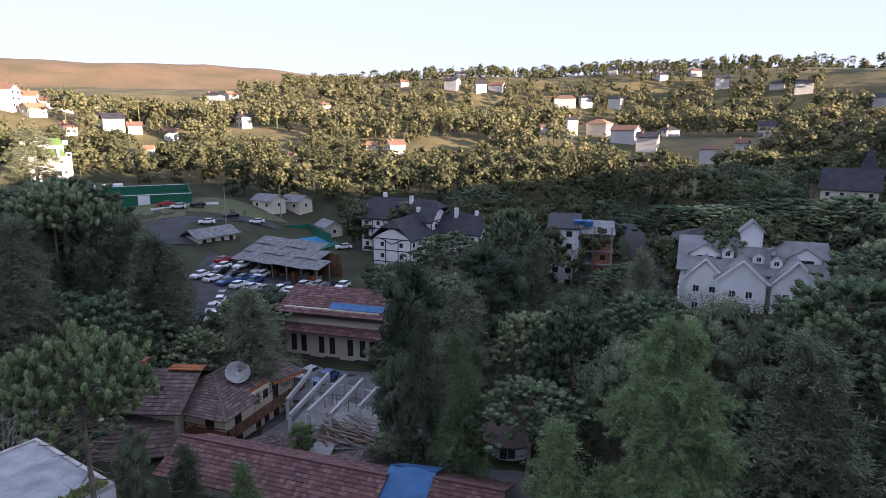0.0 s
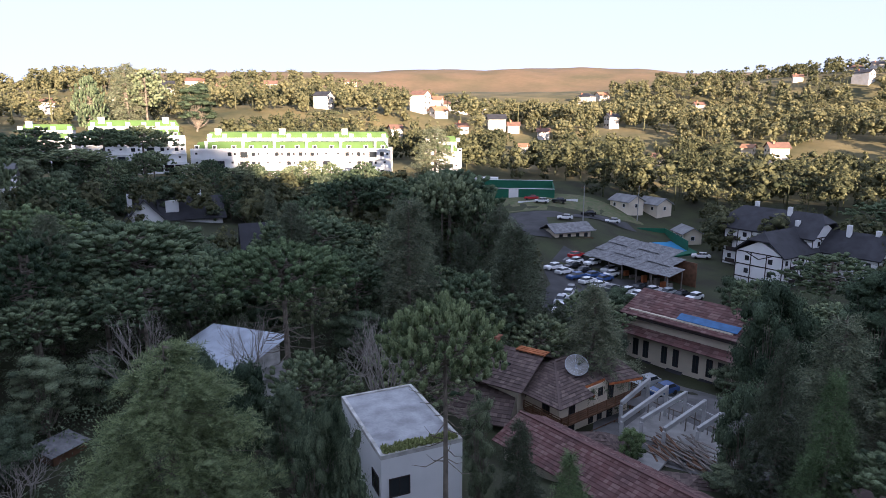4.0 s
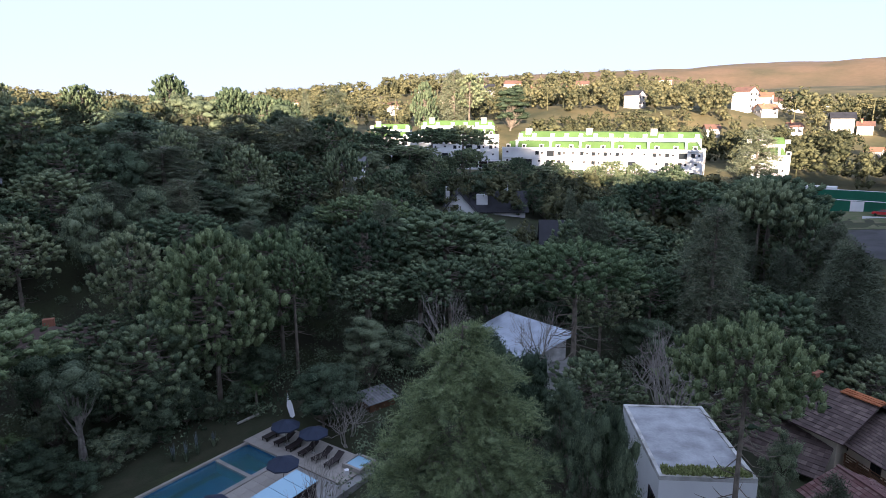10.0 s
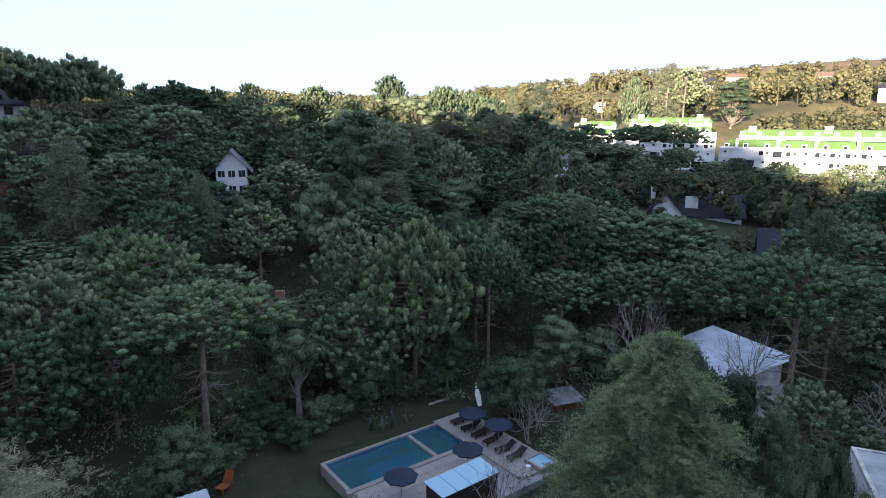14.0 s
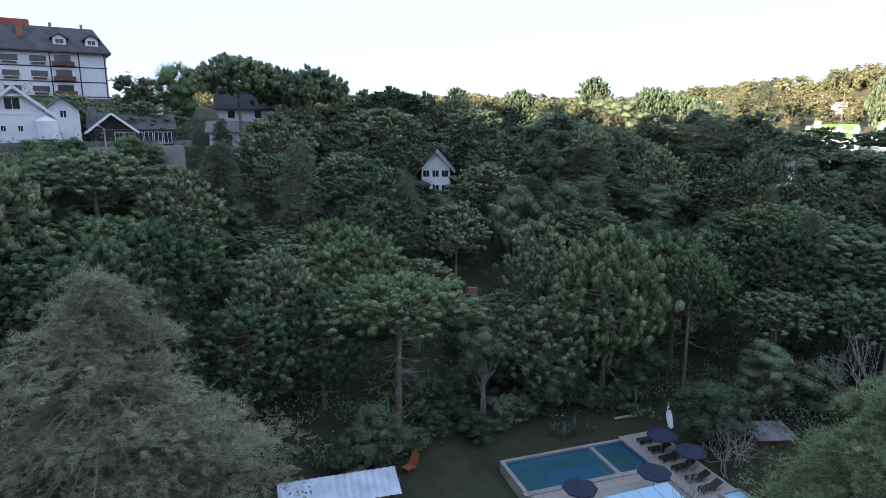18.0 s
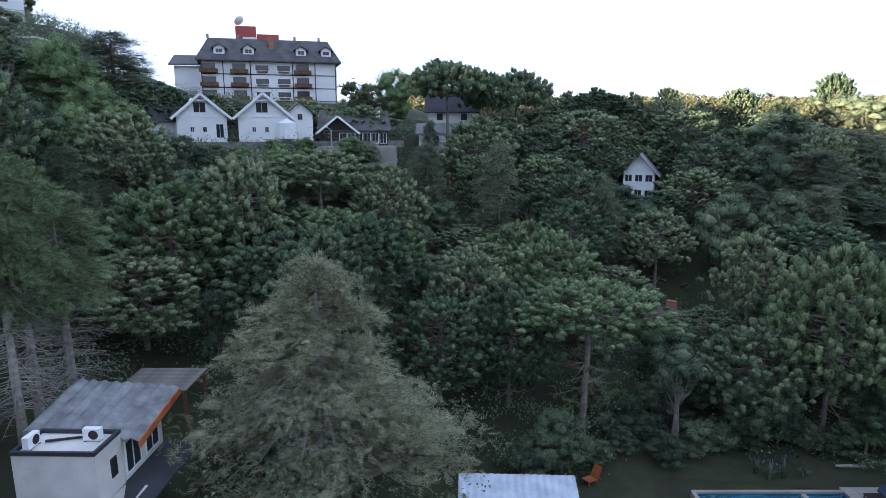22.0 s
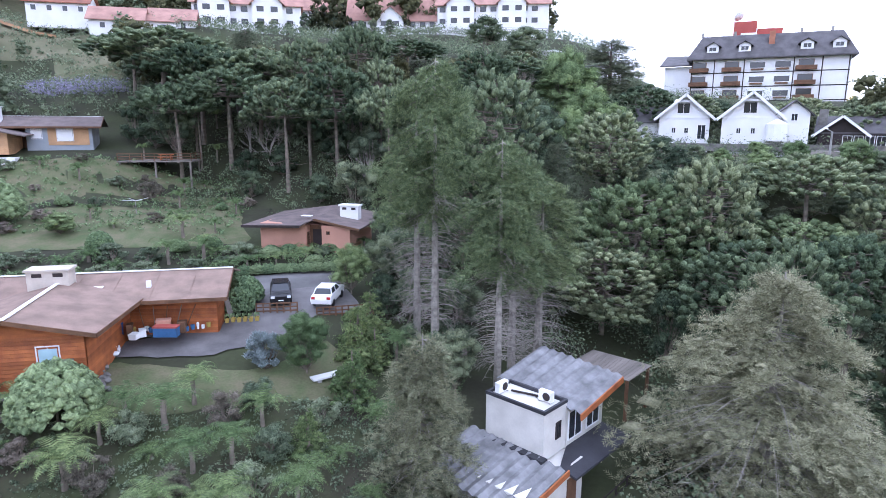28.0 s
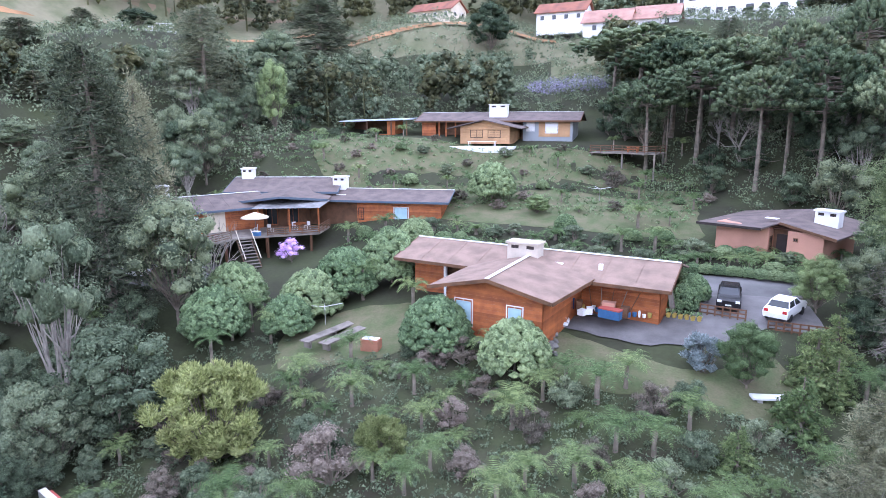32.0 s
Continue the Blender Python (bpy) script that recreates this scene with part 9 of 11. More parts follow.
# ---- single trees ----
SHAPES = {
    # kind: name, label, category, leaf, bark, height and half-width as built, how it is built
    "araucaria": ("araucaria_tree", "dark green araucaria pine with rounded tufts on upturned limbs", "tree", "araucaria", BARK, 16.2, 5.3, lambda v: araucaria_data(10 + v, 16, 4.4, (0.40, 0.48, 0.56)[v])),
    "umbrella": ("araucaria_tree", "old araucaria pine with a flat umbrella crown on a tall trunk", "tree", "araucaria", BARK, 16.2, 5.3, lambda v: araucaria_data(14 + v, 16, 4.6, 0.30, heads=56)),
    "skyline": ("araucaria_tree", "old araucaria pine with a dense dark umbrella crown", "tree", "araucaria", BARK, 16.4, 5.3, lambda v: araucaria_data(22 + v, 16, 4.4, 0.34, 24, 0.80, 4)),
    "lush_dome": ("araucaria_tree", "araucaria pine with a broad bright green crown of rounded tufts", "tree", "lush", BARK, 12.2, 5.0, lambda v: araucaria_data(25 + v, 12, 4.2, 0.70, 26, 0.58, 8, 92)),
    "lush_umbrella": ("araucaria_tree", "tall araucaria pine with a bright flat crown above dead limbs", "tree", "lush", BARK, 16.2, 5.3, lambda v: araucaria_data(28 + v, 16, 4.6, 0.28, 28, 0.52, 34, 80)),
    "dome": ("araucaria_tree", "young araucaria pine with a dense rounded crown of tufts", "tree", "araucaria", BARK, 12.2, 5.0, lambda v: araucaria_data(18 + v, 12, 4.2, 0.74, 22, 0.60, 6, 84)),
    "cedar": ("conifer_tree", "dark green conifer with layered drooping sprays", "tree", "cedar", BARK, 16, 4.6, lambda v: cedar_data(30 + v, 16, 4.6, 0.95, 0.06, 0.95, fan=5)),
    "small_cedar": ("young_conifer", "small bright green garden conifer with dense sprays", "tree", "fern", BARK, 4, 1.7, lambda v: cedar_data(33 + v, 4, 1.7, 4.6, 0.02, 0.2)),
    "bright_cedar": ("conifer_tree", "yellow-green conifer with feathery sprays", "tree", "bright", BARK, 16, 4.6, lambda v: cedar_data(36 + v, 16, 4.6, 1.1, 0.05, 0.85, fan=5)),
    "pine": ("pine_tree", "tall pine with a narrow rounded green crown", "tree", "cedar", BARK, 16, 3.6, lambda v: cedar_data(40 + v, 16, 3.6, 1.5, 0.10, 0.62, 0.20, 0.42, 10, 5)),
    "cypress": ("cypress_tree", "dense dark cypress with a rounded top", "tree", "broad", BARK, 16, 4.0, lambda v: broad_data(43 + v, 16, 4.0, 0.92, 70, 105, 0.24)),
    "bright_pine": ("pine_tree", "broad pine with bright green upturned tufts", "tree", "bright", BARK, 16, 5.0, lambda v: broad_data(46 + v, 16, 5.0, 0.9, 130, 150, 0.16, upright=True, lump=0.72)),
    "cedar_near": ("conifer_tree", "large green conifer with feathery drooping branches", "tree", "lush", BARK, 20, 6.0, lambda v: cedar_data(50 + v, 20, 6.0, 5.0, 0.05, 0.56, 0.45, 0.48, 25, 7, 1.6)),
    "bright_near": ("conifer_tree", "large yellow-green conifer with dense feathery branch ends", "tree", "bright", BARK, 20, 6.0, lambda v: cedar_data(47 + v, 20, 6.0, 4.8, 0.04, 0.55, 0.34, 0.50, 30, 7, 1.6)),
    "grey_cedar_near": ("conifer_tree", "large grey-green conifer with fine drooping twigs", "tree", "grey_cedar", PALE_BARK, 20, 8.0, lambda v: cedar_data(53 + v, 20, 8.0, 4.2, 0.05, 0.56, 0.34, 0.66, 150, 7, 1.5)),
    "grey_cedar": ("conifer_tree", "grey-green conifer with drooping sprays", "tree", "grey_cedar", BARK, 18, 4.6, lambda v: cedar_data(56 + v, 18, 4.6, 1.0, 0.08, 0.9, fan=5)),
    "tall_cedar": ("tall_conifer", "very tall conifer with a bare lower trunk and dead branches", "tree", "lush", PALE_BARK, 26, 4.4, lambda v: cedar_data(58 + v, 26, 4.2, 3.4, 0.50, 0.74, 0.55, 0.30, 150, 7, 2.3)),
    "straggly": ("straggly_conifer", "straggly brown-green conifer with hanging dry twigs", "tree", "grey_cedar", PALE_BARK, 14, 3.4, lambda v: cedar_data(62 + v, 14, 3.4, 1.9, 0.03, 0.62, 0.6, 0.5, 50, 7)),
    "fern": ("tree_fern", "green tree fern with arching feathery fronds", "tree fern", "fern", BARK, 1.95, 2.0, lambda v: fern_data(66 + v, 1.35, 2.0, 20)),
    "tall_fern": ("tree_fern", "tall tree fern with a bare trunk and arching fronds", "tree fern", "fern", BARK, 3.5, 2.0, lambda v: fern_data(72 + v, 2.9, 2.0, 20)),
    "low_fern": ("tree_fern", "low fern with spreading green fronds", "tree fern", "fern", BARK, 1.0, 1.7, lambda v: fern_data(70 + v, 0.55, 1.7)),
    "bush": ("round_bush", "large round green shrub with glossy leaf heads", "shrub", "bush", BARK, 4.2, 2.4, lambda v: dome_data(74 + v, 4.2, 2.4, 7200, 0.14)),
    "bright": ("leafy_tree", "bright yellow-green leafy tree in the garden", "tree", "bright", BARK, 10, 4.2, lambda v: broad_data(78 + v, 10, 4, 0.85, 70, 110, 0.2)),
    "silver": ("silver_shrub", "pale silvery shrub beside the lawn", "shrub", "silver", BARK, 3, 1.6, lambda v: broad_data(82 + v, 3, 1.5, 0.97, 30, 120, 0.12, upright=True)),
    "yellow": ("autumn_shrub", "tall yellow-green shrub turning to autumn colour", "shrub", "yellow", BARK, 6, 3.6, lambda v: broad_data(86 + v, 6, 3.4, 0.95, 110, 170, 0.13, upright=True, lump=0.62)),
    "bluegreen": ("leafy_tree", "broad blue-green leafy tree on the bank", "tree", "sage", BARK, 7, 3.8, lambda v: broad_data(90 + v, 7, 3.6, 0.93, 90, 88, 0.22, lump=0.75)),
    "sage_shrub": ("garden_shrub", "loose grey-green garden shrub on the bank", "shrub", "sage", BARK, 2.4, 1.5, lambda v: broad_data(94 + v, 2.4, 1.4, 0.95, 20, 90, 0.15)),
    "dry_shrub": ("garden_shrub", "brownish dry shrub on the bank", "shrub", "dry", BARK, 2.4, 1.5, lambda v: broad_data(98 + v, 2.4, 1.4, 0.95, 20, 80, 0.12)),
    "blossom": ("blossom_tree", "small tree covered in pink blossom", "tree", "blossom", BARK, 3.4, 2.0, lambda v: broad_data(102 + v, 3.4, 1.9, 0.85, 26, 50, 0.13)),
    "birch": ("pale_stemmed_tree", "thin tree with several pale stems and light foliage", "tree", "sage", PALE_BARK, 9, 3.2, lambda v: broad_data(106 + v, 9, 3, 0.5, 26, 50, 0.22, True, 4)),
    "bare": ("bare_tree", "leafless tree with fine pale branches", "tree", "sage", PALE_BARK, 9, 3.4, lambda v: bare_data(110 + v, 9, 3.0, 4, 4)),
    "broad": ("leafy_tree", "dense dark green leafy tree in the wood", "tree", "broad", BARK, 10, 4.2, lambda v: broad_data(114 + v, 10, 4, 0.75, 54, 72, 0.28)),
    "shrub_tree": ("small_leafy_tree", "small dark green tree filling the wood", "tree", "broad", BARK, 6, 3.2, lambda v: broad_data(118 + v, 6, 3, 0.9, 32, 60, 0.26)),
}


def grow(kind, x, y, high, wide, z=None):
    rng = random.Random(int(x * 13 + y * 7))
    v = rng.randrange(3)
    name, label, category, leaf, bark, h, w, made = SHAPES[kind]
    d = shape(f"{kind}_{v}", bark, LEAF[leaf], lambda: made(v))
    return plant(name, label, category, None, d, x, y, rng.uniform(0, 6.28), wide / w, 0.1, z, max(0.3, high / h / (wide / w)))


for spot in ((-19.2, 30.4, 17.0, 3.5),
             (-45.7, 41.9, 17.2, 6.5),
             (-87.9, 36.0, 15.3, 6.4),
             (-63.5, 18.0, 14.8, 3.6),
             (-51.0, -10.2, 14.0, 6.3)):
    grow("lush_umbrella", *spot)
for spot in ((-34.8, 72.0, 19.2, 6.1),
             (-23.6, 72.2, 13.2, 5.3),
             (2.1, 62.0, 15.6, 5.4),
             (23.2, 36.2, 17.2, 6.0),
             (44.1, -40.7, 23.4, 6.5),
             (-16.0, 34.5, 9.0, 2.1)):
    grow("cedar", *spot)
for spot in ((-43.9, 60.8, 20.2, 4.0),
             (-90.6, 137.9, 24.8, 7.1),
             (-123.9, 16.7, 14.5, 8.9),
             (-132.0, 28.2, 19.1, 8.4),
             (-134.2, 39.9, 19.2, 7.5),
             (-104.5, 10.1, 12.2, 7.5),
             (-228.6, 25.1, 24.3, 4.5),
             (-117.8, 7.4, 13.0, 6.3),
             (-72.0, -93.5, 11.3, 6.4),
             (-12.7, -124.4, 11.2, 3.4),
             (68.5, -86.1, 17.6, 5.5),
             (67.6, -122.6, 18.1, 8.9),
             (-48.2, 66.4, 18.9, 4.4)):
    grow("pine", *spot)
for spot in ((-4.3, 71.9, 16.5, 4.0),
             (14.3, 66.5, 12.3, 3.8),
             (26.9, 55.8, 15.5, 4.0),
             (14.6, 47.8, 13.1, 3.3),
             (-129.9, 6.1, 15.6, 10.4),
             (-51.4, 16.7, 6.3, 3.1),
             (1.3, 50.0, 5.5, 2.2),
             (-5.0, 52.8, 2.4, 2.1),
             (35.4, -145.8, 12.1, 5.4),
             (65.0, -100.9, 11.3, 5.4),
             (-94.8, -14.9, 6.3, 4.3),
             (-89.4, -10.7, 8.0, 3.2),
             (-63.3, -124.9, 7.7, 4.4),
             (-66.3, -114.2, 7.2, 4.2),
             (-35.8, 28.9, 9.9, 2.6),
             (-41.2, 28.4, 10.5, 2.4)):
    grow("broad", *spot)
for spot in ((5.9, 73.8, 18.2, 5.0),
             (39.5, 144.7, 14.9, 4.0),
             (-19.3, 35.0, 9.4, 1.3),
             (-31.1, 28.3, 9.5, 1.8),
             (-57.2, 23.8, 7.9, 2.9),
             (-18.8, -150.8, 2.8, 1.4),
             (-21.8, -150.4, 3.3, 1.5),
             (-24.9, -149.9, 3.0, 1.2),
             (-28.7, -149.3, 5.4, 1.4),
             (-42.8, -152.1, 4.7, 1.3),
             (-45.4, -151.3, 4.9, 1.3),
             (-49.3, -150.1, 4.3, 1.3),
             (-79.5, 60.7, 8.2, 4.1)):
    grow("cypress", *spot)
# dark shrubs beside the flat-roofed house
for x, y, top, wide in ((-21.9, 22.6, 13.7, 1.1), (-21.1, 22.7, 13.6, 0.9), (-20.1, 22.3, 12.9, 0.9), (-22.1, 21.7, 13.4, 1.2)):
    grow("cypress", x, y, top - ground(x, y), wide)
grow("bright_near", 14.1, 35.3, 18.4, 5.3)
grow("bright_pine", -56.1, -82.8, 9.3, 5.4)
for spot in ((7.2, 35.3, 11.6, 3.4),
             (-12.2, 33.9, 8.6, 2.0)):
    grow("bright_cedar", *spot)
for spot in ((35.8, 50.7, 18.6, 6.2),
             (52.7, 140.4, 12.8, 9.4),
             (65.7, 140.4, 10.6, 11.1),
             (76.8, 128.9, 12.3, 12.1),
             (78.6, 115.9, 14.1, 10.0),
             (10.6, 174.7, 12.3, 7.8),
             (14.9, 117.1, 12.2, 5.3),
             (0.7, 118.0, 11.9, 6.4),
             (-63.6, 101.7, 22.0, 8.6),
             (-85.5, 97.9, 19.6, 7.0),
             (-66.4, 68.0, 14.2, 6.8),
             (-61.6, 42.8, 12.9, 4.8),
             (-73.5, 42.8, 15.9, 8.4),
             (-71.0, 114.8, 20.6, 8.4),
             (-85.2, 111.1, 17.8, 7.5),
             (-89.4, 44.8, 12.5, 7.2),
             (-81.6, 48.7, 14.1, 6.8),
             (-136.7, 48.2, 19.8, 6.5),
             (-170.0, 1.1, 12.7, 3.8),
             (-73.6, -31.4, 5.7, 4.3),
             (-137.2, -28.0, 13.3, 7.5),
             (-169.1, -17.6, 14.3, 4.5),
             (-102.9, -38.9, 12.5, 5.9),
             (-100.8, -29.3, 13.5, 5.6)):
    grow("araucaria", *spot)
for spot in ((-113.2, -25.3, 15.5, 7.2),
             (-124.7, -8.5, 15.0, 6.7),
             (-40.4, -113.0, 8.9, 6.5),
             (-173.2, 78.2, 13.6, 6.8),
             (-165.8, 102.6, 17.3, 7.6),
             (-154.5, 110.6, 7.4, 6.8),
             (-140.0, 125.5, 5.7, 6.7),
             (-124.3, 143.7, 5.7, 7.1),
             (-115.1, 148.6, 8.6, 6.7),
             (-161.4, 67.6, 8.1, 6.9),
             (-91.6, -8.4, 8.4, 3.7)):
    grow("araucaria", *spot)
for spot in ((-28.1, 17.4, 15.9, 6.0),):
    grow("cedar_near", *spot)
for spot in ((-67.8, 17.6, 15.9, 5.4),
             (-61.3, 9.3, 18.0, 5.3),
             (-61.9, -16.3, 13.8, 5.2),
             (-71.6, -22.4, 11.2, 4.1),
             (-56.1, -41.9, 9.7, 6.3),
             (-40.5, -47.0, 14.2, 6.1),
             (-131.0, 134.8, 4.3, 7.1)):
    grow("lush_dome", *spot)
for spot in ((-106.1, -60.3, 11.5, 4.9),
             (-12.8, -50.4, 4.4, 1.8),
             (-6.8, -39.4, 4.3, 1.9),
             (-14.1, 56.3, 3.9, 1.4),
             (57.1, -88.1, 11.2, 2.8),
             (11.6, -71.1, 2.3, 1.6),
             (-54.3, -81.6, 11.9, 4.0),
             (-55.2, -76.1, 9.2, 3.8),
             (-56.6, -72.5, 7.1, 3.3),
             (-49.6, -72.7, 8.8, 3.1)):
    grow("bright", *spot)
for x, y, high, wide in ((-184.0, 17.8, 15.6, 5.2), (-183.4, 23.2, 17.6, 5.8), (-182.0, 29.0, 18.4, 6.2), (-180.8, 34.6, 16.8, 5.6), (-179.0, 39.8, 14.6, 5.0)):
    grow("cypress", x, y, high, wide)
for spot in ((-28.7, -21.8, 15.1, 8.2),):
    grow("grey_cedar_near", *spot)
for spot in ((-55.9, -2.7, 8.6, 3.2),
             (37.8, -29.6, 15.5, 3.5)):
    grow("birch", *spot)
for spot in ((-95.4, -43.8, 19.0, 5.8),
             (-111.8, -37.6, 20.3, 5.3),
             (-104.5, -40.3, 19.0, 4.0)):
    grow("skyline", *spot)
for spot in ((-17.4, -42.6, 22.7, 3.5),
             (-16.6, -44.4, 20.5, 3.2),
             (-20.1, -37.2, 18.2, 3.0),
             (-21.9, -38.4, 16.8, 3.3),
             (-25.6, -40.6, 15.2, 3.6)):
    grow("tall_cedar", *spot)
for spot in ((1.7, -108.0, 13.8, 8.7),
             (-3.5, -99.9, 14.2, 7.2),
             (-11.5, -97.3, 13.9, 6.1),
             (5.8, -111.8, 11.6, 6.0),
             (-20.2, -95.9, 9.6, 7.0),
             (-28.3, -98.0, 8.0, 8.2),
             (-47.4, -90.3, 7.7, 7.3),
             (-168.2, 92.6, 15.5, 7.2),
             (-145.4, 115.9, 7.1, 7.0),
             (-156.3, 78.7, 9.8, 6.9),
             (-6.6, -91.8, 13.9, 5.8),
             (-16.8, -102.6, 11.1, 7.0),
             (-0.1, -90.0, 12.3, 4.8),
             (-2.1, -105.0, 13.2, 6.6),
             (-7.3, -97.7, 13.8, 5.3)):
    grow("umbrella", *spot)
for spot in ((-10.4, -27.1, 9.4, 2.6),):
    grow("straggly", *spot)
for spot in ((-12.5, -43.7, 3.7, 1.6),
             (-9.4, -37.0, 3.0, 1.3),
             (-10.8, -41.0, 4.1, 1.8),
             (-9.1, -36.2, 3.7, 1.6),
             (-5.4, -31.9, 2.6, 1.1),
             (-10.6, -42.3, 3.0, 1.3),
             (-11.7, -39.9, 3.1, 1.3)):
    grow("small_cedar", *spot)
for spot in ((-4.3, -40.4, 2.5, 1.4),):
    grow("silver", *spot)
for spot in ((50.1, -51.7, 20.0, 3.9),):
    grow("grey_cedar", *spot)
for spot in ((25.3, -29.6, 6.5, 4.1),
             (12.8, -28.0, 2.7, 1.7)):
    grow("yellow", *spot)
for spot in ((33.5, -30.3, 8.1, 4.6),
             (-52.9, 17.9, 5.8, 3.3)):
    grow("bluegreen", *spot)
for spot in ((34.6, -45.3, 5.3, 3.0),
             (32.7, -40.0, 5.1, 2.9),
             (27.0, -41.7, 3.9, 2.2),
             (26.8, -45.1, 4.9, 2.8),
             (25.0, -48.5, 5.2, 3.0),
             (21.9, -51.6, 5.5, 3.1),
             (22.5, -59.7, 3.6, 2.1),
             (13.6, -39.9, 4.6, 2.7),
             (7.4, -37.8, 4.4, 2.5),
             (18.1, -75.3, 5.4, 3.1),
             (7.7, -66.0, 2.3, 1.3)):
    grow("bush", *spot)
for spot in ((30.9, -42.3, 3.4, 1.9),
             (31.5, -40.4, 3.0, 1.7),
             (27.9, -40.5, 2.9, 1.6),
             (42.2, -45.4, 4.4, 2.5),
             (30.4, -36.4, 3.3, 1.9),
             (23.0, -47.6, 3.6, 2.0)):
    grow("tall_fern", *spot)
for spot in ((43.0, -37.0, 2.9, 2.6),
             (21.7, -34.7, 2.4, 2.1),
             (16.6, -32.3, 2.2, 1.9),
             (17.7, -46.2, 2.5, 2.3),
             (9.1, -38.5, 2.5, 2.2),
             (6.6, -33.3, 2.6, 2.3),
             (1.9, -35.9, 2.8, 2.6),
             (0.3, -37.4, 2.4, 2.1),
             (-1.4, -32.1, 2.4, 2.1),
             (0.6, -32.1, 2.4, 2.1),
             (2.4, -28.5, 2.3, 2.0),
             (-0.8, -27.3, 2.4, 2.1),
             (4.8, -27.9, 2.1, 1.7),
             (10.0, -28.2, 2.1, 1.8),
             (5.2, -35.9, 2.1, 1.8),
             (22.0, -33.7, 2.1, 1.7),
             (-4.0, -27.3, 2.0, 1.7),
             (4.0, -37.2, 2.1, 1.8),
             (0.3, -68.3, 2.7, 2.5),
             (-1.4, -61.4, 2.7, 2.5),
             (1.7, -62.0, 2.5, 2.2),
             (43.8, -79.3, 2.7, 2.4),
             (29.5, -69.6, 2.3, 2.0)):
    grow("fern", *spot)
for spot in ((-31.8, 41.1, 11.0, 3.4),
             (-22.0, 23.2, 11.0, 1.4),
             (-52.2, 29.7, 11.7, 3.3),
             (-46.5, 37.9, 10.6, 3.4),
             (-54.5, 20.0, 1.7, 1.9),
             (-32.6, 40.5, 11.1, 3.4),
             (-11.9, -89.2, 6.5, 2.8)):
    grow("bare", *spot)
for spot in ((3.8, -83.9, 2.5, 1.7),
             (14.6, -25.7, 3.1, 2.1)):
    grow("dry_shrub", *spot)
for spot in ((-63.9, -3.8, 6.2, 2.7),
             (-62.7, -6.1, 5.8, 2.4),
             (-20.0, 22.3, 10.2, 1.5),
             (-24.1, 24.0, 9.4, 1.9)):
    grow("shrub_tree", *spot)

# trees whose tops stand out along the low skyline: place, height of the top, half-width
for x, y, top, wide, kind in (
        (-158.9, -44.6, 35.7, 2.4, "dome"),
        (-155.3, -38.6, 36.3, 2.9, "araucaria"),
        (-147.0, -30.0, 36.0, 6.3, "dome"),
        (-166.2, -24.7, 35.8, 4.0, "dome"),
        (-174.2, -16.8, 37.9, 4.5, "dome"),
        (-170.0, 0.2, 36.9, 4.1, "araucaria"),
        (-159.8, 8.8, 33.5, 4.4, "dome"),
        (-188.8, 21.7, 41.2, 4.5, "araucaria"),
        (-181.2, 37.2, 37.7, 4.8, "skyline"),
        (-223.0, 56.2, 38.2, 5.5, "dome"),
        (-228.8, 72.6, 39.7, 4.0, "cedar"),
        (-211.9, 59.2, 34.9, 6.1, "cypress"),
        (-199.5, 14.2, 33.2, 3.7, "cypress"),
        (-159.8, -8.4, 33.2, 3.5, "dome"),
        (-240.6, 68.0, 37.1, 6.9, "dome"),
        (-243.9, 90.2, 41.8, 7.2, "pine"),
        (-257.5, 154.0, 52.4, 7.2, "pine"),
        (-253.7, 160.1, 50.7, 8.3, "araucaria"),
        (-246.7, 132.3, 46.3, 5.1, "dome"),
        (-242.7, 176.3, 45.0, 8.3, "cypress"),
        ):
    grow(kind, x, y, max(6.0, top - ground(x, y)), wide)


# ---- houses on the far slopes ----
FAR_RED = material("weathered_red_tile_roof", (0.21, 0.115, 0.082), 0.88, 0.3, 2.5, 7, 0.5, second=(0.13, 0.08, 0.062), each=0.15)
FAR_ORANGE = material("weathered_orange_tile_roof", (0.33, 0.175, 0.10), 0.88, 0.25, 2, 7, 0.4, second=(0.22, 0.13, 0.085), each=0.15)
# white darkened in colour so the sunlit far walls don't burn out
FAR_WHITE = material("toned_white_paint", (0.52, 0.50, 0.47), 0.85, 0.12, 3, 8, 0.1, each=0.12)


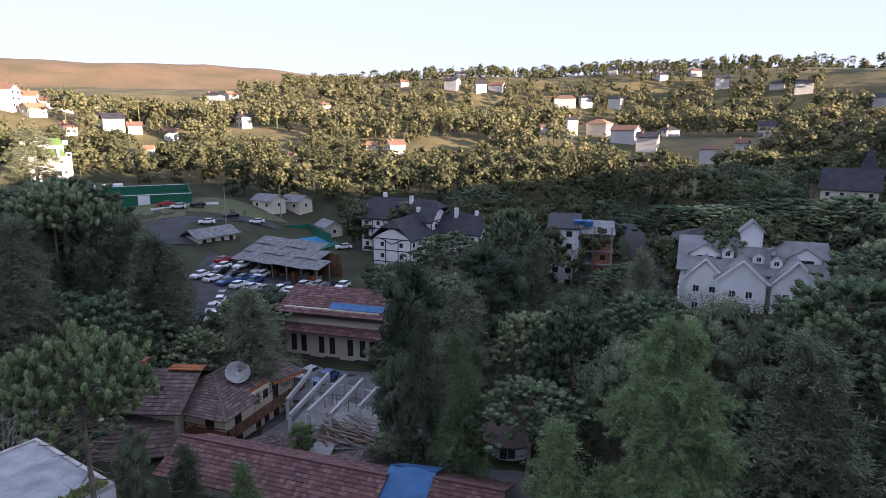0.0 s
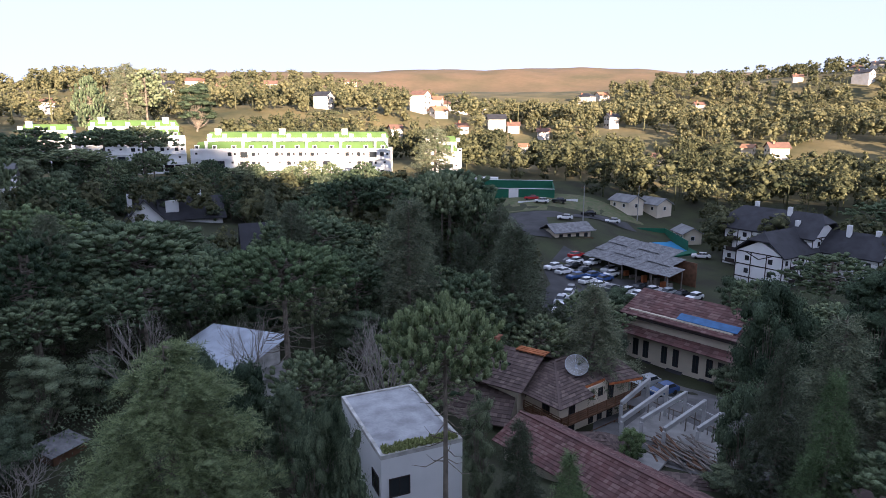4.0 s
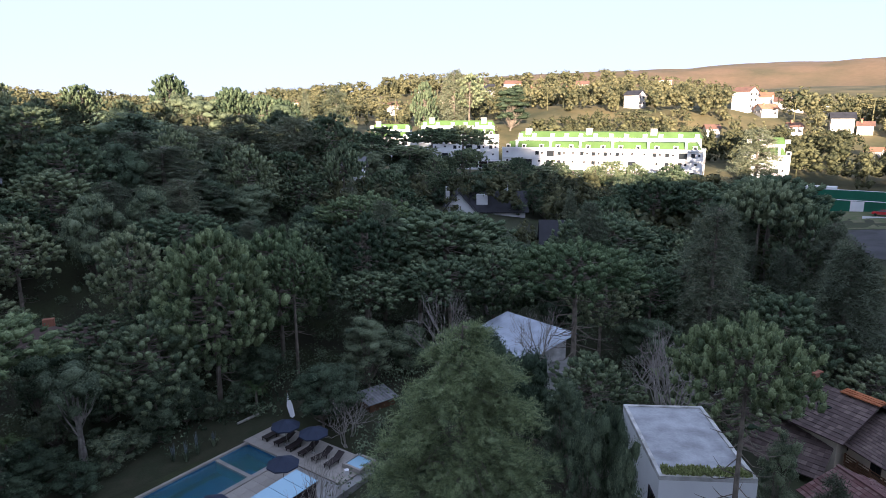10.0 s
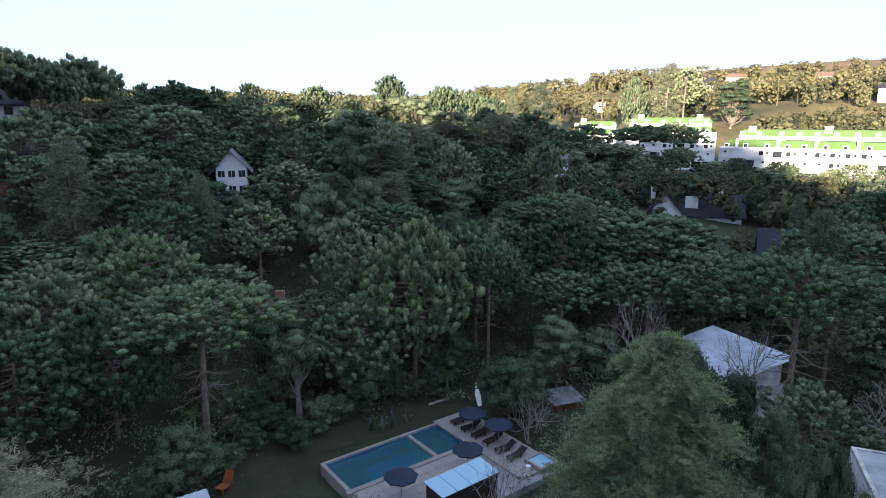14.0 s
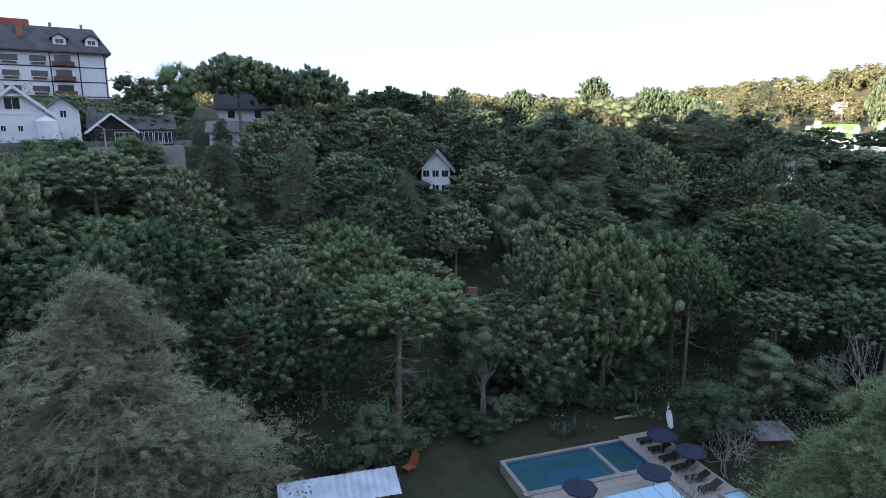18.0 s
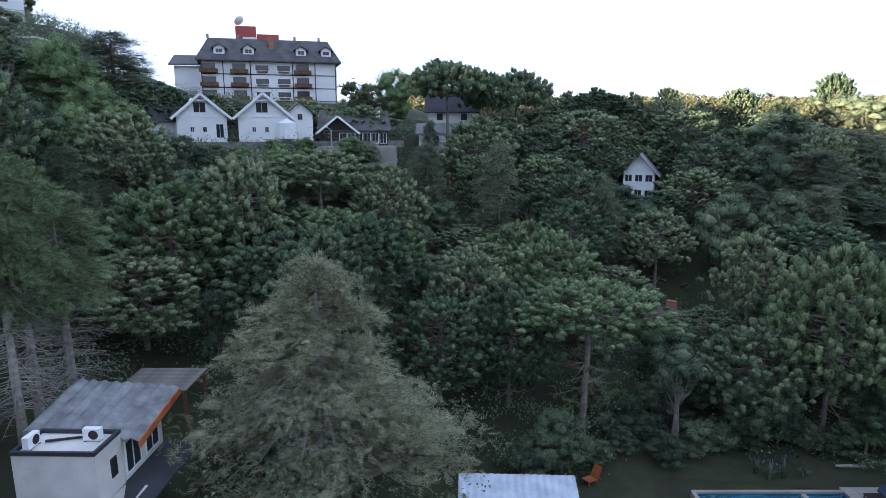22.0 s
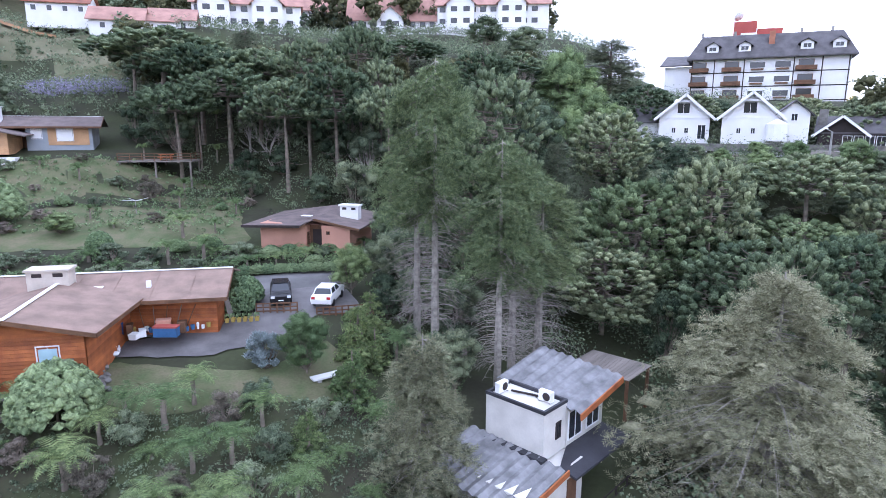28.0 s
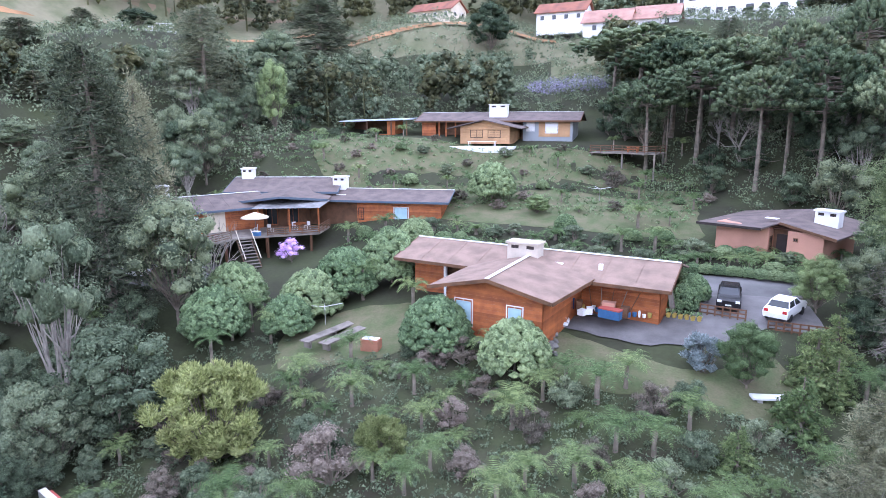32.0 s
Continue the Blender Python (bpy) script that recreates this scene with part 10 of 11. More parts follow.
def far_house(x, y, w, floors, look_code):
    """A house on the far slopes; look_code: W, C or B walls, D, R or O roof."""
    rng = random.Random(int(x * 3 + y * 11))
    wall = {"W": FAR_WHITE, "C": CREAM, "B": BRICK}[look_code[0]]
    top = {"D": DARK_ROOF, "R": FAR_RED, "O": FAR_ORANGE}[look_code[1]]
    words = {"W": "white", "C": "cream", "B": "brick"}[look_code[0]], {"D": "dark slate", "R": "red tile", "O": "orange tile"}[look_code[1]]
    turn = math.degrees(math.atan2(y, x)) + 90 + rng.uniform(-35, 35)
    d = min(w, 8.5)
    ob = house(x, y, turn, w, d, floors, 2.9, "gable" if rng.random() < 0.75 else "hip", d * 0.27, wall, top,
          f"{words[0]} hillside house with a {words[1]} roof, {'one storey' if floors == 1 else 'several storeys'}", (max(2, int(w / 3)), 2, 0, 2), (1.5, 1.3), z=ground(x, y) + 0.3,
          base=4, group="houses on the far slopes")
    if w > 7:
        v, high = w * rng.uniform(0.32, 0.45), floors * 2.9 * rng.choice((1.0, 0.62))
        at = pose(rng.uniform(-0.25, 0.25) * w, -d * 0.5 - 0.6, 0, 0, 0, 90)
        wing = part("wing", gable_wall("wing", wall, 4.0, v, high, v * 0.36, -4), ob, at=at)
        part("wing_roof", gable_roof("wing_roof", top, 4.0, v, high, v * 0.36, 0.4), wing)
        part("window", shared("far_bay", lambda: boxes("window", PANE, (-0.06, 0.06, -0.7, 0.7, 0, 1.3))), wing, at=pose(2.02, 0, 0.9))
    if rng.random() < 0.5:
        part("chimney", shared("far_chimney", lambda: boxes("chimney", BRICK, (-0.4, 0.4, -0.4, 0.4, 0, 2.6))), ob, at=pose(w * 0.25, d * 0.15, floors * 2.9 + 0.3))


for spot in ((-206, 301, 8, 2, "WD"),
             (-237, 382, 13, 2, "WR"),
             (-191, 294, 8, 1, "WO"),
             (-168, 280, 6, 1, "WR"),
             (-155, 295, 9, 2, "WD"),
             (-147, 299, 6, 1, "WR"),
             (-128, 270, 5, 1, "WO"),
             (-177, 490, 13, 2, "WD"),
             (-165, 418, 9, 2, "WR"),
             (-108, 341, 6, 2, "WD"),
             (-169, 505, 9, 1, "CO"),
             (-24, 313, 8, 2, "CR"),
             (-68, 285, 6, 1, "CR"),
             (-36, 318, 5, 1, "CO"),
             (-92, 493, 7, 1, "CR"),
             (8, 554, 12, 2, "WD"),
             (47, 552, 13, 1, "WR"),
             (32, 547, 9, 2, "WD")):
    far_house(*spot)
for spot in ((3, 621, 10, 1, "WR"),
             (17, 608, 8, 1, "WD"),
             (-35, 575, 7, 1, "CR"),
             (100, 517, 17, 2, "WR"),
             (116, 514, 10, 2, "WD"),
             (139, 508, 10, 2, "WD"),
             (70, 496, 10, 1, "BR"),
             (89, 357, 12, 2, "CO"),
             (73, 357, 6, 3, "CD"),
             (97, 333, 13, 2, "WR"),
             (104, 317, 10, 2, "WD"),
             (62, 378, 7, 1, "WR"),
             (122, 286, 7, 2, "WR"),
             (125, 346, 8, 1, "WD"),
             (82, 258, 5, 2, "BR"),
             (255, 485, 10, 1, "WD"),
             (265, 467, 12, 2, "WD"),
             (167, 324, 8, 2, "WD")):
    far_house(*spot)
for spot in ((230, 418, 8, 2, "WD"),
             (243, 399, 9, 3, "WO"),
             (227, 352, 11, 2, "WR"),
             (267, 389, 12, 2, "BR"),
             (140, 292, 5, 1, "WR"),
             (224, 512, 10, 2, "WD"),
             (216, 547, 9, 1, "WR"),
             (153, 573, 7, 1, "WD"),
             (292, 420, 9, 2, "WD"),
             (185, 540, 8, 1, "WD"),
             (-393, 286, 13, 2, "CR"),
             (-380, 255, 10, 2, "WD"),
             (-353, 321, 9, 2, "WR"),
             (-337, 324, 9, 1, "WD"),
             (-240, 255, 8, 2, "WD"),
             (-620, 716, 18, 2, "CR"),
             (-203, 294, 9, 3, "WR"),
             (-202, 308, 8, 2, "WO")):
    far_house(*spot)
for spot in ((-233, 384, 11, 3, "WD"),
             (-221, 396, 9, 2, "WR"),
             (-376, 221, 8, 1, "CR"),
             (-365, 171, 8, 2, "WR"),
             (-853, 454, 14, 1, "WD"),
             (-191, 254, 6, 1, "WR"),
             (-360, 313, 8, 1, "CO"),
             (-129, 297, 6, 1, "WR"),
             (-396, 136, 10, 1, "WD"),
             (-387, 149, 8, 1, "WR"),
             (-364, 173, 7, 1, "WD"),
             (-414, 123, 5, 2, "CR"),
             (-364, 285, 8, 2, "WR"),
             (-372, 251, 9, 2, "WD"),
             (-374, 215, 6, 1, "CR"),
             (-372, 93, 8, 3, "CR"),
             (-387, 110, 6, 1, "WR"),
             (-1122, -30, 18, 1, "WD")):
    far_house(*spot)

# ---- the woods ----
def bearing(x, y):
    """Turn to the left from the first view, and distance, both from the camera's place."""
    return math.degrees(math.atan2(-x, y)) % 360, math.hypot(x, y)


# sectors seen from the camera where trees stay out or below its sight lines: from and to (turn), nearest and farthest
# distance, and the height that planting keeps under at the far end
VIEW_CLEARINGS = []


def view_clearing(a0, a1, r0, r1, under=-99.0):
    VIEW_CLEARINGS.append((a0, a1, r0, r1, under))


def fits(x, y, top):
    """Whether a tree whose top is so high stays out of the camera's sight lines here."""
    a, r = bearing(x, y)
    for a0, a1, r0, r1, under in VIEW_CLEARINGS:
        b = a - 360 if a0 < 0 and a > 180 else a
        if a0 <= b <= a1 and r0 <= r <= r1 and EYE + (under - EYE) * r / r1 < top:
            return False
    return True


# kept open to the camera's view: houses, roads and gardens
view_clearing(36, 68, 0, 203, 14)
view_clearing(19, 30, 0, 225, 2)
view_clearing(7, 23, 0, 142, -9)
view_clearing(16, 27, 100, 172, -4)
view_clearing(9, 16, 0, 182, -6)
view_clearing(5.5, 14.5, 0, 104, -9)
view_clearing(-4, 9.5, 0, 150, -5)
view_clearing(-17, -9, 0, 126, -9)
view_clearing(-19, -15.5, 0, 190, -8)
view_clearing(-34, -19.5, 0, 112, -7)
view_clearing(-8, 34, 0, 72, -9)
view_clearing(30, 44, 0, 54, -5)
view_clearing(46, 59, 0, 74, 0)
view_clearing(50, 62, 0, 148, 6.5)
view_clearing(68, 96, 0, 58, -6)
view_clearing(96, 113, 0, 48, -4)
view_clearing(95, 99.5, 0, 114, 14)
view_clearing(91, 97, 0, 76, 4.5)
view_clearing(117, 140, 0, 94, 25.5)
view_clearing(124, 138, 0, 150, 35)
view_clearing(137, 157, 0, 46, -2)
view_clearing(184.5, 240, 0, 112)
view_clearing(183.5, 192, 112, 148)
view_clearing(172, 184.5, 0, 83)
view_clearing(156, 172.5, 0, 82)
view_clearing(148, 180, 0, 158, 47)
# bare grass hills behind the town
view_clearing(19, 56, 505, 790)
view_clearing(21, 36, 462, 505)
# the height of the woods along the skyline, as the camera sees it
view_clearing(-45, 36, 0, 205, 6)
view_clearing(-45, 36, 205, 330, 34)
view_clearing(36, 70, 0, 330, 36)
view_clearing(35, 68, 196, 250)
view_clearing(100, 148, 160, 330, 38)
view_clearing(66, 101, 0, 160, 28)
view_clearing(100, 122, 0, 160, 31)
view_clearing(148, 184.5, 0, 170, 55)
view_clearing(184.5, 240, 0, 190, 49.0)
view_clearing(122, 148, 0, 170, 40)
TAKEN = [(o.location.x, o.location.y) for o in scene.objects if o.parent is None and o.type == "EMPTY"]


def free(x, y, gap):
    return all((x - p) ** 2 + (y - q) ** 2 > gap * gap for p, q in TAKEN)


fill = random.Random(4)
count = 0
for k in range(5200):
    a, r = radians(fill.uniform(-44, 186)), math.sqrt(fill.uniform(48 ** 2, 128 ** 2))
    x, y = -r * math.sin(a), r * math.cos(a)
    kind = fill.choices(("araucaria", "dome", "broad", "pine", "cedar", "birch", "bare", "shrub_tree"), (5.5, 5.5, 2, 1.2, 1.0, 0.6, 0.5, 2))[0]
    high = {"araucaria": 15, "dome": 11, "bare": 8, "broad": 10, "pine": 14, "cedar": 13, "birch": 9, "shrub_tree": 5.5}[kind] * fill.uniform(0.65, 1.25)
    wide = {"araucaria": 4.6, "dome": 4.6, "bare": 3, "broad": 3.8, "pine": 3.4, "cedar": 3.2, "birch": 2.8, "shrub_tree": 2.6}[kind] * fill.uniform(0.8, 1.2)
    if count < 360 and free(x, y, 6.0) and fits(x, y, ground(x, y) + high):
        grow(kind, x, y, high, wide)
        TAKEN.append((x, y))
        count += 1


def wood_stuff(name, label, seed, r0, r1, tries, gap, protos, low, tall, lean=(-46, 240), leaf="far"):
    """Woods too far to count: many crowns in one mesh."""
    rng = np.random.default_rng(seed)
    a = np.radians(rng.uniform(lean[0], lean[1], tries))
    r = np.sqrt(rng.uniform(r0 ** 2, r1 ** 2, tries))
    x, y = -r * np.sin(a), r * np.cos(a)
    z = heights(x, y)
    cells, verts, faces, k = {}, [], [], 0
    for i in range(tries):
        cell = (int(x[i] // gap), int(y[i] // gap))
        high = rng.uniform(low, tall)
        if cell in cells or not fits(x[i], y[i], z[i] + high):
            continue
        if noise.noise((x[i] / 70, y[i] / 70, 5)) < (-0.42 if r[i] < 300 else -0.24) or (r[i] > 240 and not far_free(x[i], y[i])):
            continue
        cells[cell] = True
        p, f = protos[int(rng.integers(len(protos)))]
        t = rng.uniform(0, 6.28)
        c, sn, w = math.cos(t), math.sin(t), high * rng.uniform(0.85, 1.25)
        verts.append(np.stack([(p[:, 0] * c - p[:, 1] * sn) * w + x[i], (p[:, 0] * sn + p[:, 1] * c) * w + y[i], p[:, 2] * high + z[i] - 0.3], 1))
        faces.append(f + k)
        k += len(p)
    return tagged(new(name, indexed(name, np.concatenate(verts), np.concatenate(faces), LEAF[leaf])), label, "woods", kind="stuff")


FAR_HOMES = [(o.location.x, o.location.y) for o in scene.objects if o.parent is None and o.type == "EMPTY" and o.location.length > 230]


def far_free(x, y):
    for p, q in FAR_HOMES:
        near = math.hypot(p, q)
        along = (x * p + y * q) / near
        if near - 46 < along < near + 9 and abs(x * q - y * p) / near < 8.0:
            return False
    return True


def crown_proto(seed, style, clumps, per, body, fine=0.09):
    """A crown one metre high in all, for the woods."""
    rng = np.random.default_rng(seed)
    k = clumps
    if style == "umbrella":
        a, f = rng.uniform(0, 6.28, k), np.sqrt(rng.uniform(0.03, 1, k))
        c = np.stack([np.cos(a) * f * 0.26, np.sin(a) * f * 0.26, 0.87 - 0.13 * f ** 2 + rng.normal(size=k) * 0.03 - rng.choice([0, 0.15], k, p=[0.7, 0.3])], 1)
        r = rng.uniform(0.075, 0.105, k) * (20 / k) ** 0.4
        stem = np.array(tube([(0, 0, 0), (0, 0, 0.9)], [0.018, 0.01], 3))
        return massed(rng, np.concatenate([leaves(rng, c, r, per, fine * 0.83, 0.8), stem]), c, r * 1.1, 0.75, body, 0.44, 0.6)
    if style == "cone":
        h, a = np.sort(rng.uniform(0.08, 0.98, k)), rng.uniform(0, 6.28, k)
        f = (1 - h) ** 0.7 * 0.2 * rng.uniform(0.5, 1.05, k)
        c = np.stack([np.cos(a) * f, np.sin(a) * f, h * 0.95], 1)
        r = (0.12 - 0.075 * h) * (24 / k) ** 0.3
        return massed(rng, leaves(rng, c, r, per, fine * 0.95), c, r * 1.1, 1.2, body, 0.62, 0.5)
    d = rng.normal(size=(k, 3))
    d /= np.linalg.norm(d, axis=1)[:, None]
    c = d * (0.24, 0.24, 0.3) * rng.uniform(0.5, 1, (k, 1)) + (0, 0, 0.6)
    r = rng.uniform(0.1, 0.16, k) * (16 / k) ** 0.3
    return massed(rng, leaves(rng, c, r, per, fine), c, r * 1.1, 0.9, body, 0.62, 0.5)


SOIL_PALE = material("terrace_soil", (0.24, 0.17, 0.115), 0.95, 0.3, 5, 2, 0.4, second=(0.17, 0.15, 0.09))
STYLES = ("round", "umbrella", "round", "cone", "round", "umbrella", "cone", "round")
mid = [crown_proto(k, s, 15, 13, OCTA, 0.062) for k, s in enumerate(STYLES)]
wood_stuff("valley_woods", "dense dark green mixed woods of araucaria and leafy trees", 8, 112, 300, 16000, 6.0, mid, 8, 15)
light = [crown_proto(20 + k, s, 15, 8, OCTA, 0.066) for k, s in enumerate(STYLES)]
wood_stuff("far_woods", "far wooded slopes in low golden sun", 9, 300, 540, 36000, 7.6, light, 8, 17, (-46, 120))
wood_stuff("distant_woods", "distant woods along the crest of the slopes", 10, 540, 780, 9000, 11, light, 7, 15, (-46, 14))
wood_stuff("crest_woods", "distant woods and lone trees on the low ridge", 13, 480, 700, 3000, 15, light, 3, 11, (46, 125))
wood_stuff("hill_woods", "dense shaded trees on the hill behind the houses", 12, 112, 330, 5000, 6.4, mid, 6, 12, (120, 182))
wood_stuff("hillside_trees", "grey-green trees and tall scrub above the timber houses", 14, 112, 178, 7000, 4.2, mid, 4, 11, (182, 250), "sage")
wood_stuff("terrace_trees", "scattered trees on the terraced slope", 15, 152, 330, 420, 9, mid, 2.5, 6, (182, 250), "sage")
for k, (r, a0, a1) in enumerate(((158, 188, 232), (166, 196, 238), (175, 184, 226), (186, 190, 236), (198, 184, 230), (212, 186, 236), (230, 184, 236))):
    ring = [(a0 + (a1 - a0) * q / 12, r + 2.5 * math.sin(q * 1.3 + k)) for q in range(13)]
    patch(f"earth_terrace", CLAY if k % 3 == 0 else SOIL_PALE, "bare brown earth terrace along the slope", "terrace",
          [(-rr * math.sin(radians(a)), rr * math.cos(radians(a))) for a, rr in ring] + [(-(rr + 2.2) * math.sin(radians(a)), (rr + 2.2) * math.cos(radians(a))) for a, rr in reversed(ring)], 0.25, 5)


def low_growth(name, label, seed, tries, lean, r0, r1, gap, leaf, tall, mat, per=44, wide=1.0, keep=None):
    """Ferns, brambles and saplings over the forest floor."""
    rng = np.random.default_rng(seed)
    a = np.radians(rng.uniform(lean[0], lean[1], tries))
    r = np.sqrt(rng.uniform(r0 ** 2, r1 ** 2, tries))
    x, y = -r * np.sin(a), r * np.cos(a)
    z = heights(x, y)
    cells, c, s = {}, [], []
    for i in range(tries):
        cell = (int(x[i] // gap), int(y[i] // gap))
        if cell in cells or (keep and not keep(x[i], y[i])):
            continue
        cells[cell] = True
        h = rng.uniform(*tall)
        for q in range(3):
            c.append((x[i] + rng.normal() * 0.5 * h * wide, y[i] + rng.normal() * 0.5 * h * wide, z[i] + h * rng.uniform(0.3, 0.75)))
            s.append(h * rng.uniform(0.4, 0.65) * wide)
    return tagged(new(name, soup(name, leaves(rng, c, s, per // 3, leaf), mat)), label, "undergrowth", kind="stuff")


def overgrown(x, y):
    a, r = bearing(x, y)
    for a0, a1, r0, r1 in ((68, 98, 36, 57), (98, 112, 34, 43), (-9, 33, 36, 78), (29, 44, 24, 52), (44, 60, 54, 76), (136, 158, 20, 46), (184.5, 232, 20, 112), (172, 184.5, 20, 80), (156, 172, 20, 72), (3, 24, 70, 142)):
        b = a - 360 if a0 < 0 and a > 180 else a
        if a0 <= b <= a1 and r0 <= r <= r1:
            return False
    return True


low_growth("undergrowth", "dense dark undergrowth of shrubs and saplings below trees", 21, 9000, (-46, 180), 24, 130, 2.4, 0.19, (1.0, 3.2), LEAF["broad"], 96, 1.0, overgrown)


def inside(x, y, outline):
    hit = False
    for (ax, ay), (bx, by) in zip(outline, outline[1:] + outline[:1]):
        if (ay > y) != (by > y) and x < (bx - ax) * (y - ay) / (by - ay) + ax:
            hit = not hit
    return hit


BANK = [(33, -34), (24, -36.5), (14, -39.8), (6, -37.6), (-4, -36.2), (-10, -36.6), (-13, -31), (-8, -17), (8, -16), (24, -20), (35, -27)]
SLOPE = [(34, -73), (14, -72), (-4, -69), (-8, -78), (-6, -90), (8, -92), (36, -92), (52, -94), (60, -80), (54, -68)]
HEDGE = [(0, -58.5), (14, -57), (32, -62), (33, -65), (20, -66.5), (4, -64), (-4, -66), (-5, -60)]
LAWN_EDGE = [(-52, -13), (-58, -8), (-62, 0), (-63, 12), (-60, 15), (-57.4, 6), (-54.6, -3), (-50, -9)]
POOLSIDE = [(-38, -12), (-46, -13), (-52, -12), (-58, -6), (-60, 4), (-61, 14), (-58, 15), (-57, 5), (-54, -4), (-48, -8), (-42, -9)]
WEST = [(34, -36), (60, -40), (72, -70), (60, -100), (50, -92), (58, -72), (54, -50), (42, -46), (30, -48), (26, -38)]
CORNER = [(32, -17), (50, -20), (66, -40), (60, -44), (42, -42), (34, -36)]
UNDER = [(-r * math.sin(radians(a)), r * math.cos(radians(a))) for a, r in ((184, 86), (184, 106), (176, 108), (164, 108), (158, 90), (159, 74), (165, 76), (171, 80), (177, 84))]
PINKBED = [(0, -58.2), (-13, -56.6), (-17, -57), (-18, -63.5), (-4, -63.5), (-3, -64)]
COPSE = [(-15.5, -57), (-14.6, -50), (-13.6, -44), (-12.6, -38), (-16, -35), (-22, -46), (-24, -60), (-18, -60)]
CHALET = [(-r * math.sin(radians(a)), r * math.cos(radians(a))) for a, r in ((112, 70), (114, 86), (122, 91), (130, 88), (138, 88), (142, 84), (140, 66), (128, 66), (118, 62))]
BLOCK = [(-r * math.sin(radians(a)), r * math.cos(radians(a))) for a, r in ((37, 158), (44, 150), (52, 150), (60, 156), (67, 160), (67, 196), (58, 198), (50, 194), (40, 190))]


def scatter(outline, tries, gap, kinds, seed):
    """Plant a mixture inside an outline, each kind with a height and half-width."""
    rng = random.Random(seed)
    xs, ys = [p[0] for p in outline], [p[1] for p in outline]
    for k in range(tries):
        x, y = rng.uniform(min(xs), max(xs)), rng.uniform(min(ys), max(ys))
        if not inside(x, y, outline) or not free(x, y, gap):
            continue
        kind, high, wide = kinds[rng.randrange(len(kinds))]
        s = rng.uniform(0.75, 1.25)
        grow(kind, x, y, high * s, wide * s)
        TAKEN.append((x, y))


scatter(BANK, 420, 1.55, (("fern", 2.0, 1.7), ("low_fern", 0.9, 1.5), ("sage_shrub", 1.8, 1.2), ("dry_shrub", 1.6, 1.1), ("low_fern", 0.9, 1.4), ("sage_shrub", 1.4, 1.0)), 31)
scatter(SLOPE, 500, 3.0, (("dry_shrub", 1.1, 1.0), ("sage_shrub", 1.3, 1.1), ("low_fern", 0.9, 1.4), ("bush", 1.5, 1.0), ("dry_shrub", 1.0, 1.0), ("fern", 2.2, 1.7)), 32)
scatter(HEDGE, 260, 1.9, (("fern", 2.0, 1.9), ("low_fern", 1.0, 1.8), ("bush", 1.6, 1.1), ("sage_shrub", 1.5, 1.4)), 33)
scatter(WEST, 520, 3.2, (("bluegreen", 6.5, 3.0), ("shrub_tree", 5.5, 2.8), ("broad", 9, 3.4), ("fern", 3.0, 1.8), ("birch", 8, 2.6), ("bare", 7, 2.4), ("sage_shrub", 2.4, 1.8)), 34)
scatter(CORNER, 500, 2.2, (("bluegreen", 5, 2.6), ("shrub_tree", 4.5, 2.4), ("fern", 2.6, 1.7), ("sage_shrub", 2.2, 1.6), ("sage_shrub", 2.6, 1.8)), 35)
scatter(POOLSIDE, 420, 1.7, (("shrub_tree", 3.4, 1.9), ("sage_shrub", 1.8, 1.4), ("fern", 2.2, 1.6), ("broad", 5.5, 2.4), ("dry_shrub", 1.5, 1.2), ("shrub_tree", 2.6, 1.7)), 36)
scatter(LAWN_EDGE, 420, 1.6, (("shrub_tree", 3.0, 1.7), ("sage_shrub", 1.6, 1.3), ("broad", 4.5, 2.1), ("dry_shrub", 1.4, 1.1), ("fern", 1.8, 1.4)), 44)
scatter(BLOCK, 900, 4.6, (("shrub_tree", 4.5, 2.6), ("broad", 7, 3.4), ("dome", 8.5, 3.6), ("araucaria", 10, 3.8), ("shrub_tree", 5.5, 3)), 39)
scatter(UNDER, 700, 3.0, (("shrub_tree", 5.5, 2.6), ("broad", 8.5, 3.2), ("umbrella", 15, 3.6), ("birch", 8, 2.4), ("fern", 3.0, 2.0), ("shrub_tree", 4, 2.2)), 37)
scatter(CHALET, 700, 2.6, (("shrub_tree", 3.2, 2.0), ("sage_shrub", 2.2, 1.7), ("shrub_tree", 4.2, 2.3), ("dry_shrub", 1.8, 1.4), ("bluegreen", 3.4, 2.2), ("bright", 4.0, 2.0)), 38)
scatter(PINKBED, 420, 1.5, (("fern", 1.1, 1.4), ("low_fern", 0.8, 1.5), ("bush", 1.0, 1.0), ("low_fern", 0.9, 1.6), ("sage_shrub", 1.0, 1.1)), 41)
scatter(COPSE, 420, 1.8, (("shrub_tree", 4.2, 2.0), ("broad", 5.5, 2.2), ("sage_shrub", 2.0, 1.4), ("fern", 2.4, 1.7), ("shrub_tree", 3.2, 1.7)), 42)
for x, y, h, w in ((-3.4, -48.6, 2.4, 1.3), (-4.2, -50.6, 2.6, 1.4), (-3.2, -52.2, 2.4, 1.3)):
    grow("bush", x, y, h, w)
for k in range(9):
    grow("bush", -4.6 - 1.05 * k, -57.0 + 0.22 * k, 1.0, 0.85)
for x, y, h, w in ((36.2, -57.4, 2.6, 1.7), ):
    grow("blossom", x, y, h, w)
low_growth("ground_cover", "low herbs and leaf litter over the planted bank", 23, 5200, (150, 232), 18, 50, 0.75, 0.12, (0.2, 0.7), LEAF["sage"], 30, 1.2, lambda x, y: inside(x, y, BANK) or inside(x, y, WEST) or inside(x, y, CORNER))
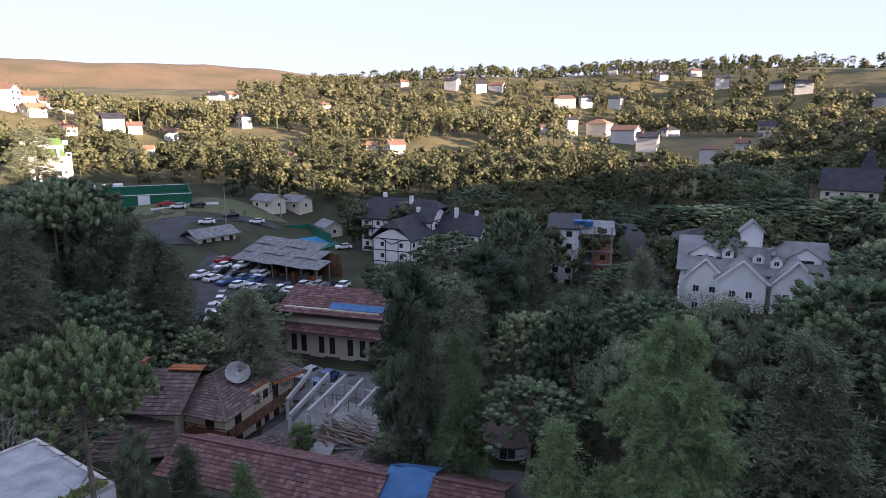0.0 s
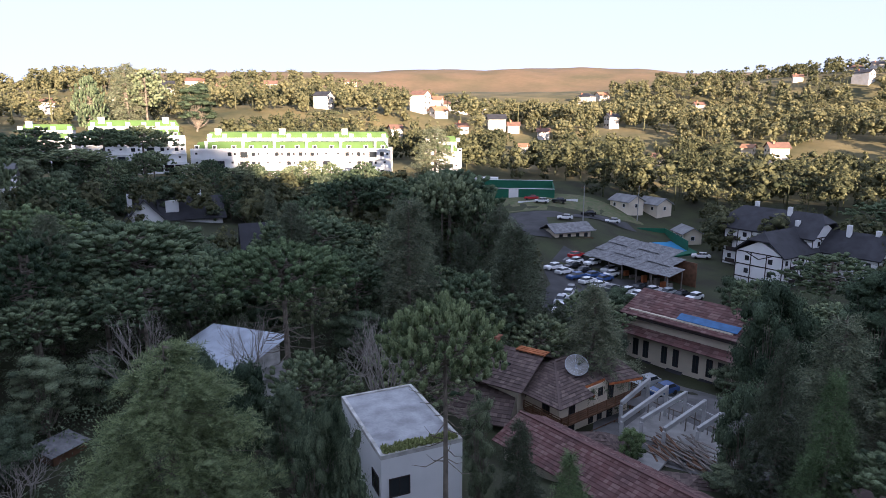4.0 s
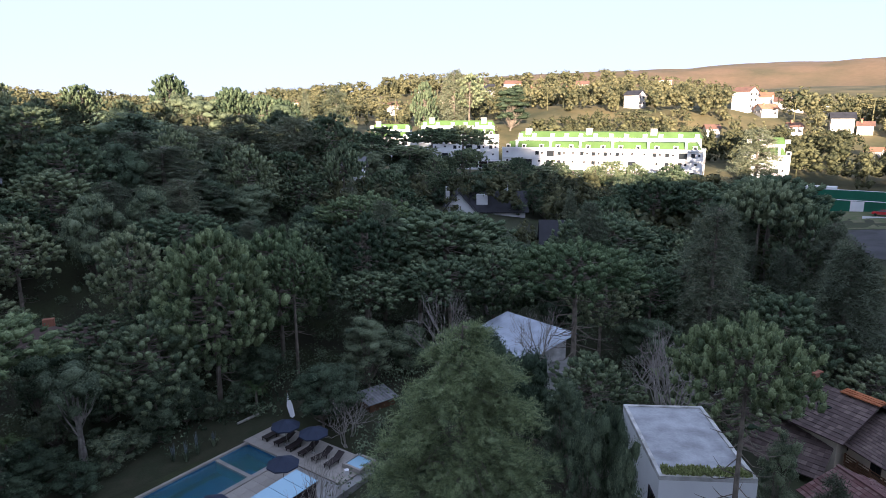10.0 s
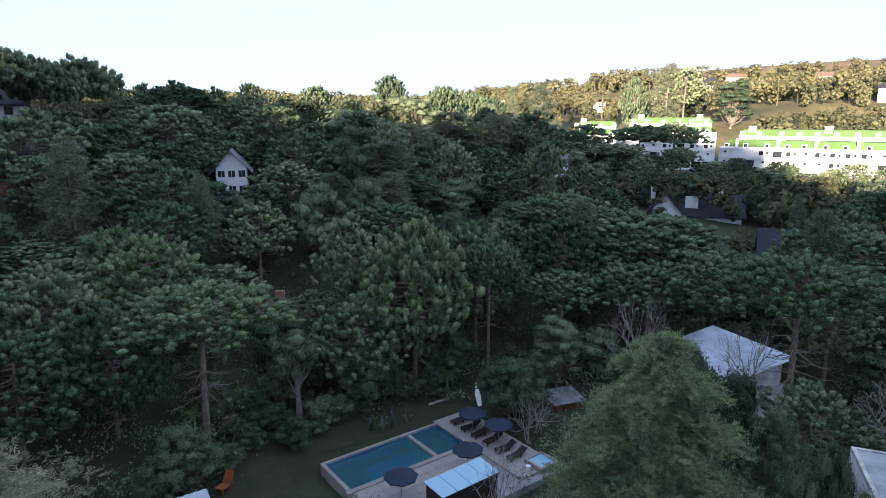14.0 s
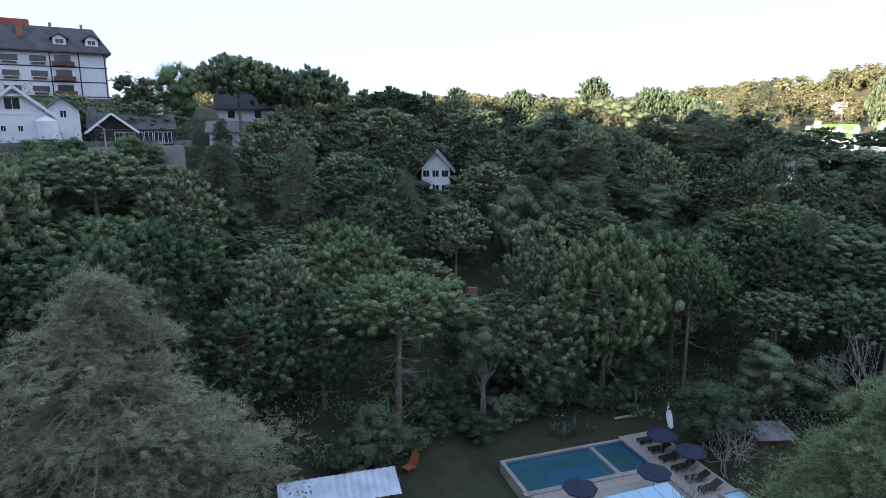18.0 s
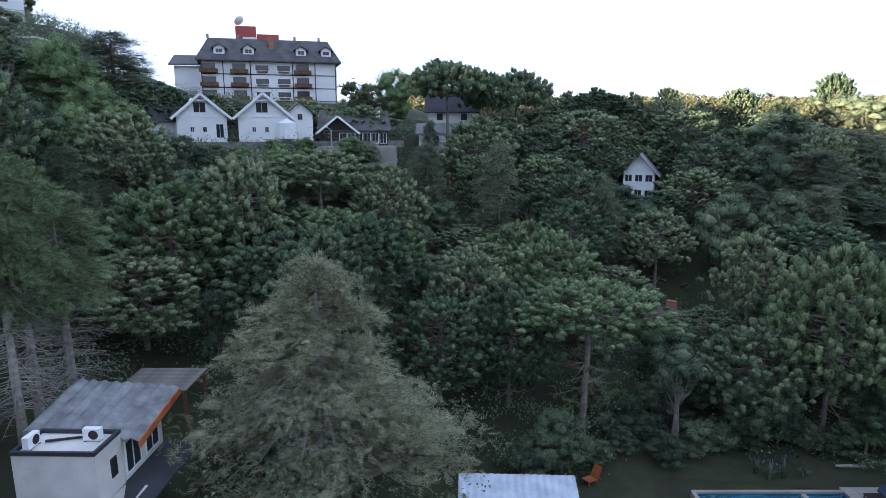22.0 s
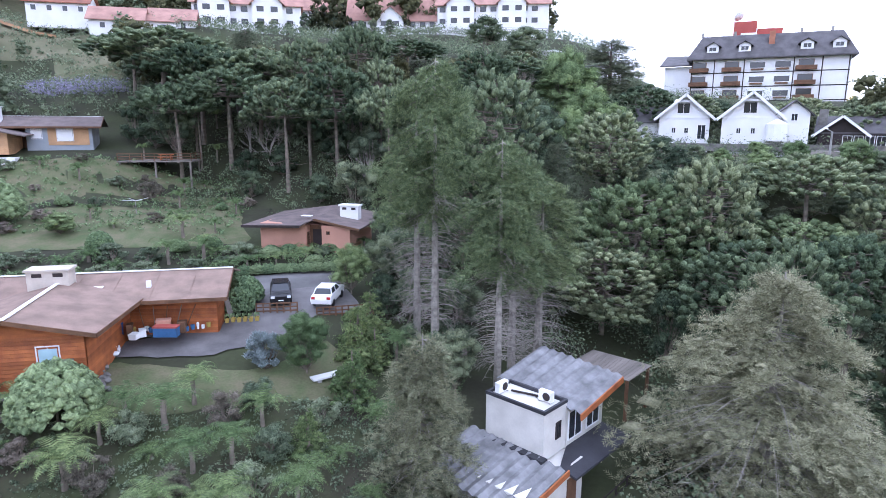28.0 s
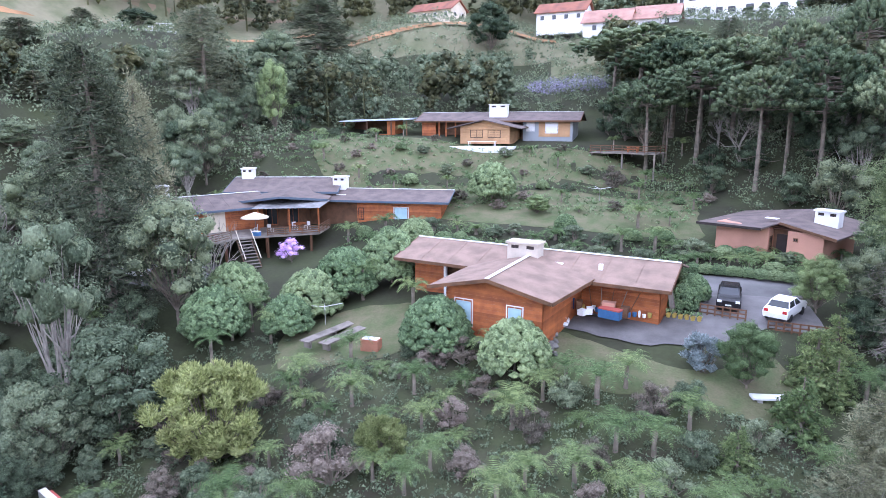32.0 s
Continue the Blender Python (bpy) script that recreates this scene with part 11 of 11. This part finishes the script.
low_growth("copse_herbs", "low herbs and grass among the garden shrubs", 28, 2600, (154, 182), 34, 70, 0.8, 0.14, (0.2, 0.6), LEAF["bush"], 26, 1.2, lambda x, y: inside(x, y, PINKBED) or inside(x, y, COPSE))
low_growth("slope_herbs", "rough grass tussocks and herbs on the garden slope", 24, 9000, (150, 232), 58, 112, 1.1, 0.16, (0.15, 0.6), LEAF["bush"], 24, 1.4, lambda x, y: inside(x, y, SLOPE) or inside(x, y, HEDGE))
low_growth("hill_scrub", "scrub and saplings covering the hill behind the houses", 25, 9000, (140, 250), 92, 170, 2.2, 0.32, (0.8, 2.6), LEAF["sage"], 39, 1.1, lambda x, y: math.hypot(x, y) > 112 or bearing(x, y)[0] < 172 or bearing(x, y)[0] > 212)
low_growth("flowering_scrub", "pale lilac-grey flowering scrub on the steep bank", 26, 900, (183.6, 190), 121, 134, 1.1, 0.22, (0.8, 1.8), LEAF["lilac"], 45, 1.0)
patch("upper_lawn", LAWN, "clipped green lawn edge above the flowering bank", "grass", [(-r * math.sin(radians(a)), r * math.cos(radians(a))) for a, r in ((182.5, 136), (188, 135), (195, 134), (195, 139), (188, 141), (182.5, 142))], 0.3, 3, True)
low_growth("pool_edge_grass", "tall dark grass and herbs beside the pool", 27, 2600, (60, 112), 36, 64, 0.7, 0.16, (0.2, 0.6), LEAF["broad"], 24, 1.2, lambda x, y: inside(x, y, POOLSIDE))


def utility_pole(x, y, high, lamp=False):
    """A slim street pole; lamp: with a bent arm and a lantern."""
    ob = thing("street_lamp" if lamp else "utility_pole", "slim grey street lamp on the wooded slope" if lamp else "tall concrete utility pole beside the valley road", "street lamp" if lamp else "pole", pose(x, y, ground(x, y) - 0.3))
    part("pole", round_data("pole", CONCRETE, [(0.16, 0), (0.1, high)], 8), ob)
    if lamp:
        part("arm", bars("arm", CONCRETE, ((0, 0, high), (1.1, 0, high + 0.35), 0.08)), ob)
        part("lantern", boxes("lantern", FRAME, (0.9, 1.6, -0.12, 0.12, high + 0.3, high + 0.42)), ob)
    else:
        part("crossarm", bars("crossarm", BROWN_WOOD, ((-0.9, 0, high - 0.5), (0.9, 0, high - 0.5), 0.12)), ob)


for kind, x, y, top, wide in (("cedar", -37.5, 76.3, 14.6, 4.8),
                              ("cedar", -21.8, 66.5, 10.2, 4.4),
                              ("skyline", -59.5, 92.5, 19.5, 5.4),
                              ("dome", -53.5, 96.0, 16.0, 4.6),
                              ("cedar", -1.8, 52.0, 11.9, 2.8),
                              ("bright_cedar", 1.6, 48.2, 11.2, 2.6),
                              ("shrub_tree", -4.3, 54.8, 7.0, 2.4),
                              ("lush_dome", -71.6, 7.9, 9.2, 3.2),
                              ("bright", -68.4, 3.4, 7.6, 2.4),
                              ("araucaria", -68.0, -0.8, 9.4, 3.4)):
    grow(kind, x, y, top - ground(x, y), wide)
for x, y, high, wide in ((-51.2, -3.2, 2.8, 2.1), (-53.8, -0.8, 3.2, 2.3), (-55.6, 1.0, 2.6, 1.8), (-54.1, -5.7, 2.6, 2.0), (-51.8, -7.4, 2.2, 1.8), (-56.8, 3.4, 1.8, 1.5)):
    grow("shrub_tree", x, y, high, wide)
for x, y, high, wide in ((-48.1, 17.6, 4.6, 1.9), (-49.3, 18.6, 4.2, 1.7), (-32.0, 9.6, 8.6, 2.0)):
    grow("bare", x, y, high, wide)


for kind, x, y, top, wide in (("cedar", 93.3, -72.2, 35.0, 3.6), ("grey_cedar", 86.7, -70.9, 33.2, 3.6), ("cedar", 91.8, -80.4, 36.4, 3.4),
                              ("broad", 79.4, -60.8, 27.5, 3.4), ("bluegreen", 74.3, -60.8, 25.3, 3.0), ("pine", 77.8, -69.0, 28.2, 3.0),
                              ("bluegreen", 69.1, -51.2, 20.6, 3.0), ("shrub_tree", 66.0, -52.0, 19.4, 2.6), ("grey_cedar", 85.8, -81.1, 33.6, 3.4),
                              ("pine", 109.1, -87.8, 40.4, 3.8), ("cedar", 106.1, -98.8, 43.5, 4.0), ("broad", 95.7, -102.2, 41.3, 3.6)):
    grow(kind, x, y, max(4.0, top - ground(x, y)), wide)


for kind, x, y, top, wide in (("araucaria", 94.4, 200.9, 16.1, 5.2),
                              ("broad", 96.6, 191.0, 13.7, 5.0),
                              ("dome", 106.2, 197.2, 15.7, 5.4),
                              ("cedar", 107.9, 187.1, 13.7, 4.6),
                              ("broad", 86.4, 198.0, 13.2, 5.0),
                              ("dome", 89.9, 183.1, 11.3, 4.8),
                              ("broad", 99.7, 178.0, 11.1, 4.8),
                              ("lush_dome", 97.9, 185.8, 12.4, 4.6),
                              ("araucaria", 116.8, 193.5, 13.5, 5.0)):
    grow(kind, x, y, max(6.0, top - ground(x, y)), wide)


def grass_tuft(x, y, high, seed):
    """A tuft of tall arching blades with pale plumes."""
    rng = np.random.default_rng(seed)
    blades, plumes = [], []
    for k in range(70):
        a, l, out = rng.uniform(0, 6.28), high * rng.uniform(0.6, 1.0), rng.uniform(0.15, 0.7)
        d, w = np.array((math.cos(a), math.sin(a), 0)), np.array((-math.sin(a), math.cos(a), 0)) * 0.02
        o, mid, tip = d * 0.1, d * out * 0.4 + (0, 0, l * 0.7), d * out * 1.1 + (0, 0, l * 0.85)
        blades += [(o - w, o + w, mid + w * 0.7), (o - w, mid + w * 0.7, mid - w * 0.7), (mid - w * 0.7, mid + w * 0.7, tip)]
        if k % 7 == 0:
            top = d * out * 0.35 + (0, 0, high * rng.uniform(1.1, 1.45))
            plumes += tube([d * 0.06, top * (0.6, 0.6, 0.65), top], [0.01, 0.03, 0.004], 4)
    ob = thing("ornamental_grass", "tuft of tall grass with pale plumes beside the pool", "grass", pose(x, y, ground(x, y)), "grass tufts by the pool")
    part("blades", soup("blades", np.array(blades), LEAF["sage"]), ob)
    part("plumes", soup("plumes", np.array(plumes), LEAF["silver"]), ob)


for k, (x, y, high) in enumerate(((-53.6, 5.9, 1.7), (-53.0, 4.9, 1.4), (-53.4, 3.9, 1.2), (-54.4, 7.4, 1.1))):
    grass_tuft(x, y, high, 300 + k)
log = thing("fallen_log", "pale fallen log lying on the dark lawn", "log", pose(-56.9, 11.0, ground(-56.9, 11.0) + 0.16))
part("trunk", round_data("trunk", PALE_BARK, [(0.0, -1.25), (0.13, -1.2), (0.15, 0.0), (0.11, 1.2), (0.0, 1.22)], 9), log, at=pose(0, 0, 0, 90, 0, 24))


utility_pole(-55.4, 155.4, 11)
utility_pole(-48.8, 183.6, 11)
utility_pole(39.4, 121.8, 9)
utility_pole(-68.6, -48.4, 7.5, True)
